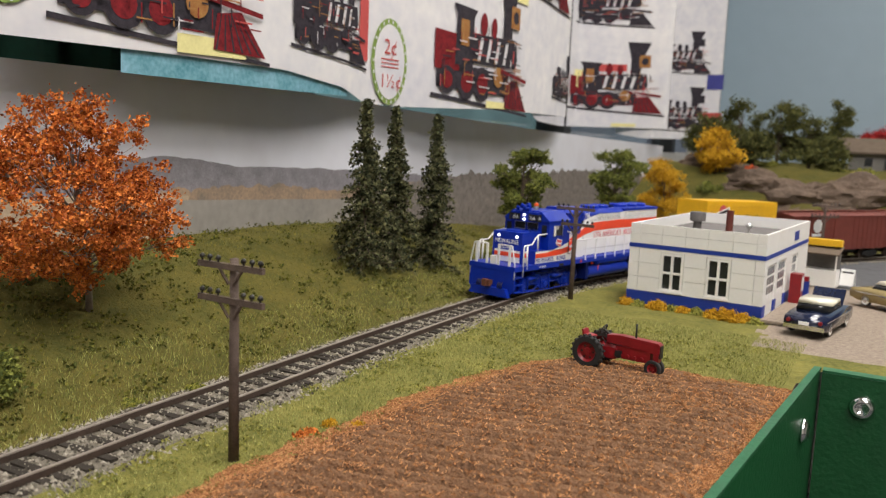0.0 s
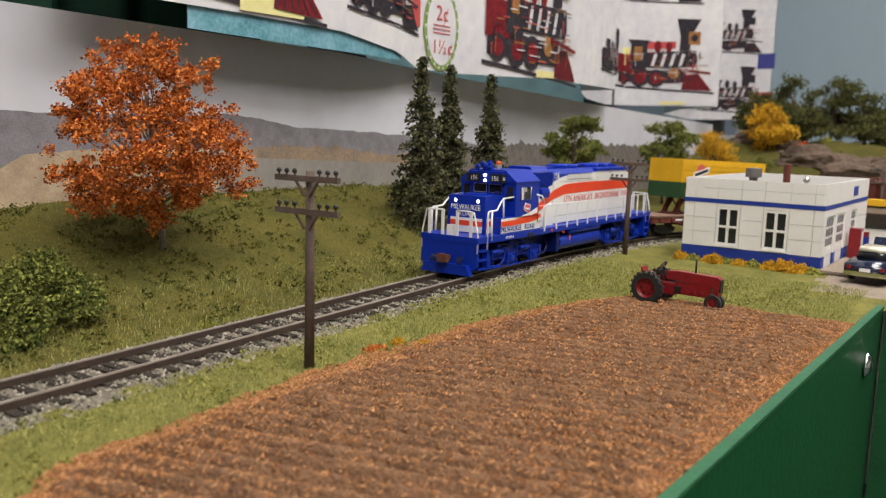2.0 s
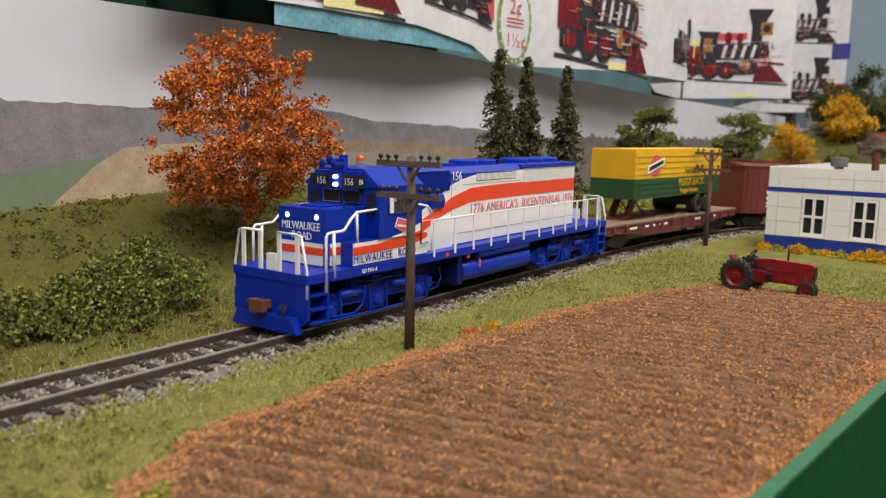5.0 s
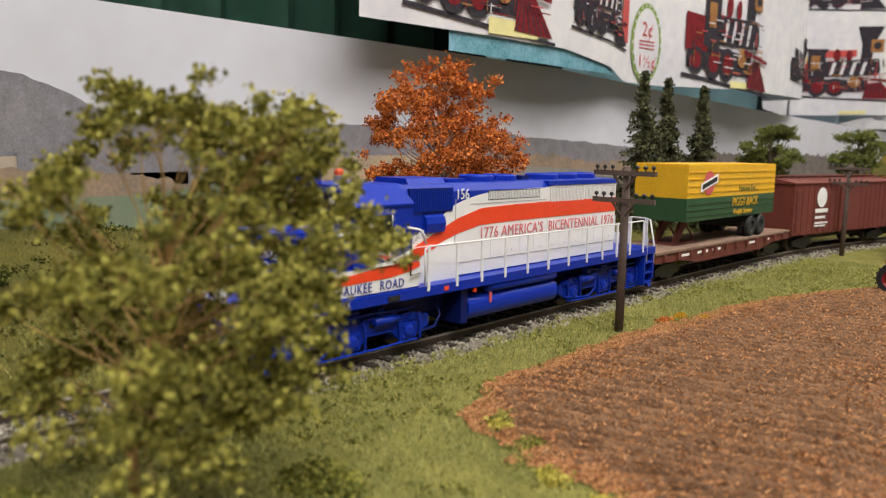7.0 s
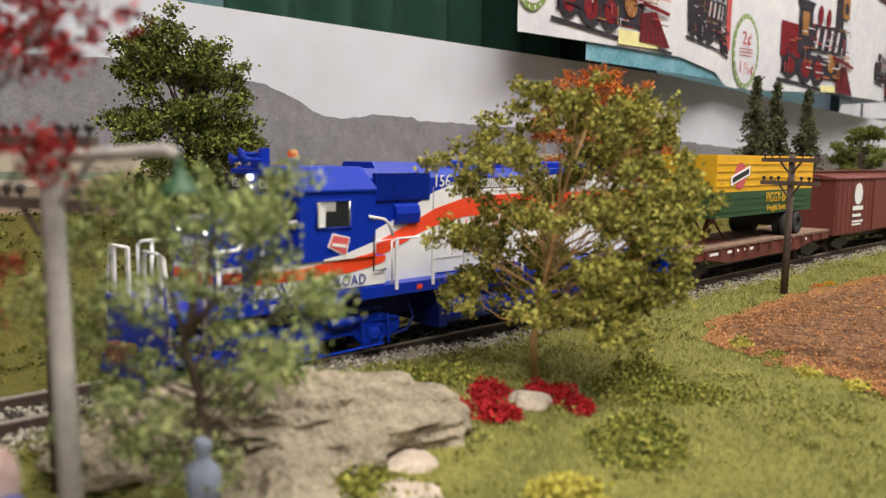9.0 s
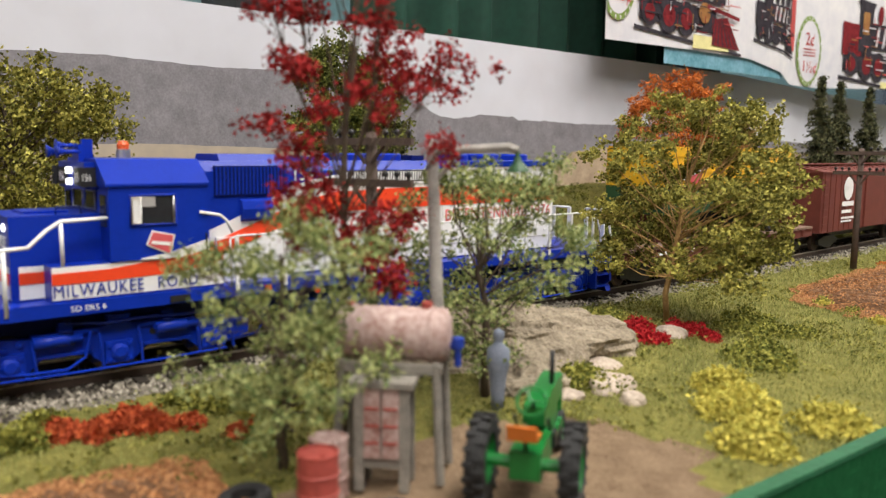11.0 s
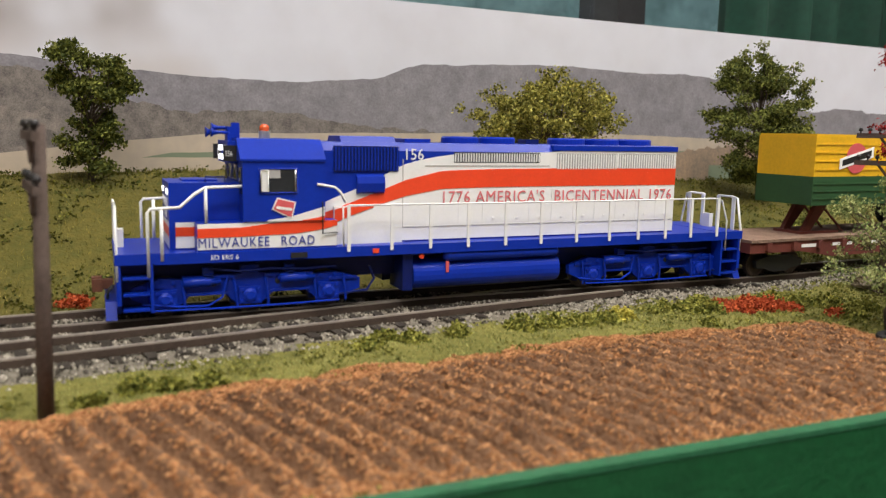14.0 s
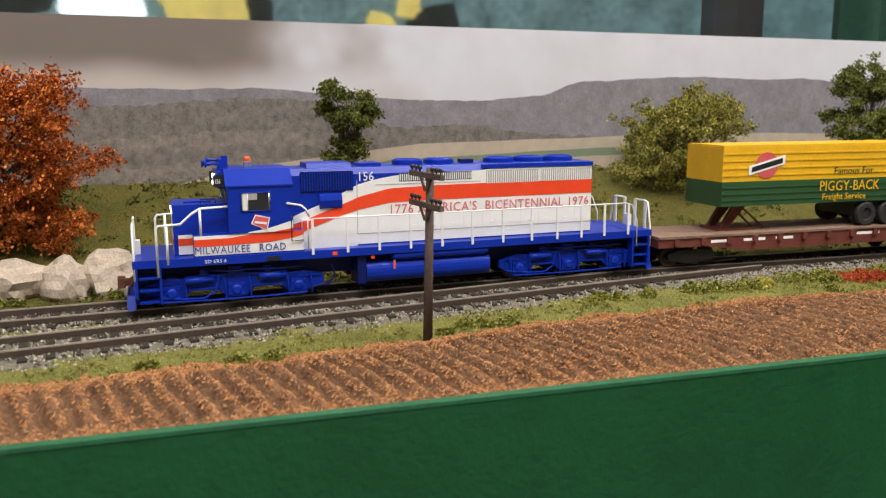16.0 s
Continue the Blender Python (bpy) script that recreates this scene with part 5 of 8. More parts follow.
        rail_bar(L, "handrail", [(s * 17.65, 71.2, 20.0), (s * 17.65, 71.0, 31.6), (s * 17.65, 73, 32.3), (s * 17.65, 110, 32.3), (s * 17.65, 160, 32.3), (s * 17.65, 214, 32.4), (s * 17.5, 217, 31.6), (s * 17.3, 220, 24.0), (s * 17.2, 220.2, 12.5)], 0.3)
        rail_bar(L, "handrail", [(s * 17.2, 15.4, 13.2), (s * 17.2, 15.4, 31.2), (s * 17.1, 16.2, 32.2), (s * 16.9, 24, 32.5), (s * 16.4, 28, 36.0), (s * 16.0, 31.2, 37.9), (s * 15.8, 43.2, 38.3)], 0.5)
        rail_bar(L, "handrail", [(s * 17.4, 19.0, 17.6), (s * 17.0, 19.1, 32.2)], 0.55)
        rail_bar(L, "handrail", [(s * 16.4, 31.2, 27.8), (s * 16.0, 31.2, 37.8)], 0.5)
        rail_bar(L, "grab_iron", [(s * 17.3, 63.2, 38.8), (s * 17.5, 68.5, 37.8), (s * 17.4, 70.4, 36.2), (s * 17.3, 71.8, 33.2)], 0.42)
        rail_bar(L, "grab_iron", [(s * 17.3, 64.6, 33.5), (s * 17.5, 64.8, 33.2), (s * 17.5, 64.8, 24.0), (s * 17.2, 69.4, 24.2)], 0.22, "black", "thin black grab iron")
        # door outlines and latches on the hood
        for k in range(10):
            y = 112 + k * 8.8
            bm = bmesh.new()
            box(bm, s * 11.55 * mm - 0.05 * mm, s * 11.55 * mm + 0.05 * mm, (y - 0.12) * mm, (y + 0.12) * mm, 24.6 * mm, 43 * mm)
            part("door_seam", bm, "loco_white", L)
            for z in (26.4, 41.2):
                bm = bmesh.new()
                box(bm, s * 11.6 * mm - 0.2 * mm, s * 11.6 * mm + 0.2 * mm, (y + 3.6) * mm, (y + 4.6) * mm, z * mm, (z + 0.5) * mm)
                part("latch", bm, "loco_orange" if z > 30 else "loco_white", L)
        for z0, y0, y1 in ((24.3, 92.5, 199), (43.9, 100, 146)):
            b3(L, "door_seam", (min(s * 11.5, s * 11.6), max(s * 11.5, s * 11.6), y0, y1, z0, z0 + 0.25), "grille_grey", bev=0)
        b3(L, "door_seam", (min(s * 11.5, s * 11.6), max(s * 11.5, s * 11.6), 92.2, 92.5, 24.3, 46.0), "grille_grey", bev=0)
        b3(L, "hood_step", (min(s * 11.2, s * 12.4), max(s * 11.2, s * 12.4), 69.6, 92, 19.6, 31.5), "loco_white", bev=0.2)
        stripe(L, "orange_stripe", s * 12.55, 69.8, 91.8, ORANGE_LOW, ORANGE_TOP, 20.2, 31.4, "loco_orange")
        # grilles
        for y0, y1, z0, z1, n, m, nm in ((69.8, 90.8, 42.2, 50.0, 20, "loco_blue", "air_intake"), (110, 142, 45.0, 48.4, 34, "loco_white", "louvre"), (148.6, 173.4, 42.6, 48.4, 24, "loco_white", "radiator_grille"), (174.2, 199, 42.8, 48.4, 24, "loco_white", "radiator_grille")):
            x = s * (11.7 if nm == "air_intake" else 11.5)
            bm = bmesh.new()
            box(bm, min(s * 10.8, x) * mm, max(s * 10.8, x) * mm, y0 * mm, y1 * mm, z0 * mm, z1 * mm)
            # backing coloured darker than the slats, to draw the shaded gaps between them
            grille = part(nm, bm, {"air_intake": "loco_blue_shaded", "louvre": "grille_dark", "radiator_grille": "grille_grey"}[nm], L)
            for k in range(n):
                y = y0 + (k + 0.5) * (y1 - y0) / n
                bm = bmesh.new()
                box(bm, x * mm - 0.26 * mm, x * mm + 0.26 * mm, (y - 0.2) * mm, (y + 0.2) * mm, (z0 + 0.3) * mm, (z1 - 0.3) * mm)
                part("slat", bm, m, grille)
        bm = bmesh.new()
        prism(bm, [(a * mm, b * mm) for a, b in ((10.9 * s, 35.0), (12.6 * s, 36.0), (13.0 * s, 38.6), (12.4 * s, 40.6), (10.9 * s, 41.6))], "y", 77 * mm, 86 * mm)
        part("blower_duct", bm, "loco_blue", L)
    # stripe round the nose front
    for z0, z1, m, d in ((20.2, 27.6, "loco_white", 21.45), (23.6, 26.2, "loco_orange", 21.3)):
        bm = bmesh.new()
        box(bm, -9.8 * mm, 9.8 * mm, d * mm, 21.8 * mm, z0 * mm, z1 * mm)
        part("nose_band", bm, m, L)
    text("lettering", "MILWAUKEE", 3.9 * mm, "loco_white", L, pose(-9.7 * mm, 21.5 * mm, 31.7 * mm, 90, 0, 0), squeeze=0.84, space=1.0)
    text("lettering", "ROAD", 3.8 * mm, "loco_white", L, pose(-4.8 * mm, 21.5 * mm, 28.4 * mm, 90, 0, 0), squeeze=0.88)
    # long hood
    bm = bmesh.new()
    prof = [(-11.3, 18.3), (11.3, 18.3), (11.3, 48.6), (9.2, 51.2), (-9.2, 51.2), (-11.3, 48.6)]
    prism(bm, [(a * mm, b * mm) for a, b in prof], "y", 66 * mm, 199.5 * mm)
    bevel(bm, 0.3 * mm)
    part("hood", bm, "loco_blue", L, "long blue engine hood")
    b3(L, "hood_cap", (-11.8, 11.8, 147, 199.8, 49.3, 51.0), "loco_blue", bev=0.3)
    bm = bmesh.new()
    prism(bm, [(a * mm, b * mm) for a, b in ((-8, 51.2), (8, 51.2), (6.5, 53.0), (-6.5, 53.0))], "y", 73 * mm, 91 * mm)
    part("roof_hatch", bm, "loco_blue", L)
    b3(L, "roof_hatch", (-5.5, 5.5, 95, 104, 51.0, 52.4), "loco_blue", bev=0.4)
    for yc, r in ((117, 6.4), (131, 6.4), (159, 6.8), (173.5, 6.8), (188, 6.8)):
        bm = bmesh.new()
        lathe(bm, [(0.0001, 51.0 * mm), (r * mm, 51.0 * mm), (r * mm, 52.9 * mm), ((r - 0.6) * mm, 53.4 * mm), ((r - 1.2) * mm, 53.0 * mm), (0.0015, 52.7 * mm), (0.0001, 53.2 * mm)], 28, "z", (0, yc * mm, 0))
        part("roof_fan", bm, "loco_blue", L, "round radiator fan housing", soft=False)
    b3(L, "exhaust", (-3, 3, 141, 146, 51.0, 52.8), "loco_blue_shaded", bev=0.3)
    # horn and beacon
    for dx, up, l in ((-2.2, 0, 6.5), (0, 1.4, 5.0), (2.2, 0, 5.5)):
        bm = bmesh.new()
        lathe(bm, [(0.0005, 0), (0.0005, l * 0.6 * mm), (0.0009, l * 0.85 * mm), (0.0016, l * mm), (0.0001, l * 0.97 * mm)], 12, "y")
        bm.transform(pose(dx * mm, 40.2 * mm, (53.4 + up) * mm, 0, 0, 180))
        part("horn", bm, "loco_blue", L, soft=True)
    b3(L, "horn_post", (-2.6, 2.6, 39.5, 41.5, 50.9, 55.2), "loco_blue", bev=0.3)
    b3(L, "horn_post", (-0.8, 0.8, 41.0, 43.4, 51.4, 56.4), "loco_blue", bev=0.3)
    bm = bmesh.new()
    lathe(bm, [(0.0001, 51.7 * mm), (0.0017, 51.7 * mm), (0.0017, 54.0 * mm), (0.0014, 54.1 * mm), (0.0001, 54.1 * mm)], 14, "z", (0, 51 * mm, 0))
    beacon = part("beacon", bm, "silver", L, "silver rotating beacon")
    bm = bmesh.new()
    lathe(bm, [(0.0014, 54.1 * mm), (0.0015, 55.2 * mm), (0.0011, 56.0 * mm), (0.0001, 56.2 * mm)], 14, "z", (0, 51 * mm, 0))
    part("lens", bm, "amber", beacon, "amber lens")
    # fuel tank and air reservoirs
    bm = bmesh.new()
    prof = [(16.6 * math.copysign(abs(math.cos(a)) ** 0.42, math.cos(a)), 9.2 + 5.2 * math.copysign(abs(math.sin(a)) ** 0.75, math.sin(a))) for a in np.linspace(0, 2 * math.pi, 33)[:-1]]
    prism(bm, [(a * mm, b * mm) for a, b in prof], "y", 94.6 * mm, 148.4 * mm)
    part("fuel_tank", bm, "loco_blue", L, "large blue fuel tank with rounded sides", soft=False)
    for s in (-1, 1):
        bm = bmesh.new()
        lathe(bm, [(0.0001, 105 * mm), (0.0014, 105.4 * mm), (0.0020, 106.4 * mm), (0.0020, 146.6 * mm), (0.0014, 147.6 * mm), (0.0001, 148 * mm)], 16, "y", (s * 15.2 * mm, 0, 15.4 * mm))
        part("air_reservoir", bm, "loco_blue", L, soft=True)
        bm = bmesh.new()
        lathe(bm, [(0.0001, s * 16.2 * mm), (0.0008, s * 16.2 * mm), (0.0008, s * 17.2 * mm), (0.0001, s * 17.2 * mm)], 12, "x", (0, 97 * mm, 15.6 * mm))
        part("filler_cap", bm, "loco_orange", L, "small red filler cap")
        b3(L, "tank_bulkhead", (min(s * 4.0, s * 16.0), max(s * 4.0, s * 16.0), 91.0, 94.4, 4.6, 16.4), "loco_blue_shaded", bev=0.4)
        b3(L, "sight_glass", (min(s * 16.4, s * 16.9), max(s * 16.4, s * 16.9), 105.6, 106.6, 10.0, 13.6), "text_red", "small red fuel gauge", 0.1)
        b3(L, "emergency_switch", (min(s * 17.5, s * 17.8), max(s * 17.5, s * 17.8), 80.5, 82.5, 17.4, 18.8), "loco_orange", bev=0.1)
        b3(L, "jack_pad", (min(s * 17.5, s * 17.9), max(s * 17.5, s * 17.9), 55, 60, 17.0, 18.6), "black", "dark jacking pad", 0.1)
    axles = build_truck(L, 43.5) + build_truck(L, 187.0)
    return L, axles


loco, loco_axles = build_locomotive()


# ---------------------------------------------------------------- cars of the train
def build_car_truck(root, yc):
    t = new("truck")
    t.empty_display_size = 0.005
    t.parent = root
    t.location = (0, yc * mm, 0)
    axles = []
    for k in (-0.5, 0.5):
        bm = bmesh.new()
        tube(bm, [(-0.0085, 0, 0), (0.0085, 0, 0)], 0.0012, 8)
        for s in (-1, 1):
            lathe(bm, [(0.0001, s * 0.0070), (0.0048, s * 0.0070), (0.0049, s * 0.0092), (0.0040, s * 0.0095), (0.0001, s * 0.0088)], 20, "x")
        w = part("wheelset", bm, "rail", t)
        w.location = (0, k * 0.0195, 0.005)
        axles.append(w)
    for s in (-1, 1):
        bm = bmesh.new()
        prism(bm, [(a * mm, b * mm) for a, b in ((-13, 6.8), (-12, 3.8), (-7.5, 3.6), (-4, 2.2), (4, 2.2), (7.5, 3.6), (12, 3.8), (13, 6.8), (6, 8.6), (-6, 8.6))], "x", min(s * 10.5, s * 12.4) * mm, max(s * 10.5, s * 12.4) * mm)
        bevel(bm, 0.3 * mm)
        part("side_frame", bm, "black", t)
    return axles


def build_flatcar():
    F = thing("flatcar", "weathered brown-red flatcar with wooden deck behind the locomotive", "flatcar")
    bm = bmesh.new()
    prism(bm, [(a * mm, b * mm) for a, b in ((0, 10.6), (0, 14.6), (178, 14.6), (178, 10.6), (150, 10.4), (132, 7.6), (46, 7.6), (28, 10.4))], "x", -15.6 * mm, 15.6 * mm)
    part("side_sill", bm, "flatcar_red", F)
    for k in range(59):
        bm = bmesh.new()
        box(bm, -16.2 * mm, 16.2 * mm, (k * 3 + 0.1) * mm, (k * 3 + 2.95) * mm, 14.7 * mm, 15.8 * mm)
        part("plank", bm, "deck_wood", F)
    for s in (-1, 1):
        for k in range(12):
            b3(F, "stake_pocket", (min(s * 15.5, s * 16.9), max(s * 15.5, s * 16.9), 8 + k * 14.2, 10.6 + k * 14.2, 11.4, 14.4), "flatcar_red", bev=0.2)
        for y0, w in ((28, 9), (46, 12), (64, 10), (112, 14), (136, 8)):
            b3(F, "stencil", (min(s * 15.6, s * 15.75), max(s * 15.6, s * 15.75), y0, y0 + w, 11.9, 13.2), "paper", "faded white stencil bars", 0)
    for y in (-2.5, 180.5):
        b3(F, "coupler", (-2.2, 2.2, min(y, 1 if y < 0 else 177), max(y, 1 if y < 0 else 177), 7.4, 10.4), "coupler", bev=0.3)
    return F, build_car_truck(F, 20) + build_car_truck(F, 158)


def build_trailer():
    T = thing("highway_trailer", "yellow over green highway trailer riding on a flatcar", "trailer")
    y0, y1 = 33, 150
    b3(T, "lower_body", (-14.4, 14.4, y0, y1, 28.4, 40.0), "trailer_green", "dark green lower half", 0.4)
    b3(T, "upper_body", (-14.4, 14.4, y0, y1, 40.02, 56.2), "trailer_yellow", "yellow upper half", 0.6)
    b3(T, "roof", (-14.2, 14.2, y0 + 0.4, y1 - 0.4, 56.0, 57.0), "trailer_yellow", bev=0.5)
    for s in (-1, 1):
        for k in range(4):
            b3(T, "side_rib", (min(s * 14.3, s * 14.7), max(s * 14.3, s * 14.7), y0 + 0.5, y1 - 0.5, 42.5 + k * 3.4, 43.1 + k * 3.4), "trailer_yellow", bev=0.1)
        for k in range(3):
            b3(T, "side_rib", (min(s * 14.3, s * 14.7), max(s * 14.3, s * 14.7), y0 + 0.5, y1 - 0.5, 30.8 + k * 3.0, 31.3 + k * 3.0), "trailer_green", bev=0.1)
        x0, x1 = sorted((s * 14.6, s * 14.9))
        bm = bmesh.new()
        lathe(bm, [(0.0001, s * 14.7 * mm), (0.0062, s * 14.7 * mm), (0.0062, s * 14.85 * mm), (0.0001, s * 14.85 * mm)], 24, "x", (0, 57 * mm, 47.4 * mm))
        part("emblem_disc", bm, "text_red", T)
        bm = bmesh.new()
        prism(bm, [(a * mm, b * mm) for a, b in ((47, 42.8), (47, 47.2), (67, 52.2), (67, 47.8))], "x", min(s * 14.8, s * 15.0) * mm, max(s * 14.8, s * 15.0) * mm)
        part("emblem_band", bm, "paper", T, "slanted pale emblem band")
        bm = bmesh.new()
        prism(bm, [(a * mm, b * mm) for a, b in ((48.5, 44.2), (48.5, 46.6), (65.5, 50.8), (65.5, 48.4))], "x", min(s * 14.95, s * 15.08) * mm, max(s * 14.95, s * 15.08) * mm)
        part("emblem_bar", bm, "black", T)
        text("lettering", "PIGGY-BACK", 7.0 * mm, "trailer_yellow", T, pose(s * 14.75 * mm, (88 if s > 0 else 130) * mm, 34.2 * mm, 90, 0, 90 * s), squeeze=0.9)
        text("lettering", "Freight Service", 4.4 * mm, "trailer_yellow", T, pose(s * 14.75 * mm, (90 if s > 0 else 124) * mm, 29.8 * mm, 90, 0, 90 * s))
        text("lettering", "Famous For...", 5.0 * mm, "trailer_green", T, pose(s * 14.75 * mm, (96 if s > 0 else 128) * mm, 42.2 * mm, 90, 0, 90 * s))
        for y in (118, 132):
            for xx in (13.4, 9.8):
                bm = bmesh.new()
                lathe(bm, [(0.0015, s * (xx - 1.4) * mm), (0.0054, s * (xx - 1.4) * mm), (0.0059, s * (xx - 0.8) * mm), (0.0059, s * (xx + 0.8) * mm), (0.0054, s * (xx + 1.4) * mm), (0.0032, s * (xx + 1.4) * mm), (0.0028, s * (xx + 0.4) * mm), (0.0001, s * (xx + 0.6) * mm)], 22, "x", (0, y * mm, 21.8 * mm))
                part("wheel", bm, "tyre", T, soft=False)
    b3(T, "suspension", (-12, 12, 112, 138, 21, 28.4), "black", bev=0.3)
    for s in (-1, 1):
        bm = bmesh.new()
        prism(bm, [(a * mm, b * mm) for a, b in ((39, 15.8), (43, 15.8), (54, 28.3), (47, 28.3))], "x", (s * 5 - 1) * mm, (s * 5 + 1) * mm)
        part("hitch_leg", bm, "flatcar_red", T)
        bm = bmesh.new()
        tube(bm, [(s * 5 * mm, 52 * mm, 26.5 * mm), (s * 5 * mm, 65 * mm, 16 * mm)], 0.5 * mm, 6)
        part("hitch_brace", bm, "flatcar_red", T)
    b3(T, "hitch_base", (-7, 7, 37, 60, 15.8, 16.8), "flatcar_red", bev=0.3)
    return T


def build_boxcar(number):
    B = thing("boxcar", "brown-red steel boxcar with a round white emblem", "boxcar", group="boxcars of the train")
    b3(B, "body", (-15.4, 15.4, 0, 150, 11, 44), "boxcar", bev=0.4)
    bm = bmesh.new()
    prism(bm, [(a * mm, b * mm) for a, b in ((-16, 44.0), (16, 44.0), (16, 44.8), (0, 47.6), (-16, 44.8))], "y", -1 * mm, 151 * mm)
    part("roof", bm, "boxcar", B)
    for k in range(14):
        bm = bmesh.new()
        prism(bm, [(a * mm, b * mm) for a, b in ((-16.2, 44.8), (16.2, 44.8), (0, 48.2))], "y", (4 + k * 10.8) * mm, (5 + k * 10.8) * mm)
        part("roof_rib", bm, "boxcar", B)
    b3(B, "running_board", (-2.6, 2.6, -2, 152, 48.3, 49.0), "boxcar", bev=0.1)
    for s in (-1, 1):
        b3(B, "door", (min(s * 15.3, s * 16.4), max(s * 15.3, s * 16.4), 62, 92, 11.6, 42.6), "boxcar", bev=0.3)
        for k in range(20):
            y = 3 + k * 7.6
            if 58 < y < 94:
                continue
            b3(B, "side_rib", (min(s * 15.3, s * 15.75), max(s * 15.3, s * 15.75), y, y + 0.7, 11.4, 43.6), "boxcar", bev=0.1)
        bm = bmesh.new()
        lathe(bm, [(0.0052, s * 15.85 * mm), (0.0066, s * 15.85 * mm), (0.0066, s * 16.0 * mm), (0.0052, s * 16.0 * mm)], 26, "x", (0, 36 * mm, 35 * mm))
        box(bm, min(s * 15.85, s * 16.0) * mm, max(s * 15.85, s * 16.0) * mm, 31 * mm, 41 * mm, 34.2 * mm, 35.8 * mm)
        box(bm, min(s * 15.86, s * 16.02) * mm, max(s * 15.86, s * 16.02) * mm, 35.2 * mm, 36.8 * mm, 30 * mm, 40 * mm)
        part("emblem", bm, "paper", B, "round white cross emblem")
        for z, w, h in ((25, 17, 2.6), (21, 14, 1.8), (17.6, 18, 1.2), (15.8, 15, 1.0)):
            b3(B, "stencil", (min(s * 15.8, s * 15.95), max(s * 15.8, s * 15.95), 28, 28 + w, z, z + h), "paper", "white stencil bars", 0)
        for z in range(12, 42, 4):
            bm = bmesh.new()
            tube(bm, [(s * 16.1 * mm, 1 * mm, z * mm), (s * 16.1 * mm, 7 * mm, z * mm)], 0.25 * mm, 5)
            part("ladder_rung", bm, "boxcar", B)
    b3(B, "underframe", (-6, 6, 0, 150, 6.5, 11), "black", bev=0.2)
    return B, build_car_truck(B, 20) + build_car_truck(B, 130)


flatcar, flat_axles = build_flatcar()
trailer = build_trailer()
boxcar_a, box_axles_a = build_boxcar(1)
boxcar_b, box_axles_b = build_boxcar(2)


# ---------------------------------------------------------------- running of the train
RUN = [(0.0, 0.4408), (1.5, 0.355), (3.0, 0.2735), (5.5, 0.1210), (6.5, 0.0580), (7.0, 0.0270), (9.0, -0.1015), (11.8, -0.2685), (12.5, -0.309), (13.0, -0.3387), (13.5, -0.3678), (14.5, -0.4257), (15.5, -0.4852), (16.0, -0.5098)]
LINE_S = np.r_[0, np.cumsum(np.hypot(*np.diff(MAIN_LINE, axis=0).T))]


def along(y0, d):
    """The point d metres back along the line from where it crosses y0."""
    s = np.interp(y0, MAIN_LINE[:, 1], LINE_S) + d
    x, y = np.interp(s, LINE_S, MAIN_LINE[:, 0]), np.interp(s, LINE_S, MAIN_LINE[:, 1])
    return Vector((x, y, RAIL_Z + drop(y)))


def front_at(t):
    ts = [r[0] for r in RUN]
    ys = np.array([r[1] for r in RUN])
    k = np.clip(np.searchsorted(ts, t), 1, len(ts) - 1)
    m = np.gradient(ys, ts)
    a, b = ts[k - 1], ts[k]
    u, h = (t - a) / (b - a), b - a
    return float((2 * u ** 3 - 3 * u ** 2 + 1) * ys[k - 1] + (u ** 3 - 2 * u ** 2 + u) * h * m[k - 1] + (3 * u ** 2 - 2 * u ** 3) * ys[k] + (u ** 3 - u ** 2) * h * m[k])


def car_pose(t, gap, one, two):
    """A car whose front end trails the engine's front by gap, its trucks one and two metres behind its own front."""
    y0 = front_at(t)
    a, b = along(y0, gap + one), along(y0, gap + two)
    d = (b - a).normalized()
    turn = Matrix((d.cross(Vector((0, 0, 1))), d, d.cross(Vector((0, 0, 1))).cross(d))).transposed().to_4x4()
    return Matrix.Translation(a - d * one) @ turn


def motions():
    times = [k * 0.5 for k in range(33)]
    walk(loco, [(t, car_pose(t, 0.0, 0.0435, 0.1855)) for t in times])
    walk(flatcar, [(t, car_pose(t, 0.2325, 0.020, 0.158)) for t in times])
    walk(trailer, [(t, car_pose(t, 0.2325, 0.020, 0.158)) for t in times])
    walk(boxcar_a, [(t, car_pose(t, 0.4205, 0.020, 0.130)) for t in times])
    walk(boxcar_b, [(t, car_pose(t, 0.5805, 0.020, 0.130)) for t in times])
    start = front_at(0.0)
    for axles, r in ((loco_axles, 0.0059), (flat_axles + box_axles_a + box_axles_b, 0.0049)):
        for w in axles:
            home = w.location.copy()
            rows = []
            for k in range(161):
                t = k * 0.1
                turn = math.degrees((front_at(t) - start) / r)
                rows.append((t, Matrix.Translation(home) @ Matrix.Rotation(math.radians(-turn), 4, "X")))
            walk(w, rows)


# ---------------------------------------------------------------- trees and plants
def leaf_cloud(centres, per, spread, size, rnd, droop=0.0):
    """Small folded leaf flakes scattered round each centre."""
    verts, faces = [], []
    for c in centres:
        for _ in range(per):
            p = Vector(c) + Vector((rnd.gauss(0, spread), rnd.gauss(0, spread), rnd.gauss(0, spread * 0.8) - droop * abs(rnd.gauss(0, spread))))
            u = Vector((rnd.gauss(0, 1), rnd.gauss(0, 1), rnd.gauss(0, 1))).normalized()
            w = u.orthogonal().normalized()
            s = size * rnd.uniform(0.6, 1.5)
            n = len(verts)
            verts += [p - u * s, p + w * s * 0.75, p + u * s, p - w * s * 0.7 + u.cross(w) * s * 0.5]
            faces += [(n, n + 1, n + 2), (n, n + 2, n + 3)]
    return verts, faces


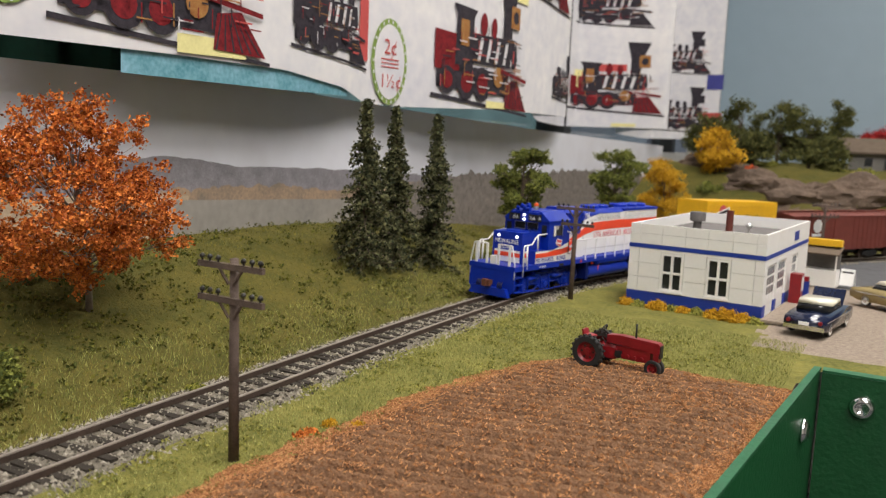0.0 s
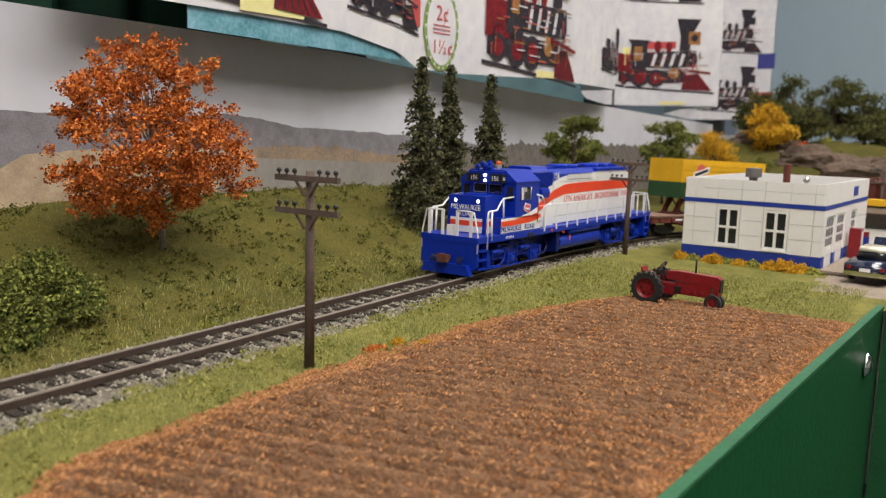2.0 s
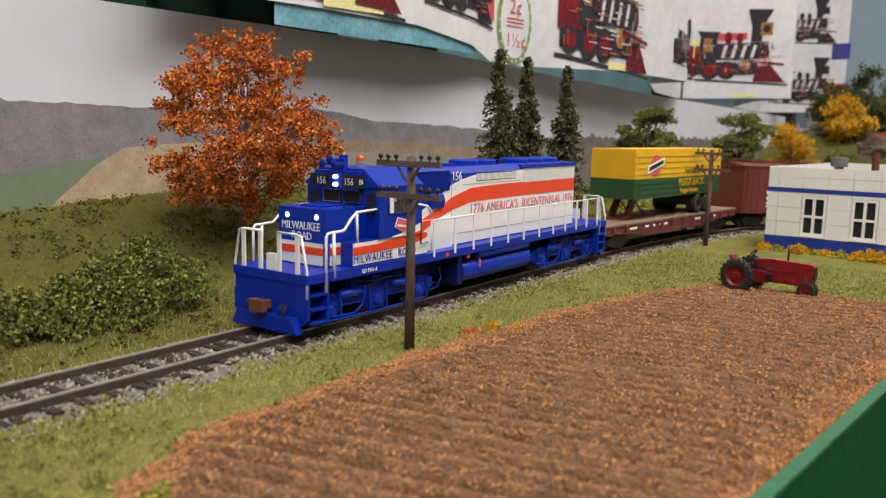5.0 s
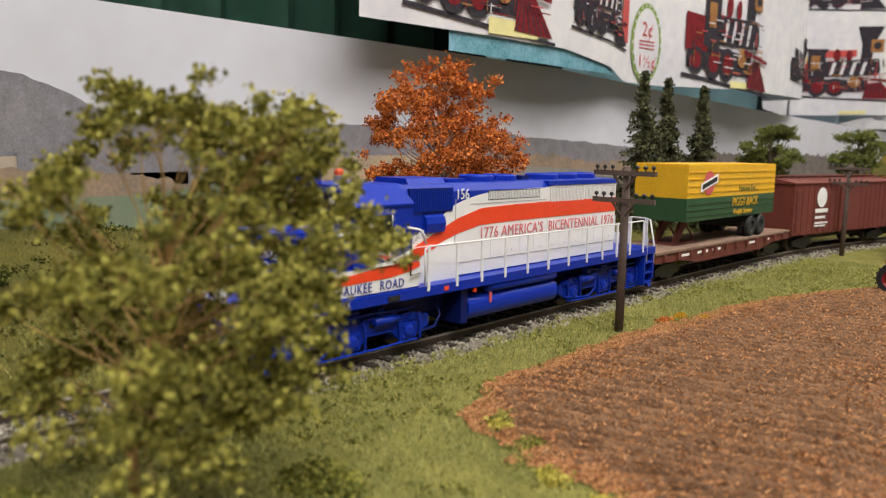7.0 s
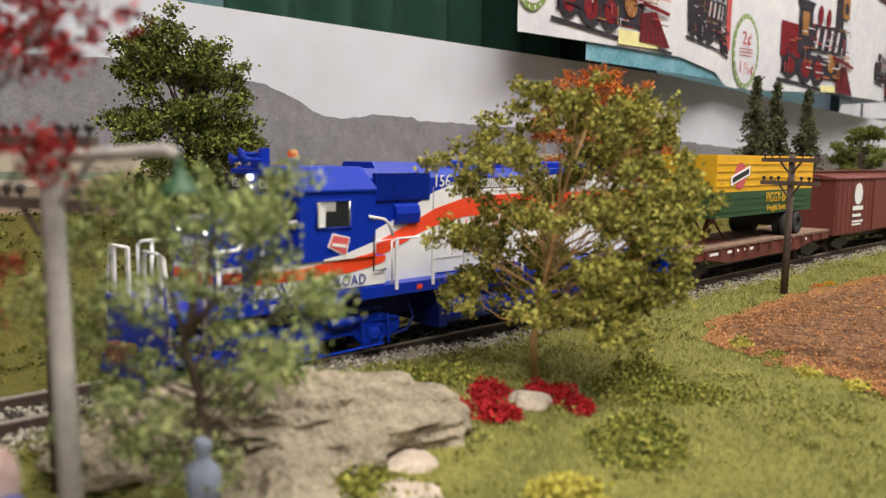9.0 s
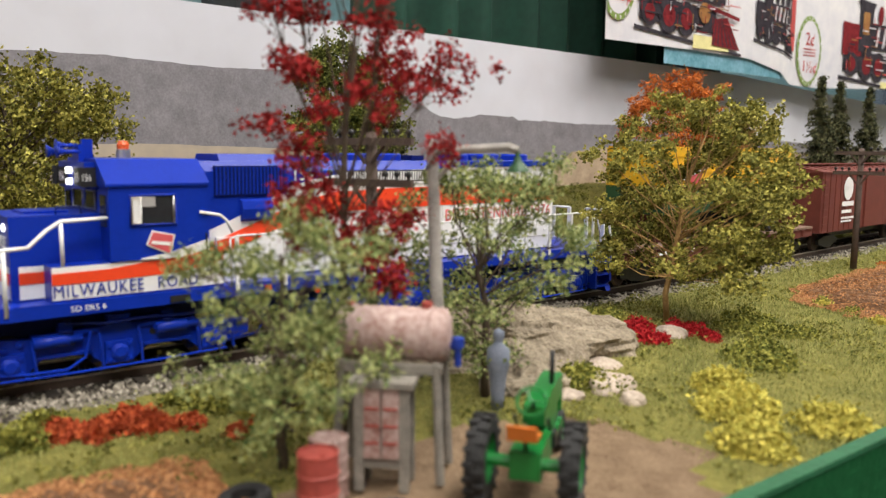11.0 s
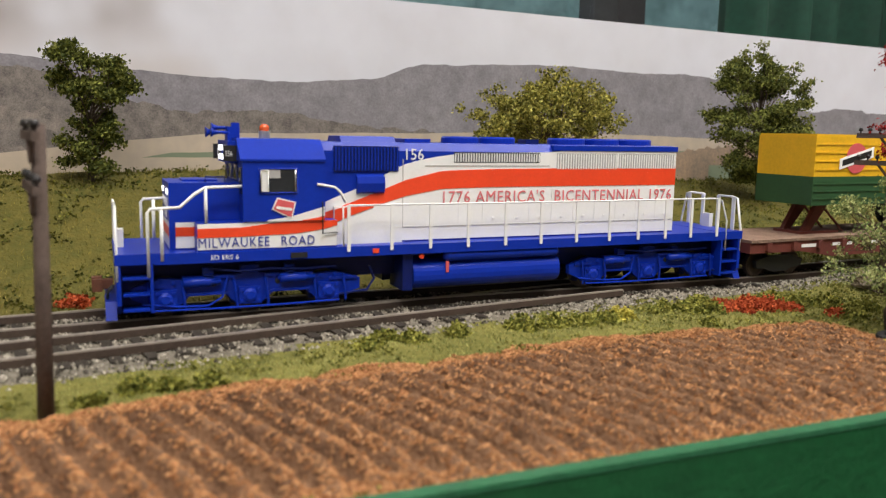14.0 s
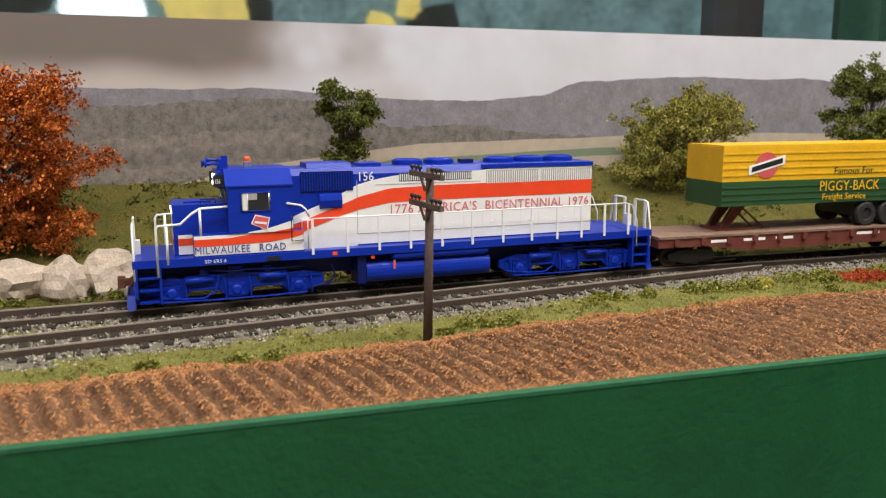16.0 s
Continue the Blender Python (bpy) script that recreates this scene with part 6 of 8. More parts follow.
def tree(name, label, x, y, top, profile, leaf, bark, centres=120, per=26, size=0.0011, spread=0.0034, seed=1, off=(0, 0), base=None, gap=0.25, trunk=0.0016, category="tree", clump=0.135):
    """profile: rows of (height above the ground, crown radius)."""
    rnd = random.Random(seed)
    zb = ground_z(x, y) - 0.001 if base is None else base
    root = thing(name, label, category, pose(x, y, zb))
    h0, h1 = profile[0][0], profile[-1][0]
    rmax = max(p[1] for p in profile)
    boughs = []
    want = max(14, centres // 6)
    tries = 0
    while len(boughs) < want and tries < 6000:
        tries += 1
        h = rnd.uniform(h0, h1)
        r = interp(h, profile)
        if rnd.random() > r / rmax + 0.1:
            continue
        a, d = rnd.uniform(0, 6.283), math.sqrt(rnd.uniform(0.05, 1)) * r * 0.97
        w = 1 + 0.3 * noise.noise(Vector((math.cos(a) * 1.7, math.sin(a) * 1.7, h * 60 + seed)))
        p = Vector((off[0] * h / h1 + d * math.cos(a) * w, off[1] * h / h1 + d * math.sin(a) * w, h))
        if any((p - q).length < rmax * 0.13 for q in boughs):
            continue
        boughs.append(p)
    bm = bmesh.new()
    mid = Vector((off[0] * 0.8, off[1] * 0.8, h0 + (h1 - h0) * 0.8))
    spine = [Vector((0, 0, -0.001))]
    for k in range(1, 7):
        t = k / 6
        spine.append(Vector((off[0] * 0.8 * t * t, off[1] * 0.8 * t * t, mid.z * t)) + Vector((rnd.gauss(0, 0.0008), rnd.gauss(0, 0.0008), 0)))
    tube(bm, spine, trunk, 7, trunk * 0.3)
    part("trunk", bm, bark, root, soft=True)
    pts = []
    for q in boughs:
        s = max(0.25, min(0.95, (q.z * 0.62) / mid.z))
        k = min(5, int(s * 6))
        a = spine[k].lerp(spine[k + 1], s * 6 - k)
        m = a.lerp(q, 0.55) + Vector((rnd.gauss(0, 0.0015), rnd.gauss(0, 0.0015), -0.0015))
        bm = bmesh.new()
        tube(bm, [a, m, q], trunk * 0.24, 5, trunk * 0.09)
        near = []
        for _ in range(max(7, centres // len(boughs))):
            p = q + Vector((rnd.gauss(0, 1), rnd.gauss(0, 1), rnd.gauss(0, 0.62))) * rmax * clump
            near.append(p)
        for p in near[::2]:
            tube(bm, [m.lerp(q, 0.6), p], trunk * 0.11, 4, trunk * 0.05)
        pts += near
        part("limb", bm, bark, root)
    v, f = leaf_cloud(pts, per, spread, size, rnd)
    raw("crown", v, f, [leaf], root)
    return root


def conifer(x, y, height, radius, seed):
    rnd = random.Random(seed)
    root = thing("spruce_tree", "narrow dark green model spruce on the grassy bank", "tree", pose(x, y, ground_z(x, y) - 0.001), "spruces on the bank")
    bm = bmesh.new()
    tube(bm, [(0, 0, 0), (0.0004, 0, height * 0.5), (0, 0, height * 0.98)], 0.0016, 7, 0.0003)
    part("trunk", bm, "trunk_dark", root)
    pts, n = [], 0
    z = height * 0.06
    bm = bmesh.new()
    while z < height:
        r = radius * (1 - z / height) ** 0.85 + 0.0012
        for k in range(6):
            a, q = rnd.uniform(0, 6.283), r * rnd.uniform(0.65, 1.15)
            tip = Vector((q * math.cos(a), q * math.sin(a), z - q * 0.32))
            tube(bm, [(0, 0, z), tip], 0.0004, 4, 0.00015)
            for s in np.arange(0.15, 1.01, 0.14 if r > 0.008 else 0.3):
                pts.append(Vector((0, 0, z)).lerp(tip, s))
        z += height * 0.026
    part("branch_whorl", bm, "trunk_dark", root)
    v, f = leaf_cloud(pts, 7, 0.0012, 0.00095, rnd, 0.5)
    raw("crown", v, f, ["leaf_conifer"], root)


def bush(name, label, x, y, r, leaf, seed, squash=0.7, size=0.0009, n=None, group="", category="bush", z=None):
    rnd = random.Random(seed)
    root = thing(name, label, category, pose(x, y, (ground_z(x, y) if z is None else z) - 0.0004), group)
    pts = []
    n = n or max(10, int(26 * (r / 0.006) ** 1.5))
    for _ in range(n):
        a, d = rnd.uniform(0, 6.283), math.sqrt(rnd.random()) * r
        top = r * squash * (1 - (d / r) ** 2 * 0.8) * (0.75 + 0.6 * rnd.random())
        pts.append(Vector((d * math.cos(a), d * math.sin(a), top * rnd.uniform(0.25, 1.0))))
    bm = bmesh.new()
    for p in pts[::4]:
        tube(bm, [(0, 0, 0), p], 0.0004, 4, 0.0001)
    part("stem", bm, "trunk_dark", root)
    v, f = leaf_cloud(pts, 40, r * 0.11 + 0.0004, size * 0.72, rnd)
    raw("foliage", v, f, [leaf], root)
    return root


tree("maple_tree", "orange autumn model maple with thin grey trunk on the bank", -0.295, 0.2330, 0.113, [(0.018, 0.016), (0.026, 0.034), (0.040, 0.042), (0.056, 0.041), (0.068, 0.034), (0.080, 0.024), (0.090, 0.012)], "leaf_orange", "trunk_grey", 470, 60, 0.00068, 0.0017, 11, off=(0.0, -0.012), gap=0.12, clump=0.115)
tree("maple_tree", "dense bright orange model maple beside pale boulders", -0.292, -0.556, 0.092, [(0.002, 0.02), (0.02, 0.034), (0.05, 0.036), (0.068, 0.032), (0.08, 0.02)], "leaf_orange", "trunk_dark", 474, 64, 0.00077, 0.00210, 12, gap=0.4)
for cx, cy, top, cr, cs in ((-0.290, 0.4285, 0.121, 0.0245, 1), (-0.286, 0.4560, 0.118, 0.0205, 2), (-0.277, 0.4940, 0.115, 0.0210, 3)):
    conifer(cx, cy, top - ground_z(cx, cy), cr, cs)
tree("oak_tree", "dark green rounded model tree behind the train", -0.300, 0.692, 0.1, [(0.022, 0.012), (0.034, 0.023), (0.050, 0.028), (0.066, 0.025), (0.080, 0.014)], "leaf_dark", "trunk_dark", 300, 50, 0.0009, 0.0017, 14, clump=0.12, trunk=0.0022)
tree("oak_tree", "dark green loose model tree behind the train", -0.285, 0.910, 0.1, [(0.025, 0.018), (0.045, 0.034), (0.062, 0.030), (0.076, 0.033), (0.090, 0.018)], "leaf_dark", "trunk_dark", 200, 50, 0.0010, 0.0021, 15, clump=0.12, trunk=0.0022)
tree("birch_tree", "yellow-green autumn model tree near the backdrop", -0.262, 1.040, 0.09, [(0.010, 0.022), (0.036, 0.036), (0.060, 0.032), (0.080, 0.016)], "leaf_yellow", "trunk_dark", 189, 50, 0.00104, 0.00309, 16)
tree("oak_tree", "tall dark olive model tree against the backdrop", -0.312, -0.020, 0.117, [(0.012, 0.012), (0.028, 0.022), (0.044, 0.031), (0.060, 0.029), (0.076, 0.022), (0.086, 0.012)], "leaf_dark", "trunk_dark", 460, 60, 0.00071, 0.0018, 17, off=(0, -0.008), clump=0.11)
tree("oak_tree", "broad green model tree against the backdrop", -0.325, -0.168, 0.081, [(0.006, 0.030), (0.018, 0.046), (0.034, 0.044), (0.046, 0.034), (0.055, 0.016)], "leaf_olive", "trunk_dark", 484, 63, 0.00071, 0.00186, 18)
tree("poplar_tree", "slim olive-green model tree against the backdrop", -0.340, -0.388, 0.094, [(0.006, 0.009), (0.020, 0.012), (0.036, 0.017), (0.050, 0.0165), (0.059, 0.010)], "leaf_dark", "trunk_dark", 223, 59, 0.00071, 0.00161, 19)
tree("apple_tree", "olive-green model tree with light brown trunk among red flowers", -0.1395, -0.0165, 0.081, [(0.018, 0.026), (0.030, 0.034), (0.044, 0.033), (0.056, 0.031), (0.067, 0.024), (0.076, 0.012)], "leaf_olive", "trunk", 520, 62, 0.00056, 0.00125, 20, off=(0.003, 0.016), gap=0.10, trunk=0.0011, clump=0.10)
tree("young_tree", "pale green wispy model tree with dark bark", -0.1185, -0.1728, 0.05, [(0.013, 0.014), (0.024, 0.022), (0.036, 0.022), (0.048, 0.011)], "leaf_fresh", "trunk_dark", 172, 50, 0.00040, 0.00135, 21, gap=0.08, trunk=0.0011)
tree("young_tree", "soft green wispy model tree beside the boulder", -0.123, -0.117, 0.06, [(0.012, 0.014), (0.024, 0.023), (0.040, 0.024), (0.054, 0.012)], "leaf_fresh", "trunk_dark", 204, 50, 0.00040, 0.00135, 22, gap=0.1, trunk=0.0011)
tree("japanese_maple", "thin dark red model maple with bare twigs", -0.122, -0.158, 0.11, [(0.030, 0.011), (0.048, 0.014), (0.066, 0.020), (0.082, 0.019), (0.092, 0.013), (0.110, 0.010)], "leaf_red", "trunk_dark", 210, 41, 0.00043, 0.00118, 23, off=(0.004, 0.002), gap=0.0, trunk=0.0010)

RED = (("red_flowers", "clump of bright red model flowers beside a pale stone", "flowers"))
for k, (x, y, r) in enumerate(((-0.1296, -0.0556, 0.0034), (-0.1350, -0.0385, 0.0040), (-0.1330, -0.0425, 0.0032), (-0.1245, -0.0505, 0.0034), (-0.1225, -0.0475, 0.0028), (-0.1262, -0.0250, 0.0042), (-0.1290, -0.0290, 0.0032), (-0.1170, -0.0280, 0.0030), (-0.1215, -0.0275, 0.0032))):
    bush(RED[0], RED[1], x, y, r, "leaf_flower", 40 + k, 0.9, 0.0006, 34, "red flowers by the stone", RED[2])
for k, (x, y, r) in enumerate(((-0.162, -0.200, 0.0042), (-0.158, -0.192, 0.0048), (-0.155, -0.184, 0.0046), (-0.163, -0.186, 0.004), (-0.152, -0.177, 0.0030), (-0.1395, -0.170, 0.003))):
    bush("rust_shrub", "low rust-red ground shrub between track and field", x, y, r, "leaf_rust", 60 + k, 0.8, 0.0007, 34, "rust shrubs by the field")
ROW = [(-0.166, -0.2220, 0.004), (-0.163, -0.213, 0.005), (-0.161, -0.206, 0.0045), (-0.172, -0.2), (-0.1655, -0.278, 0.0045), (-0.164, -0.268, 0.004), (-0.163, -0.258, 0.0045), (-0.162, -0.249, 0.0042), (-0.163, -0.2425, 0.004), (-0.1655, -0.301, 0.0035), (-0.165, -0.315, 0.0035), (-0.162, -0.330, 0.0035), (-0.146, -0.2205, 0.0025),
       (-0.148, -0.391, 0.0034), (-0.144, -0.375, 0.0035), (-0.1465, -0.384, 0.003), (-0.142, -0.401, 0.003), (-0.131, -0.463, 0.0036), (-0.134, -0.472, 0.0034), (-0.138, -0.5, 0.003), (-0.169, -0.322, 0.003), (-0.15, -0.16, 0.005), (-0.158, -0.166, 0.005), (-0.166, -0.172, 0.0045), (-0.142, -0.152, 0.005), (-0.134, -0.168, 0.004)]
for k, row in enumerate(ROW):
    x, y, r = (*row, 0.004)[:3]
    bush("ground_bush", "low olive-green ground foam bush beside the ballast", x, y, r, "leaf_pale" if k == 8 else "leaf_bush", 80 + k, 0.75, 0.0007, 30, "bushes along the field edge")
for k, (x, y, r) in enumerate(((-0.1176, -0.0094, 0.008), (-0.1078, 0.009, 0.006), (-0.0966, -0.039, 0.009), (-0.110, -0.0904, 0.006), (-0.1161, -0.0914, 0.006), (-0.1279, 0.0156, 0.008), (-0.113, -0.001, 0.007), (-0.101, -0.028, 0.007), (-0.150, -0.036, 0.007), (-0.157, -0.043, 0.006))):
    bush("ground_bush", "low mossy green foliage on the lawn", x, y, r, "leaf_bush", 120 + k, 0.4, 0.0007, 60, "foliage on the lawn")
for k, (x, y, r) in enumerate(((-0.0885, -0.0701, 0.007), (-0.0795, -0.081, 0.008), (-0.062, -0.072, 0.007), (-0.068, -0.096, 0.007), (-0.098, -0.1885, 0.004), (-0.1015, -0.1935, 0.003))):
    bush("yellow_tuft", "pale yellow feathery grass tuft", x, y, r, "leaf_pale", 140 + k, 0.75, 0.0008, 60, "yellow tufts")
for k, (x, y, r, m) in enumerate(((-0.1247, 0.0678, 0.003, "leaf_pale"), (-0.1117, 0.063, 0.003, "leaf_bush"), (-0.098, 0.0516, 0.003, "leaf_pale"), (-0.0837, 0.0475, 0.003, "leaf_pale"), (-0.0639, 0.0596, 0.004, "leaf_pale"), (-0.1256, 0.0694, 0.004, "leaf_bush"), (-0.1552, 0.2092, 0.0022, "leaf_orange"), (-0.1542, 0.2224, 0.0022, "leaf_yellow"), (-0.146, 0.2266, 0.002, "leaf_yellow"), (-0.1406, 0.1632, 0.002, "leaf_yellow"), (-0.1548, 0.2131, 0.002, "leaf_orange"))):
    bush("small_tuft", "tiny bright tuft in the grass by the field", x, y, r, m, 160 + k, 0.8, 0.0006, 18, "small tufts by the field")
for k, (x, y, r, m) in enumerate(((-0.262, 0.1407, 0.012, "leaf_bush"), (-0.275, 0.152, 0.011, "leaf_dark"), (-0.262, 0.130, 0.010, "leaf_bush"), (-0.250, 0.118, 0.008, "leaf_bush"), (-0.256, 0.104, 0.009, "leaf_bush"), (-0.268, 0.165, 0.012, "leaf_dark"), (-0.258, 0.158, 0.011, "leaf_bush"), (-0.285, 0.170, 0.010, "leaf_dark"), (-0.246, 0.138, 0.006, "leaf_bush"), (-0.224, 0.198, 0.003, "leaf_bush"), (-0.217, 0.221, 0.003, "leaf_bush"), (-0.27, -0.03, 0.009, "leaf_dark"), (-0.255, -0.048, 0.008, "leaf_bush"), (-0.262, -0.036, 0.009, "leaf_bush"), (-0.30, 0.008, 0.010, "leaf_dark"), (-0.26, 0.56, 0.014, "leaf_bush"), (-0.255, 0.60, 0.014, "leaf_bush"))):
    bush("bank_bush", "leafy green shrub at the foot of the bank", x, y, r * (1.3 if k < 9 else 1.0), "leaf_dark" if k < 9 else m, 180 + k, 0.95 if k < 9 else 0.75, 0.0009, None, "shrubs on the bank")
for k, (x, y, r, m) in enumerate(((-0.252, -0.44, 0.006, "leaf_rust"), (-0.25, -0.455, 0.005, "leaf_rust"), (-0.262, -0.432, 0.005, "leaf_flower"), (-0.245, -0.40, 0.005, "leaf_rust"), (-0.274, -0.472, 0.007, "leaf_orange"), (-0.268, -0.462, 0.005, "leaf_orange"), (-0.262, -0.517, 0.007, "leaf_bush"), (-0.258, -0.53, 0.006, "leaf_orange"), (-0.243, -0.552, 0.005, "leaf_bush"), (-0.244, -0.512, 0.005, "leaf_bush"), (-0.245, -0.533, 0.003, "leaf_orange"))):
    bush("bank_bush", "small autumn-coloured shrub behind the track", x, y, r, m, 210 + k, 0.7, 0.0008, None, "autumn shrubs behind the track")


# ---------------------------------------------------------------- coarse ground foam
def ground_foam(label, leaf, x0, x1, y0, y1, count, test, size, spread, seed):
    rnd = random.Random(seed)
    pts = []
    tries = 0
    while len(pts) < count and tries < 60000:
        tries += 1
        x, y = rnd.uniform(x0, x1), rnd.uniform(y0, y1)
        if test(x, y) and fuzz(x, y, 34, seed) + 0.6 * fuzz(x, y, 110, seed) > -0.05:
            pts.append(Vector((x, y, ground_z(x, y) + rnd.uniform(0.0, 0.0008))))
    v, f = leaf_cloud(pts, 12, spread, size, rnd)
    tagged(raw("ground_foam", v, f, [leaf]), label, "ground foam", kind="stuff")


ground_foam("coarse olive ground foam over the grassy bank", "leaf_moss", -0.376, -0.225, -0.7, 0.62, 3600, bank, 0.0007, 0.0013, 71)
ground_foam("fine yellow-green ground foam beside the track", "leaf_verge", -0.19, -0.04, -0.72, 0.44, 2600, verge, 0.00045, 0.0008, 72)


# ---------------------------------------------------------------- rocks
def boulder(name, label, x, y, z, r, squash, seed, material="stone", rough=0.22, sub=3, turn=0):
    bm = bmesh.new()
    lump(bm, (0, 0, 0), r, sub, rough, seed, squash)
    return solid(name, bm, material, label, "rock", pose(x, y, z, 0, 0, turn))


boulder("boulder", "large flat weathered grey-tan rock half sunk in the lawn", -0.147, -0.092, 0.004, 0.027, (0.78, 1.25, 0.46), 3, "rock", 0.26, 5, -25)
boulder("boulder", "lower ledge of weathered tan rock", -0.125, -0.100, 0.002, 0.011, (0.9, 1.3, 0.5), 8, "rock", 0.25, 4, 10)
for k, (x, y, z, r, q) in enumerate(((-0.1262, -0.0355, 0.003, 0.0050, (1.0, 1.1, 0.8)), (-0.1190, -0.0770, 0.002, 0.0058, (1.0, 1.2, 0.5)), (-0.1089, -0.0890, 0.002, 0.0064, (1.0, 1.2, 0.55)), (-0.0985, -0.0935, 0.002, 0.003, (1, 1, 0.7)), (-0.109, -0.103, 0.002, 0.0035, (1, 1, 0.6)), (-0.118, -0.0535, 0.002, 0.0028, (1, 1, 0.6)))):
    boulder("stone", "smooth pale cream stone lying on the lawn", x, y, z, r, q, 20 + k, "stone", 0.12)
for k, (x, y, z, r, q) in enumerate(((-0.252, -0.552, 0.006, 0.012, (0.8, 1.2, 0.9)), (-0.25, -0.531, 0.006, 0.011, (0.8, 0.9, 1.0)), (-0.252, -0.512, 0.007, 0.0115, (0.8, 1.0, 1.0)), (-0.257, -0.493, 0.007, 0.0115, (0.8, 1.1, 0.95)), (-0.262, -0.476, 0.007, 0.0095, (0.8, 1.0, 0.8)), (-0.254, -0.576, 0.006, 0.013, (0.8, 1.2, 0.9)), (-0.256, -0.60, 0.006, 0.012, (0.8, 1.2, 0.8)))):
    boulder("boulder", "pale angular boulder in the stone row behind the track", x, y, z, r, q, 30 + k, "stone", 0.3)
boulder("boulder", "pale rounded rock at the foot of the bank", -0.247, 0.081, 0.006, 0.0095, (0.8, 1.2, 0.75), 44, "stone", 0.2)


# ---------------------------------------------------------------- telegraph poles
def telegraph_pole(x, y, height, lean, yaw, far=False):
    root = thing("telegraph_pole", "dark brown wooden telegraph pole with two crossarms", "utility pole", pose(x, y, ground_z(x, y) - 0.001) @ pose(0, 0, 0, lean[0], lean[1], 0) @ pose(0, 0, 0, 0, 0, yaw), "telegraph poles along the line")
    bm = bmesh.new()
    lathe(bm, [(0.0001, 0), (0.00165, 0), (0.00150, height * 0.5), (0.00135, height), (0.0001, height + 0.0003)], 12)
    part("post", bm, "wood_pole", root, soft=True)
    for z in (height - 0.0022, height - 0.0122):
        bm = bmesh.new()
        box(bm, -0.0127, 0.0127, -0.0022, -0.0008, z - 0.0009, z + 0.0009)
        bevel(bm, 0.0002)
        arm = part("crossarm", bm, "wood_pole", root)
        for k in (-0.0115, -0.0083, -0.0050, 0.0050, 0.0083, 0.0115):
            bm = bmesh.new()
            lathe(bm, [(0.0001, z + 0.0009), (0.0003, z + 0.0009), (0.0003, z + 0.0016), (0.0008, z + 0.0017), (0.0008, z + 0.0024), (0.0005, z + 0.0029), (0.0001, z + 0.0030)], 10, "z", (k, -0.0015, 0))
            part("insulator", bm, "insulator", arm, soft=True)
        for s in (-1, 1):
            bm = bmesh.new()
            tube(bm, [(s * 0.0048, -0.0015, z - 0.0004), (s * 0.0010, -0.0013, z - 0.0052)], 0.0005, 5)
            part("brace", bm, "wood_pole", root)


telegraph_pole(-0.1595, 0.1825, 0.0625, (0, 0), 0)
telegraph_pole(-0.1733, 0.4942, 0.0615, (0, 0.5), 0)
telegraph_pole(-0.1370, -0.4092, 0.0600, (-1.2, 0), 5)
telegraph_pole(-0.154, -0.127, 0.0625, (0, 0), 20)
telegraph_pole(-0.060, 0.86, 0.0625, (0, 0), 20)


# ---------------------------------------------------------------- tractors
def wheel(parent, name, r, w, at, tyre, rim_mat, lugs, rim=0.62):
    t = new(name)
    t.empty_display_size = 0.003
    t.parent = parent
    t.location = at
    bm = bmesh.new()
    lathe(bm, [(r * rim, -w / 2), (r * 0.93, -w / 2), (r, -w * 0.3), (r, w * 0.3), (r * 0.93, w / 2), (r * rim, w / 2), (r * rim, -w / 2)], 28, "x")
    if lugs:
        for k in range(lugs):
            for s in (-1, 1):
                a = 2 * math.pi * (k + 0.5 * (s > 0)) / lugs
                v = box(bm, 0 if s > 0 else -w * 0.55, w * 0.55 if s > 0 else 0, -r * 0.055, r * 0.055, r * 0.95, r * 1.06)
                bmesh.ops.rotate(bm, verts=v, cent=(0, 0, 0), matrix=Matrix.Rotation(a, 3, "X"))
    part("tyre", bm, tyre, t, "black rubber tyre")
    bm = bmesh.new()
    lathe(bm, [(0.0001, -w * 0.12), (r * 0.2, -w * 0.2), (r * 0.24, -w * 0.05), (r * 0.5, -w * 0.05), (r * rim, -w * 0.4), (r * rim, w * 0.4), (r * 0.5, w * 0.05), (r * 0.24, w * 0.05), (r * 0.2, w * 0.3), (0.0001, w * 0.3)], 24, "x")
    rm = part("rim", bm, rim_mat, t, soft=False)
    # the rim is solid; black plugs paint the dark inside its holes
    for k in range(6):
        bm = bmesh.new()
        a = k * math.pi / 3
        lathe(bm, [(0.0001, -w * 0.1), (r * 0.07, -w * 0.1), (r * 0.07, w * 0.12), (0.0001, w * 0.12)], 8, "x", (0, r * 0.38 * math.cos(a), r * 0.38 * math.sin(a)))
        part("wheel_hole_disc", bm, "black", rm)
    return t


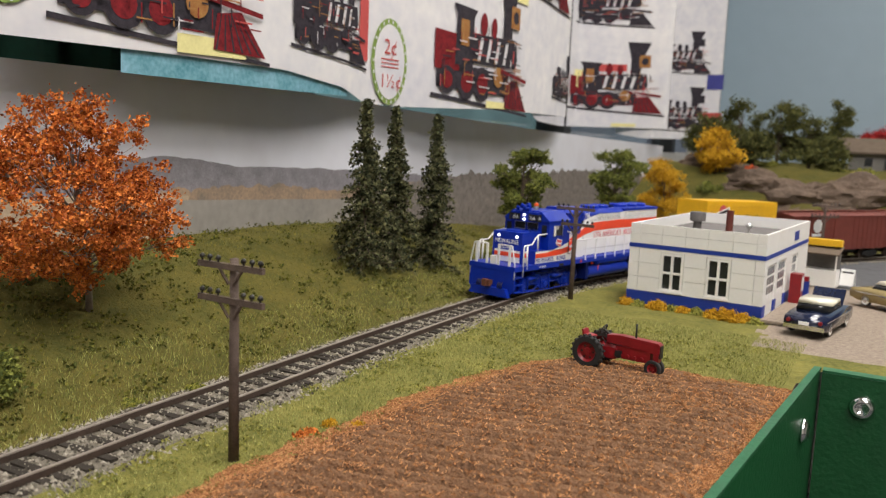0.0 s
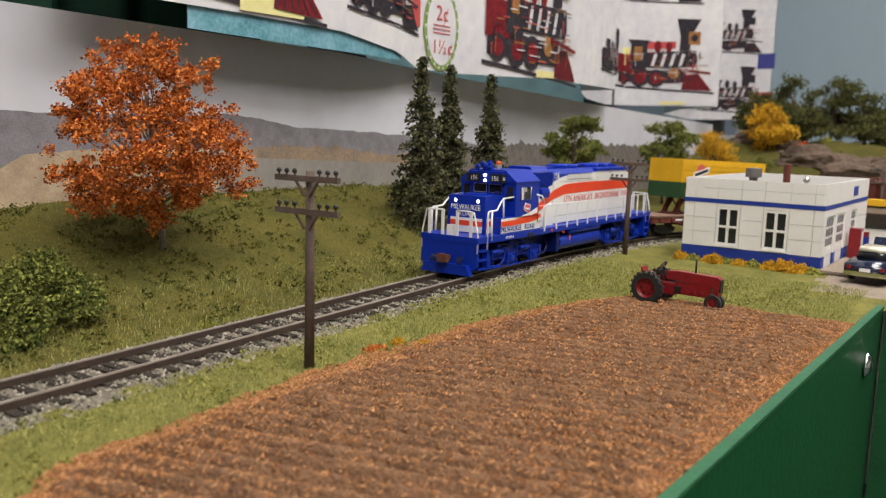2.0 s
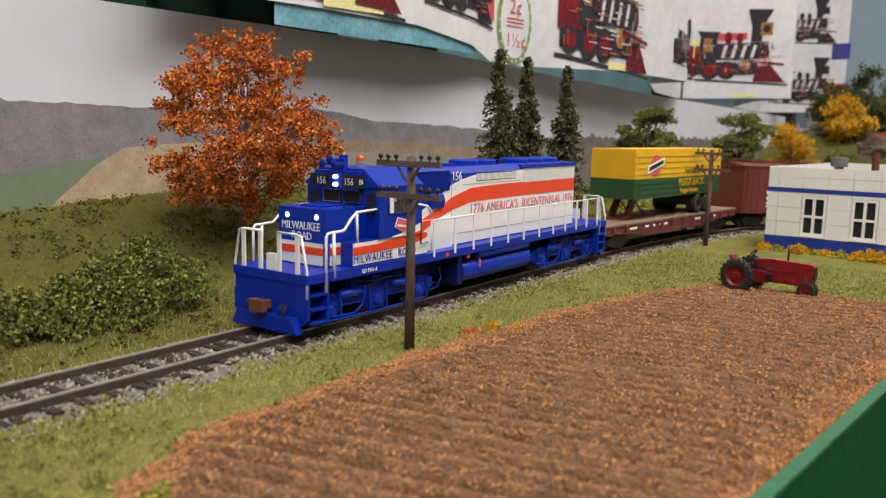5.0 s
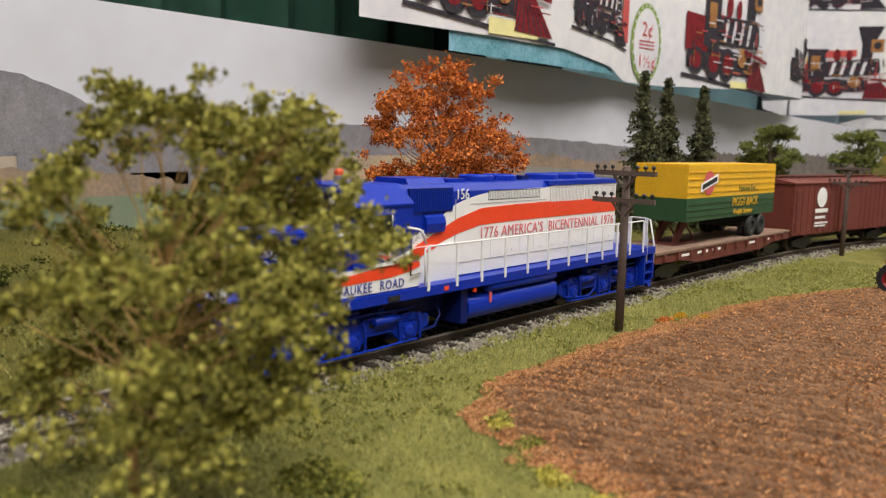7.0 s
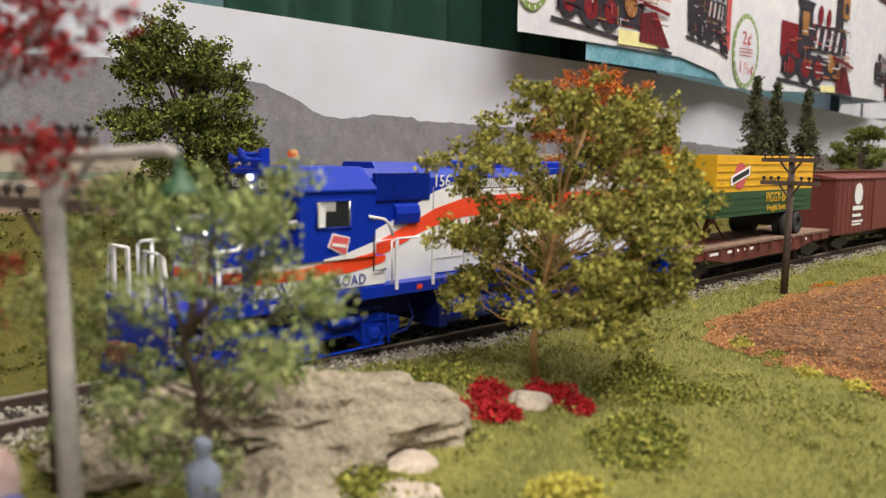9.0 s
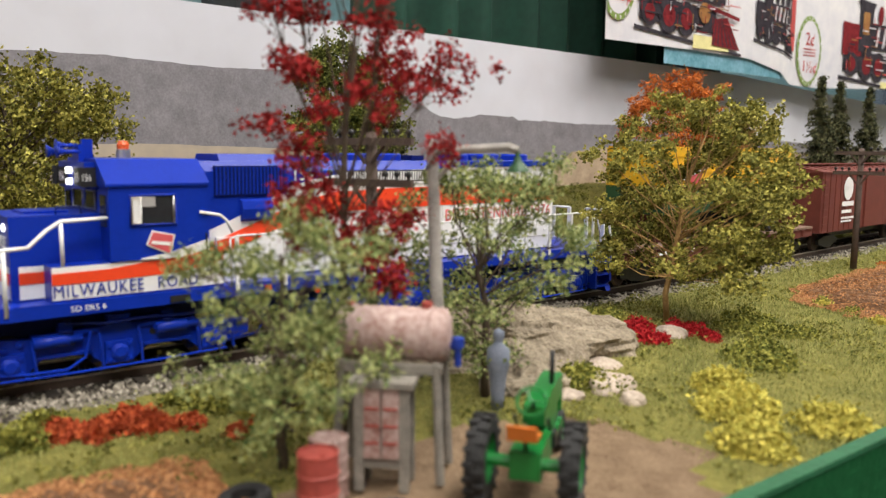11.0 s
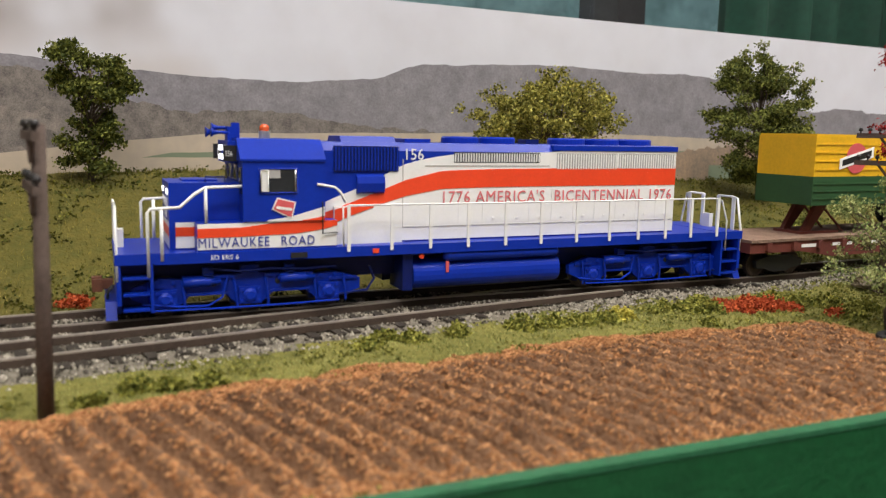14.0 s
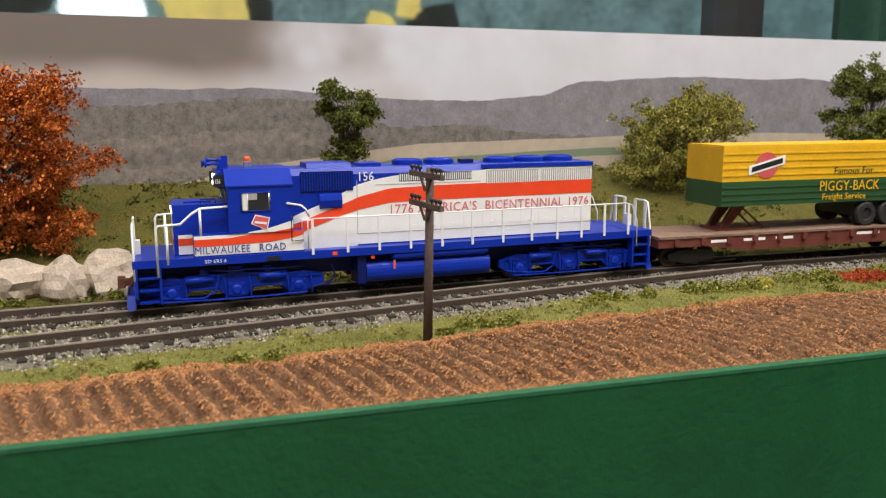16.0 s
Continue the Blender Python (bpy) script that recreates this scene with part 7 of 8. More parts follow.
def tractor(label, at, paint, seat, s=1.0):
    """Tricycle farm tractor; its nose points along +y."""
    T = thing("tractor", label, "tractor", at @ Matrix.Diagonal((1, 1, 1, 1)))
    def P(name, dims, m, lab="", bev=0.3):
        return b3(T, name, dims, m, lab, bev)
    bm = bmesh.new()
    prism(bm, [(a * mm, b * mm) for a, b in ((6, 11.6), (24, 10.6), (29.5, 9.6), (30, 10.5), (30, 14.0), (29, 14.8), (12, 15.4), (6, 14.8))], "x", -1.9 * mm, 1.9 * mm)
    bevel(bm, 0.6 * mm, 2)
    part("hood", bm, paint, T)
    P("grille", (-1.6, 1.6, 29.6, 30.3, 8.4, 13.6), "black", "dark radiator grille", bev=0.3)
    P("radiator", (-2.0, 2.0, 27.4, 29.6, 6.4, 10.4), paint, bev=0.3)
    P("air_cleaner", (-2.9, -1.9, 20, 22.4, 8.6, 12.2), "black", bev=0.4)
    P("belt_pulley", (1.8, 3.2, 10.6, 13.4, 6.0, 8.8), "black", bev=0.5)
    P("engine", (-1.6, 1.6, 10, 26, 5.4, 10.8), paint, bev=0.5)
    P("gearbox", (-2.6, 2.6, -2, 11, 4.8, 9.6), paint, bev=0.6)
    for k in range(4):
        bm = bmesh.new()
        lathe(bm, [(0.0001, 2.0 * mm), (0.0008, 2.0 * mm), (0.0008, 2.9 * mm), (0.0001, 2.9 * mm)], 10, "x", (0, (13 + k * 3.2) * mm, 7.0 * mm))
        part("engine_detail", bm, paint, T)
    bm = bmesh.new()
    tube(bm, [(-8.2 * mm, 0, 7.1 * mm), (8.2 * mm, 0, 7.1 * mm)], 1.1 * mm, 12)
    part("axle", bm, paint, T)
    bm = bmesh.new()
    tube(bm, [(1.2 * mm, 19 * mm, 15.4 * mm), (1.2 * mm, 19 * mm, 21.5 * mm)], 0.45 * mm, 8)
    part("exhaust_pipe", bm, "black", T, soft=True)
    bm = bmesh.new()
    tube(bm, [(0, 9 * mm, 13 * mm), (0, 3.4 * mm, 16.4 * mm)], 0.4 * mm, 6)
    part("steering_column", bm, "black", T)
    bm = bmesh.new()
    ring = []
    for k in range(17):
        a = 2 * math.pi * k / 16
        ring.append((2.5 * mm * math.cos(a), 3.3 * mm + 1.2 * mm * math.sin(a), 16.5 * mm + 2.1 * mm * math.sin(a)))
    tube(bm, ring, 0.28 * mm, 6)
    for k in range(3):
        a = 2 * math.pi * k / 3
        tube(bm, [(0, 3.3 * mm, 16.5 * mm), (2.5 * mm * math.cos(a), 3.3 * mm + 1.2 * mm * math.sin(a), 16.5 * mm + 2.1 * mm * math.sin(a))], 0.22 * mm, 5)
    part("steering_wheel", bm, paint if seat == "seat_orange" else "black", T)
    bm = bmesh.new()
    prism(bm, [(a * mm, b * mm) for a, b in ((-5.5, 12.6), (-6.2, 15.2), (-5.4, 15.2), (-4.6, 13.2), (-1.0, 12.9), (-0.6, 12.2))], "x", -2.4 * mm, 2.4 * mm)
    bevel(bm, 0.3 * mm)
    part("seat", bm, seat, T)
    bm = bmesh.new()
    tube(bm, [(0, -3 * mm, 12.8 * mm), (0, -1 * mm, 9.0 * mm)], 0.5 * mm, 6)
    part("seat_post", bm, paint, T)
    bm = bmesh.new()
    tube(bm, [(0, 27.5 * mm, 9 * mm), (0, 27.5 * mm, 4.0 * mm)], 0.8 * mm, 8)
    part("steering_post", bm, paint, T)
    for s2 in (-1, 1):
        wheel(T, "rear_wheel", 7.1 * mm, 3.1 * mm, (s2 * 7.6 * mm, 0, 7.2 * mm), "tyre", paint, 18)
        wheel(T, "front_wheel", 3.7 * mm, 1.8 * mm, (s2 * 1.7 * mm, 27.5 * mm, 3.75 * mm), "tyre", paint, 0)
    bm = bmesh.new()
    tube(bm, [(2.8 * mm, 6 * mm, 11 * mm), (2.8 * mm, 4 * mm, 13.5 * mm)], 0.3 * mm, 5)
    tube(bm, [(-2.8 * mm, 6 * mm, 11 * mm), (-2.8 * mm, 3 * mm, 14 * mm)], 0.3 * mm, 5)
    part("lever", bm, "black", T)
    return T


tractor("dark red vintage model farm tractor parked at the field edge", pose(-0.1050, 0.3480, 0.0022, 0, 0, -97), "red_paint", "red_paint")
tractor("green vintage model farm tractor with orange seat on bare dirt", pose(-0.0790, -0.1505, 0.0006, 0, 0, 33), "tractor_green", "seat_orange")


# ---------------------------------------------------------------- farm yard
def build_yard():
    # fuel tank on its stand
    c, turn = Vector((-0.1045, -0.1585, 0.0)), 40
    T = thing("fuel_tank", "rusty white cylindrical fuel tank on a wooden stand", "fuel tank", pose(c.x, c.y, 0.0006, 0, 0, turn))
    bm = bmesh.new()
    lathe(bm, [(0.0001, -10.4 * mm), (0.0027, -10.3 * mm), (0.0045, -9.7 * mm), (0.0048, -9.0 * mm), (0.0048, 9.0 * mm), (0.0045, 9.7 * mm), (0.0027, 10.3 * mm), (0.0001, 10.4 * mm)], 28, "x", (0, 0, 25.6 * mm))
    part("drum", bm, "weathered", T, "flaking white and rust painted drum", soft=True)
    for x in (-7, 7):
        bm = bmesh.new()
        lathe(bm, [(0.00483, (x - 0.4) * mm), (0.0050, (x - 0.4) * mm), (0.0050, (x + 0.4) * mm), (0.00483, (x + 0.4) * mm)], 28, "x", (0, 0, 25.6 * mm))
        part("strap", bm, "weathered", T)
        for y in (-4.6, 4.6):
            bm = bmesh.new()
            tube(bm, [(x * mm * 1.35, y * mm * 1.1, 0), (x * mm * 1.2, y * mm, 21.5 * mm)], 0.8 * mm, 8)
            part("leg", bm, "grey_wood", T)
    for y in (-4.6, 4.6):
        b3(T, "rail", (-9.5, 9.5, y - 0.7, y + 0.7, 19.6, 21.2), "grey_wood", bev=0.2)
    bm = bmesh.new()
    lathe(bm, [(0.0001, 30 * mm), (0.0010, 30 * mm), (0.0010, 31.4 * mm), (0.0001, 31.4 * mm)], 12, "z", (6 * mm, 0, 0))
    lathe(bm, [(0.0001, 30 * mm), (0.0008, 30 * mm), (0.0008, 31.0 * mm), (0.0001, 31.0 * mm)], 12, "z", (-8 * mm, 0, 0))
    part("filler_cap", bm, "barrel_red", T)
    bm = bmesh.new()
    tube(bm, [(10.2 * mm, 0, 24 * mm), (11.6 * mm, 0, 23 * mm), (11.6 * mm, 0, 20 * mm)], 0.6 * mm, 8)
    lathe(bm, [(0.0001, 23.4 * mm), (0.0011, 23.4 * mm), (0.0011, 25.2 * mm), (0.0001, 25.2 * mm)], 10, "z", (11.6 * mm, 0, 0))
    part("tap", bm, "blue_trim", T, "dark blue outlet tap")
    # old cabinet under the tank
    K = thing("tool_cabinet", "weathered wooden tool cabinet with peeling red and white doors", "cabinet", pose(-0.1005, -0.1635, 0.0006, 0, 0, 42))
    b3(K, "carcass", (-4.0, 4.0, -3.0, 3.0, 4.0, 18.2), "grey_wood", bev=0.3)
    b3(K, "top", (-5.6, 5.6, -4.2, 4.2, 18.3, 19.4), "grey_wood", bev=0.3)
    for x in (-3.9, 3.9):
        for y in (-2.8, 2.8):
            b3(K, "leg", (x - 0.8, x + 0.8, y - 0.8, y + 0.8, 0, 18.2), "grey_wood", bev=0.2)
    for x0, x1 in ((-3.0, -0.2), (0.2, 3.0)):
        b3(K, "door", (x0, x1, -3.7, -3.0, 6.0, 18.8), "weathered", "peeling red and white door", 0.2)
        for z in (8.5, 11.5, 14.5):
            b3(K, "board_seam", (x0 + 0.2, x1 - 0.2, -3.85, -3.65, z, z + 0.4), "barrel_red", bev=0.05)
    # drums
    for x, y, m, lab in ((-0.0985, -0.1785, "barrel_red", "faded red steel oil drum with two ribs"), (-0.1030, -0.1735, "weathered", "flaking pale steel oil drum")):
        D = thing("oil_drum", lab, "drum", pose(x, y, 0.0006), "oil drums")
        bm = bmesh.new()
        prof = [(0.0001, 0.0002), (0.0031, 0.0), (0.0034, 0.0002), (0.0033, 0.0006), (0.0033, 0.0034), (0.0035, 0.0036), (0.0033, 0.0038), (0.0033, 0.0066), (0.0035, 0.0068), (0.0033, 0.0070), (0.0033, 0.0098), (0.0034, 0.0102), (0.0031, 0.0103), (0.0030, 0.0099), (0.0001, 0.0099)]
        lathe(bm, prof, 28)
        part("shell", bm, m, D)
        bm = bmesh.new()
        lathe(bm, [(0.0001, 0.0098), (0.0006, 0.0098), (0.0006, 0.0103), (0.0001, 0.0103)], 10, "z", (0.0016, 0, 0))
        part("bung", bm, m, D)
    # tyres and cans
    for x, y, z, rx, ry in ((-0.0855, -0.1735, 0.0024, 14, 8), (-0.0800, -0.1870, 0.0016, 0, 4), (-0.108, -0.1865, 0.0018, 6, 0)):
        bm = bmesh.new()
        lathe(bm, [(0.0022, -0.0009), (0.0034, -0.0013), (0.0041, -0.0009), (0.0042, 0), (0.0041, 0.0009), (0.0034, 0.0013), (0.0022, 0.0009), (0.0022, -0.0009)], 52, "z")
        for v in bm.verts:
            if math.hypot(v.co.x, v.co.y) > 0.0040 and round(math.atan2(v.co.y, v.co.x) / (2 * math.pi) * 52) % 2:
                v.co.x, v.co.y = v.co.x * 1.07, v.co.y * 1.07
        solid("old_tyre", bm, "tyre", "worn black tyre lying on the ground", "tyre", pose(x, y, z, rx, ry, 0), "old tyres")
    for x, y, tilt in ((-0.0800, -0.1745, 0), (-0.0862, -0.1875, 80)):
        bm = bmesh.new()
        lathe(bm, [(0.0001, 0), (0.0014, 0), (0.0015, 0.0003), (0.0015, 0.0034), (0.0010, 0.0040), (0.0004, 0.0042), (0.0001, 0.0042)], 16)
        tube(bm, [(0.0006, 0, 0.004), (0.0006, 0, 0.005), (-0.0006, 0, 0.005), (-0.0006, 0, 0.004)], 0.00018, 5)
        solid("gas_can", bm, "red_paint", "small red fuel can", "can", pose(x, y, 0.0007 + (0.0012 if tilt else 0), tilt, 0, 20), "fuel cans")
    for k, (x, y, dx, dy) in enumerate(((-0.090, -0.1755, 0.011, 0.003), (-0.0885, -0.1775, 0.009, -0.004), (-0.091, -0.173, 0.008, 0.006))):
        bm = bmesh.new()
        tube(bm, [(x, y, 0.0012), (x + dx, y + dy, 0.0028)], 0.0006, 6)
        solid("scrap_board", bm, "grey_wood", "loose weathered plank among the scrap", "plank")
    # yard lamp on its post
    P = thing("yard_lamp", "weathered grey wooden post with a gooseneck lamp arm", "lamp post", pose(-0.1135, -0.1390, 0.0, 0, -3.5, 0))
    bm = bmesh.new()
    lathe(bm, [(0.0001, 0), (0.0016, 0), (0.0014, 0.03), (0.0012, 0.0585), (0.0009, 0.0605), (0.0001, 0.061)], 10)
    part("post", bm, "lamp_wood", P, soft=True)
    d = Vector((0.66, 0.40, 0)).normalized()
    bm = bmesh.new()
    tube(bm, [d * -0.001 + Vector((0, 0, 0.0585)), d * 0.016 + Vector((0, 0, 0.0588)), d * 0.0175 + Vector((0, 0, 0.0580))], 0.0008, 8)
    part("arm", bm, "lamp_wood", P)
    bm = bmesh.new()
    tube(bm, [Vector((0, 0, 0.052)), d * 0.006 + Vector((0, 0, 0.0582))], 0.0005, 6)
    part("brace", bm, "lamp_wood", P)
    bm = bmesh.new()
    lathe(bm, [(0.0004, 0.0578), (0.0006, 0.0566), (0.0010, 0.0556), (0.0022, 0.0542), (0.0024, 0.0538), (0.0001, 0.0546)], 16, "z", d * 0.0175)
    part("shade", bm, "trailer_green", P, "dark green bell shade")
    # painted model figure, one plain shape
    bm = bmesh.new()
    lathe(bm, [(0.0001, 0.0), (0.0016, 0.0), (0.0018, 0.004), (0.0022, 0.009), (0.0030, 0.012), (0.0029, 0.0155), (0.0012, 0.0170), (0.0011, 0.0176), (0.0015, 0.0188), (0.0014, 0.0200), (0.0001, 0.0207)], 14)
    bmesh.ops.scale(bm, vec=(1, 0.7, 1), verts=bm.verts[:])
    solid("figurine", bm, "figure", "small painted figurine standing beside the rock", "figurine", pose(-0.1150, -0.1210, 0.0012, 0, 0, 30) @ Matrix.Scale(0.9, 4), soft=True)


build_yard()


# ---------------------------------------------------------------- filling station
def build_station():
    B = thing("filling_station", "white panelled filling station with blue stripes and flat roof", "building", pose(-0.0595, 0.5035, 0.0008, 0, 0, -3.6))
    W, D, H = 82, 136, 50.5      # own space: x from -W to 0 along the front, y back
    wall = "white_wall"
    wins = ((-61.5, -47.0), (-33.5, -19.0))
    b3(B, "core", (-W + 1.6, -1.6, 1.6, D - 1.6, 0.2, 42.0), "joint_grey", "pale panel backing", 0)
    b3(B, "roof", (-W + 2.0, -2.0, 2.0, D - 2.0, 42.1, 43.0), "roof_grey", "dark flat roof", 0)
    # enamel panels, front
    def panel(x0, x1, z0, z1, m=wall):
        return b3(B, "panel", (x0 + 0.12, x1 - 0.12, 0, 1.5, z0 + 0.12, z1 - 0.12), m, bev=0.15, seg=1)
    cols = [-W, -75.5, -61.5, -47.0, -33.5, -19.0, -5.5, 0]
    rows = [8.2, 17.2, 26.2, 35.4]
    for a, b in zip(cols, cols[1:]):
        for c, d in zip(rows, rows[1:]):
            if (a, b) in wins and c < 34 and d > 9:
                continue
            panel(a, b, c, d)
        panel(a, b, 38.0, 44.5)
        panel(a, b, 44.5, H)
    for a, b in wins:
        panel(a, b, 33.4, 35.4)
        panel(a, b, 8.2, 9.8)
        w = new("window")
        w.empty_display_size = 0.003
        w.parent = B
        b3(w, "pane", (a + 0.8, b - 0.8, 1.0, 1.3, 9.9, 33.3), "glass_dark", "dark window glass", 0)
        for x in (a + 0.2, (a + b) / 2 - 0.75, b - 1.7):
            b3(w, "frame", (x, x + 1.5, -0.3, 1.2, 9.9, 33.3), wall, bev=0.15)
        for z in (9.9, 20.6, 31.9):
            b3(w, "glazing_bar", (a + 1.7, b - 1.7, -0.2, 1.15, z, z + 1.4), wall, bev=0.1)
        b3(w, "sill", (a - 0.6, b + 0.6, -1.0, 0.0, 8.9, 9.9), wall, bev=0.2)
    b3(B, "blue_base", (-W - 0.1, 0.1, -0.25, 1.5, 0, 8.1), "blue_trim", "dark blue base band", 0.1)
    b3(B, "blue_stripe", (-W - 0.15, 0.15, -0.2, 1.5, 35.5, 37.9), "blue_trim", "dark blue stripe", 0.1)
    # side with garage doors
    doors = ((8, 32), (38, 62), (82, 100))
    ycols = [1.5, 8, 32, 38, 62, 72, 82, 100, 118, D]
    for a, b in zip(ycols, ycols[1:]):
        if (a, b) in doors:
            b3(B, "panel", (-1.5, 0, a + 0.1, b - 0.1, 31.2, 35.4), wall, bev=0.15, seg=1)
        else:
            for c, d in ((8.2, 17.2), (17.2, 26.2), (26.2, 35.4)):
                b3(B, "panel", (-1.5, 0, a + 0.1, b - 0.1, c + 0.1, d - 0.1), wall, bev=0.15, seg=1)
            b3(B, "blue_base", (-1.5, 0.25, a, b, 0, 8.1), "blue_trim", bev=0.1)
        b3(B, "panel", (-1.5, 0, a + 0.1, b - 0.1, 38.0, H - 0.1), wall, bev=0.15, seg=1)
    b3(B, "blue_stripe", (-1.5, 0.2, 1.6, D, 35.5, 37.9), "blue_trim", bev=0.1)
    for a, b in doors:
        g = new("garage_door")
        g.empty_display_size = 0.003
        g.parent = B
        b3(g, "leaf", (-1.4, -0.8, a + 0.2, b - 0.2, 0.2, 31.1), wall, bev=0.1)
        for c in range(3):
            for r in range(4):
                y0 = a + 2 + c * (b - a - 3) / 3
                b3(g, "pane", (-0.85, -0.55, y0, y0 + (b - a - 3) / 3 - 1.4, 8.0 + r * 5.8, 12.2 + r * 5.8), "pane_grey" if r else wall, bev=0.05)
    for dims in ((-W, -1.5, D - 1.5, D, 0, H - 0.1), (-W, -W + 1.5, 1.6, D - 1.6, 0, H - 0.1)):
        b3(B, "wall", dims, wall, bev=0.15)
    # sign, roof vents
    b3(B, "sign_bar", (0.0, 0.3, 82, 96, 40.5, 46.5), "blue_trim", "small dark letters on the parapet", 0.1)
    bm = bmesh.new()
    lathe(bm, [(0.0001, 43 * mm), (0.0022, 43 * mm), (0.0022, 60 * mm), (0.0001, 60 * mm)], 14, "z", (-32 * mm, 40 * mm, 0))
    part("chimney", bm, "flatcar_red", B, "brown pipe chimney", soft=False)
    bm = bmesh.new()
    lathe(bm, [(0.0001, 43 * mm), (0.0028, 43 * mm), (0.0028, 50 * mm), (0.0052, 50 * mm), (0.0052, 56 * mm), (0.0001, 56.5 * mm)], 16, "z", (-58 * mm, 60 * mm, 0))
    part("roof_vent", bm, "roof_grey", B, "dark mushroom roof vent")
    bm = bmesh.new()
    lathe(bm, [(0.0001, 43 * mm), (0.0007, 43 * mm), (0.0007, 49 * mm), (0.0020, 49.6 * mm), (0.0021, 50.8 * mm), (0.0012, 52.2 * mm), (0.0001, 52.6 * mm)], 14, "z", (-22 * mm, 48 * mm, 0))
    part("roof_vent", bm, "silver", B, soft=True)
    slab = b3(B, "kerb_slab", (0.3, 16, -3, D, 0.0, 1.6), "lot", "pale concrete apron", 0.2)
    for k, (x, y) in enumerate(((-80, -4.5), (-62, -5), (-58, -6), (-44, -5), (-20, -6), (-14, -7), (-26, -6), (-8, -5))):
        m = B.matrix_world @ Vector((x * mm, y * mm, 0))
        bush("yellow_flowers", "yellow flowering shrub against the blue wall base", m.x, m.y, 0.0055 if k in (2, 4, 5) else 0.0042, "leaf_yellow", 240 + k, 1.0, 0.0008, 40, "yellow flowers by the wall", "flowers")
    for k, (x, y) in enumerate(((-72, -4.5), (-50, -4.5), (-36, -4.5), (-2, -5))):
        m = B.matrix_world @ Vector((x * mm, y * mm, 0))
        bush("green_shrub", "small green shrub against the blue wall base", m.x, m.y, 0.0042, "leaf_bush", 260 + k, 0.8, 0.0008, 30, "shrubs by the wall")
    V = thing("vending_machine", "red vending machine beside the garage doors", "vending machine", B.matrix_world @ pose(0.0055, 0.072, 0.0016))
    b3(V, "case", (-3.5, 3.5, -4, 4, 0, 19), "red_paint", bev=0.8)
    b3(V, "front", (3.5, 3.9, -2.6, 2.6, 8, 17), "loco_white", bev=0.2)
    U = thing("fuel_pump", "small dark red and blue fuel pump", "fuel pump", B.matrix_world @ pose(0.0095, 0.083, 0.0016))
    b3(U, "case", (-1.8, 1.8, -1.8, 1.8, 0, 13), "blue_trim", bev=0.4)
    b3(U, "top", (-1.6, 1.6, -1.6, 1.6, 13.05, 16), "red_paint", bev=0.4)


build_station()


def build_stall():
    S2 = thing("market_stall", "small white roadside stand with brown awning and yellow roof edge", "stand", pose(-0.0455, 0.70, -0.003, 0, 0, -6))
    b3(S2, "counter", (-12, 12, -6, 8, 0, 13), "white_wall", bev=0.3)
    b3(S2, "back", (-12, 12, 6, 8, 13.05, 30), "roof_grey", bev=0.2)
    for x in (-11.4, 10.4):
        b3(S2, "post", (x, x + 1, -6, -5, 13.05, 27), "white_wall", bev=0.1)
    bm = bmesh.new()
    prism(bm, [(a * mm, b * mm) for a, b in ((-12, 25.5), (-12, 26.5), (9, 31), (9, 30))], "x", -13.5 * mm, 13.5 * mm)
    part("awning", bm, "roof_brown", S2)
    b3(S2, "roof_edge", (-12.5, 12.5, 1, 9, 31.1, 36), "trailer_yellow", bev=0.2)
    G = thing("sandwich_sign", "white folding price sign with the number 23", "sign", pose(-0.0268, 0.708, -0.0018, 0, 0, -12))
    for s in (-1, 1):
        bm = bmesh.new()
        prism(bm, [(a * mm, b * mm) for a, b in ((s * 4, 0), (s * 4.4, 0), (s * 0.5, 12.5), (s * 0.1, 12.5))], "x", -5 * mm, 5 * mm)
        part("board", bm, "paper", G)
    text("digits", "23", 7.5 * mm, "black", G, pose(-4.4 * mm, -3.5 * mm, 2.2 * mm, 72, 0, 0))
    b3(G, "bar", (-4, 4, -1.7, -1.2, 9.6, 10.8), "black", bev=0)


build_stall()


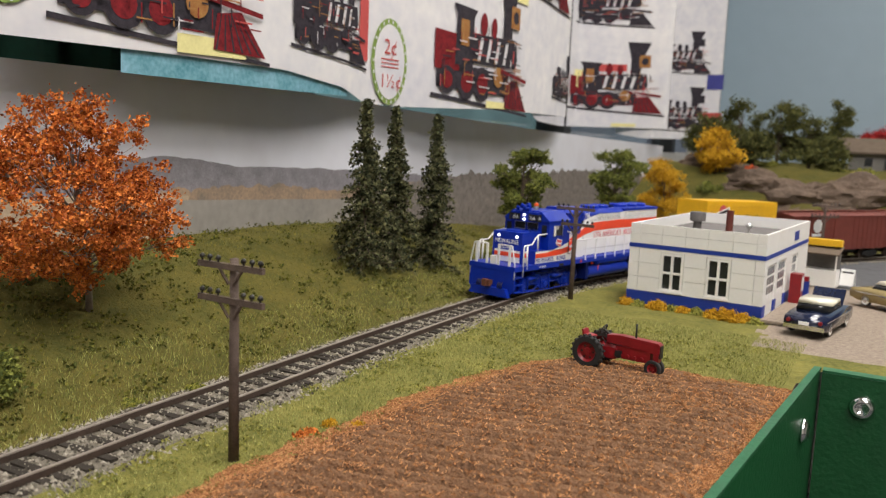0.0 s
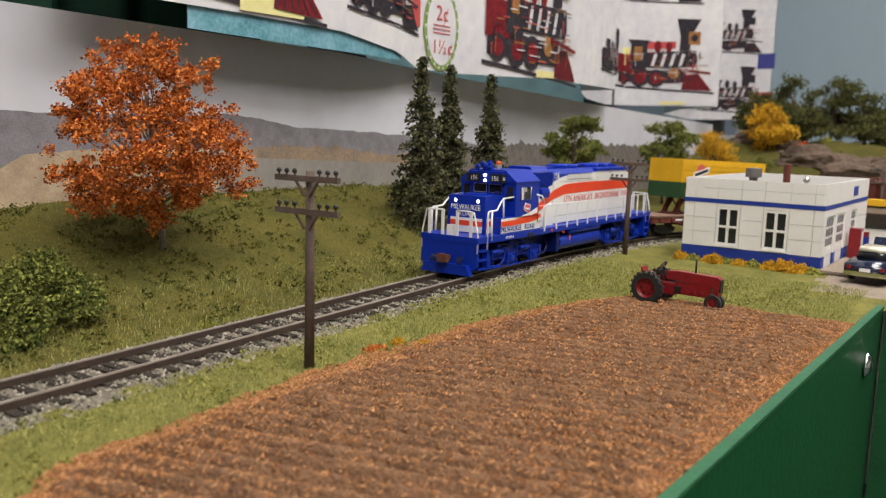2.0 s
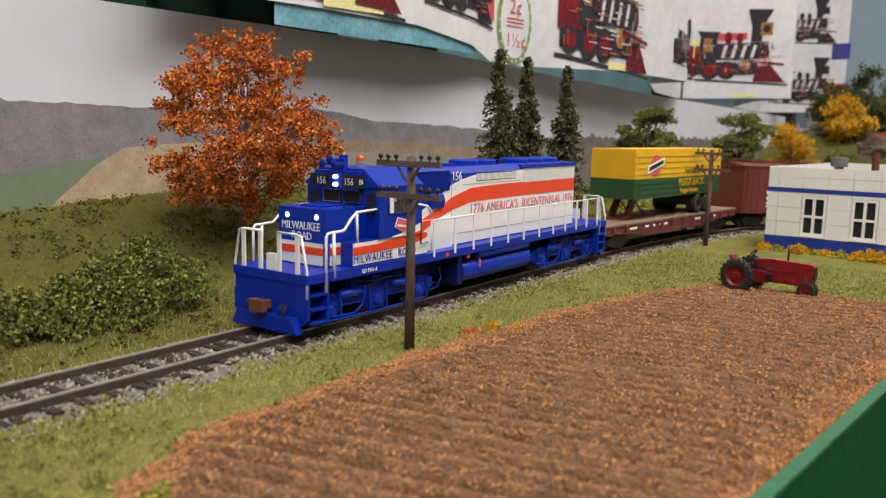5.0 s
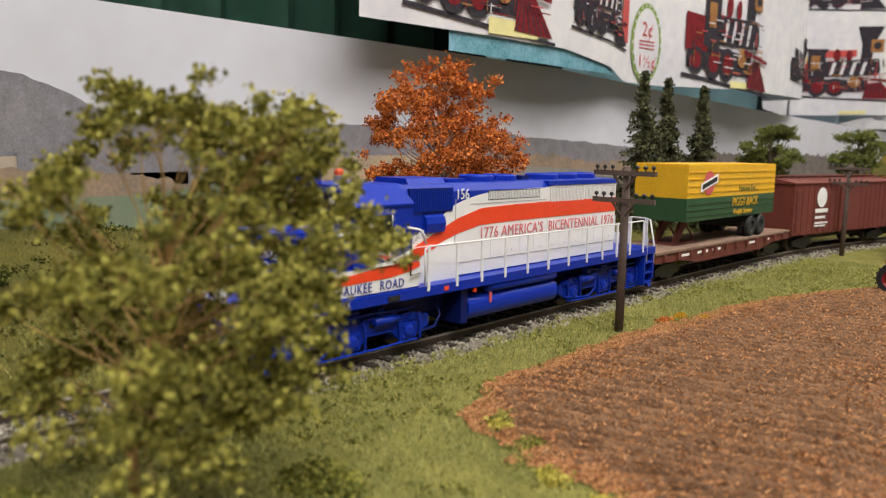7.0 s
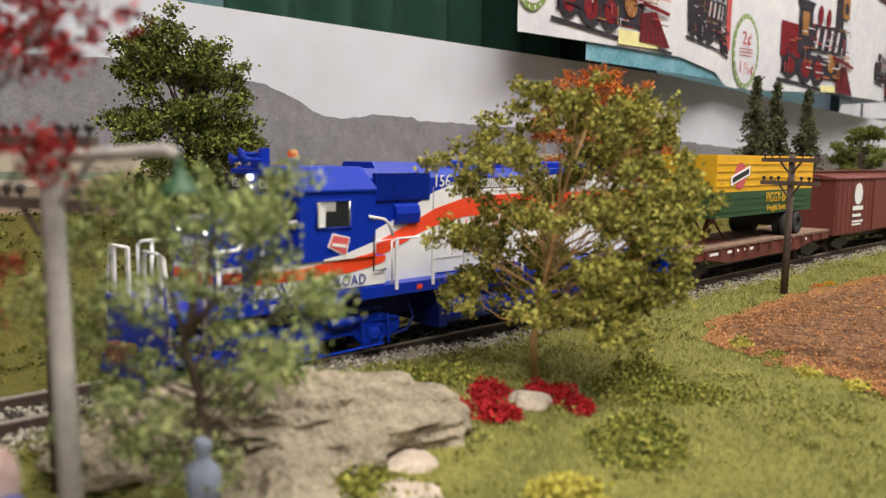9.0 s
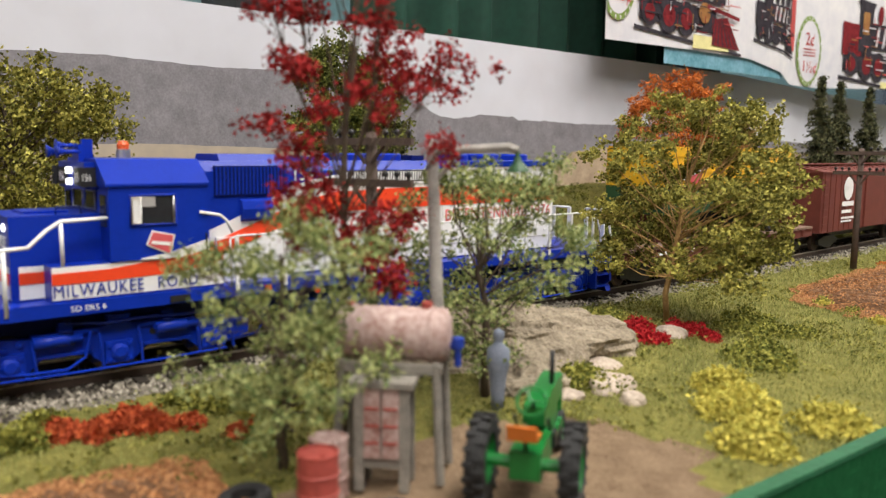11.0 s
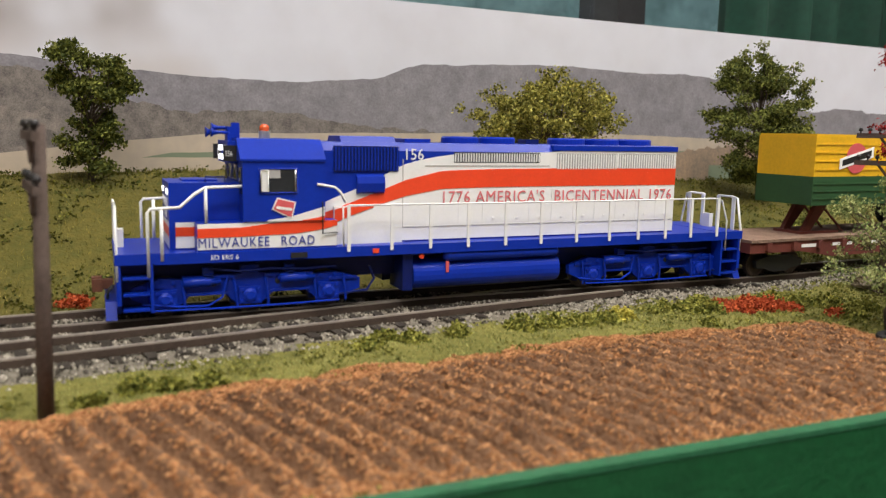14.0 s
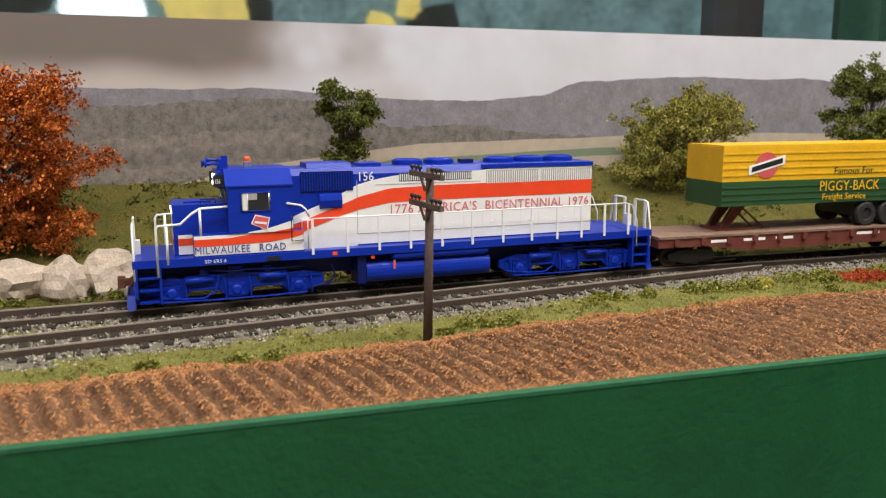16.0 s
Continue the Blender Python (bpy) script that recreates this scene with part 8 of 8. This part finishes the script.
# ---------------------------------------------------------------- parked cars
def car(label, at, low, roof, hood_open):
    C = thing("car", label, "car", at, "parked cars")
    bm = bmesh.new()
    prof = [(-30, 5.0), (-30.5, 8.0), (-29.5, 10.6), (-20, 11.6), (-12, 12.2), (12, 12.4), (22, 11.8), (29.0, 10.6), (30.0, 8.0), (29.5, 4.6), (24, 3.2), (-24, 3.2)]
    prism(bm, [(a * mm, b * mm) for a, b in prof], "x", -10.6 * mm, 10.6 * mm)
    bevel(bm, 1.1 * mm, 3)
    part("body", bm, low, C, soft=True)
    bm = bmesh.new()
    v = prism(bm, [(a * mm, b * mm) for a, b in ((-15.5, 12.0), (-10.5, 16.9), (4.5, 17.2), (10.5, 12.0))], "x", -8.8 * mm, 8.8 * mm)
    bevel(bm, 0.9 * mm, 2)
    part("cabin_glass", bm, "glass_dark", C, "dark car windows", soft=True)
    bm = bmesh.new()
    prism(bm, [(a * mm, b * mm) for a, b in ((-12.6, 15.6), (-10.0, 17.9), (4.2, 18.2), (6.2, 16.2))], "x", -8.9 * mm, 8.9 * mm)
    bevel(bm, 1.0 * mm, 3)
    part("roof", bm, roof, C, soft=True)
    for y in (-31.2, 30.2):
        b3(C, "bumper", (-10.4, 10.4, y, y + 1.4, 4.2, 6.6), "chrome", bev=0.5)
        for x in (-8.2, 8.2):
            bm = bmesh.new()
            lathe(bm, [(0.0001, y * mm), (0.0011, y * mm), (0.0011, (y + 1.6) * mm), (0.0001, (y + 1.6) * mm)], 12, "y", (x * mm, 0, 8.6 * mm))
            part("lamp", bm, "red_paint" if y < 0 else "lamp_glass", C)
    b3(C, "plate", (-2.6, 2.6, -31.5, -31.1, 6.8, 8.6), "paper", bev=0)
    for s in (-1, 1):
        b3(C, "chrome_strip", (min(s * 10.5, s * 10.8), max(s * 10.5, s * 10.8), -26, 26, 8.4, 8.8), "chrome", bev=0.05)
        for y in (-18, 18.5):
            w = new("wheel")
            w.empty_display_size = 0.002
            w.parent = C
            w.location = (s * 9.2 * mm, y * mm, 3.9 * mm)
            for nm, m, rows in (("tyre", "tyre", [(0.0026, -0.0012), (0.0036, -0.0012), (0.0039, 0), (0.0036, 0.0012), (0.0026, 0.0012)]), ("whitewall", "loco_white", [(0.0022, s * 0.0013 - 0.0001), (0.0030, s * 0.0013 - 0.0001), (0.0030, s * 0.0013 + 0.0001), (0.0022, s * 0.0013 + 0.0001)]), ("hubcap", "chrome", [(0.0001, s * 0.0012), (0.0021, s * 0.0012), (0.0012, s * 0.0016), (0.0001, s * 0.0017)])):
                bm = bmesh.new()
                lathe(bm, rows, 20, "x")
                part(nm, bm, m, w)
    if hood_open:
        bm = bmesh.new()
        prism(bm, [(a * mm, b * mm) for a, b in ((12, 12.2), (13.0, 12.4), (19.5, 20.6), (18.7, 21.2))], "x", -8.6 * mm, 8.6 * mm)
        bevel(bm, 0.5 * mm)
        part("hood", bm, low, C, "raised engine hood")
    return C


M["lamp_glass"] = mat("lamp_glass", (0.8, 0.8, 0.75), 0.1, vary=0.05)
car("dark navy two-tone sedan with cream roof and raised hood on gravel", pose(-0.0290, 0.507, 0.0006, 0, 0, -9), "car_navy", "car_cream", True)
car("gold vintage sedan parked on gravel", pose(0.0105, 0.602, 0.0006, 0, 0, -128), "car_gold", "car_cream", False)


# ---------------------------------------------------------------- far hillside
def build_hillside():
    step = 0.014
    xs, ys = np.arange(-0.372, 1.2, step), np.arange(1.02, 2.2, step)
    verts, faces, index = [], [], []
    for x in xs:
        for y in ys:
            w = min(1, max(0, (y - (1.10 + 0.12 * max(0, x + 0.1))) / 0.34))
            z = -0.012 + 0.085 * (w * w * (3 - 2 * w)) + 0.012 * fuzz(x, y, 9, 31) * w + 0.004 * fuzz(x, y, 30, 32) * w
            if x > -0.16 and 0.15 < w < 0.6:
                z += 0.02 * max(0, fuzz(x, y, 14, 33) + 0.35)
            verts.append((x, y, z - (0.004 if y < 1.05 else 0)))
    n = len(ys)
    for i in range(len(xs) - 1):
        for j in range(n - 1):
            q = [i * n + j, (i + 1) * n + j, (i + 1) * n + j + 1, i * n + j + 1]
            zs = [verts[k][2] for k in q]
            faces.append(q)
            index.append(1 if max(zs) - min(zs) > 0.0085 else 0)
    tagged(raw("hillside", verts, faces, ["hillgrass", "cliff"], index=index, soft=True), "far grassy hillside with brown rock outcrops", "hill", kind="structure")
    rnd = random.Random(8)
    def hz(x, y):
        w = min(1, max(0, (y - (1.10 + 0.12 * max(0, x + 0.1))) / 0.34))
        return -0.012 + 0.085 * (w * w * (3 - 2 * w)) + 0.012 * fuzz(x, y, 9, 31) * w - 0.003
    for k, (x, y, h, r, m, lab) in enumerate(((-0.262, 1.52, 0.118, 0.045, "leaf_hill", "dark green"), (-0.195, 1.50, 0.113, 0.050, "leaf_hill", "dark green"), (-0.150, 1.55, 0.095, 0.046, "leaf_hill", "dark green"), (-0.118, 1.72, 0.128, 0.028, "leaf_hill", "slim dark green"), (-0.271, 1.38, 0.075, 0.036, "leaf_yellow", "golden yellow"), (-0.055, 1.78, 0.085, 0.034, "leaf_red", "dark red"), (-0.225, 1.45, 0.060, 0.036, "leaf_hill", "low dark green"), (-0.115, 1.48, 0.055, 0.034, "leaf_hill", "low dark green"), (-0.31, 1.5, 0.10, 0.045, "leaf_hill", "dark green"))):
        tree("hill_tree", lab + " model tree on the far hillside", x, y, h, [(0.012, r * 0.5), (h * 0.35, r), (h * 0.65, r * 0.9), (h * 0.95, r * 0.35)], m, "trunk_dark", 170, 30, 0.0019, 0.0050, 300 + k, base=hz(x, y), trunk=0.003, clump=0.12)
    for k in range(26):
        x, y = rnd.uniform(-0.3, 0.2), rnd.uniform(1.2, 1.55)
        bush("hill_shrub", "small mixed shrub on the far hillside", x, y, rnd.uniform(0.010, 0.02), rnd.choice(["leaf_bush", "leaf_dark", "leaf_rust", "leaf_orange", "leaf_bush"]), 330 + k, 0.7, 0.002, 26, "hillside shrubs", z=hz(x, y))
    for k, (x, y, r) in enumerate(((-0.12, 1.27, 0.05), (-0.05, 1.29, 0.06), (0.02, 1.30, 0.055), (0.09, 1.30, 0.05), (-0.2, 1.31, 0.04), (-0.28, 1.42, 0.05))):
        boulder("rock_outcrop", "brown craggy rock outcrop on the hillside", x, y, hz(x, y) + 0.002, r, (1.2, 0.6, 0.55), 50 + k, "cliff", 0.35, 4)
    Hs = thing("cabin", "small grey wooden cabin with brown roof on the far hill", "house", pose(-0.030, 1.60, hz(-0.03, 1.60) + 0.003, 0, 0, 4))
    b3(Hs, "wall", (-60, 60, -30, 30, 0, 34), "house_grey", bev=0.4)
    bm = bmesh.new()
    prism(bm, [(a * mm, b * mm) for a, b in ((-40, 33), (0, 56), (40, 33), (40, 36), (0, 60), (-40, 36))], "x", -104 * mm, 70 * mm)
    part("roof", bm, "roof_brown", Hs)
    for x in (-98, -66):
        b3(Hs, "porch_post", (x - 1.5, x + 1.5, -29, -26, 0, 34), "house_grey", bev=0.2)
    for x in (-30, 28):
        w = new("window")
        w.empty_display_size = 0.003
        w.parent = Hs
        b3(w, "pane", (x - 6, x + 6, -30.6, -30.1, 12, 26), "glass_dark", bev=0)
        b3(w, "frame", (x - 7, x + 7, -30.4, -30.05, 11, 12), "house_grey", bev=0.1)
    b3(Hs, "door", (-6, 8, -30.7, -30.1, 0, 26), "black", bev=0.2)


build_hillside()

motions()
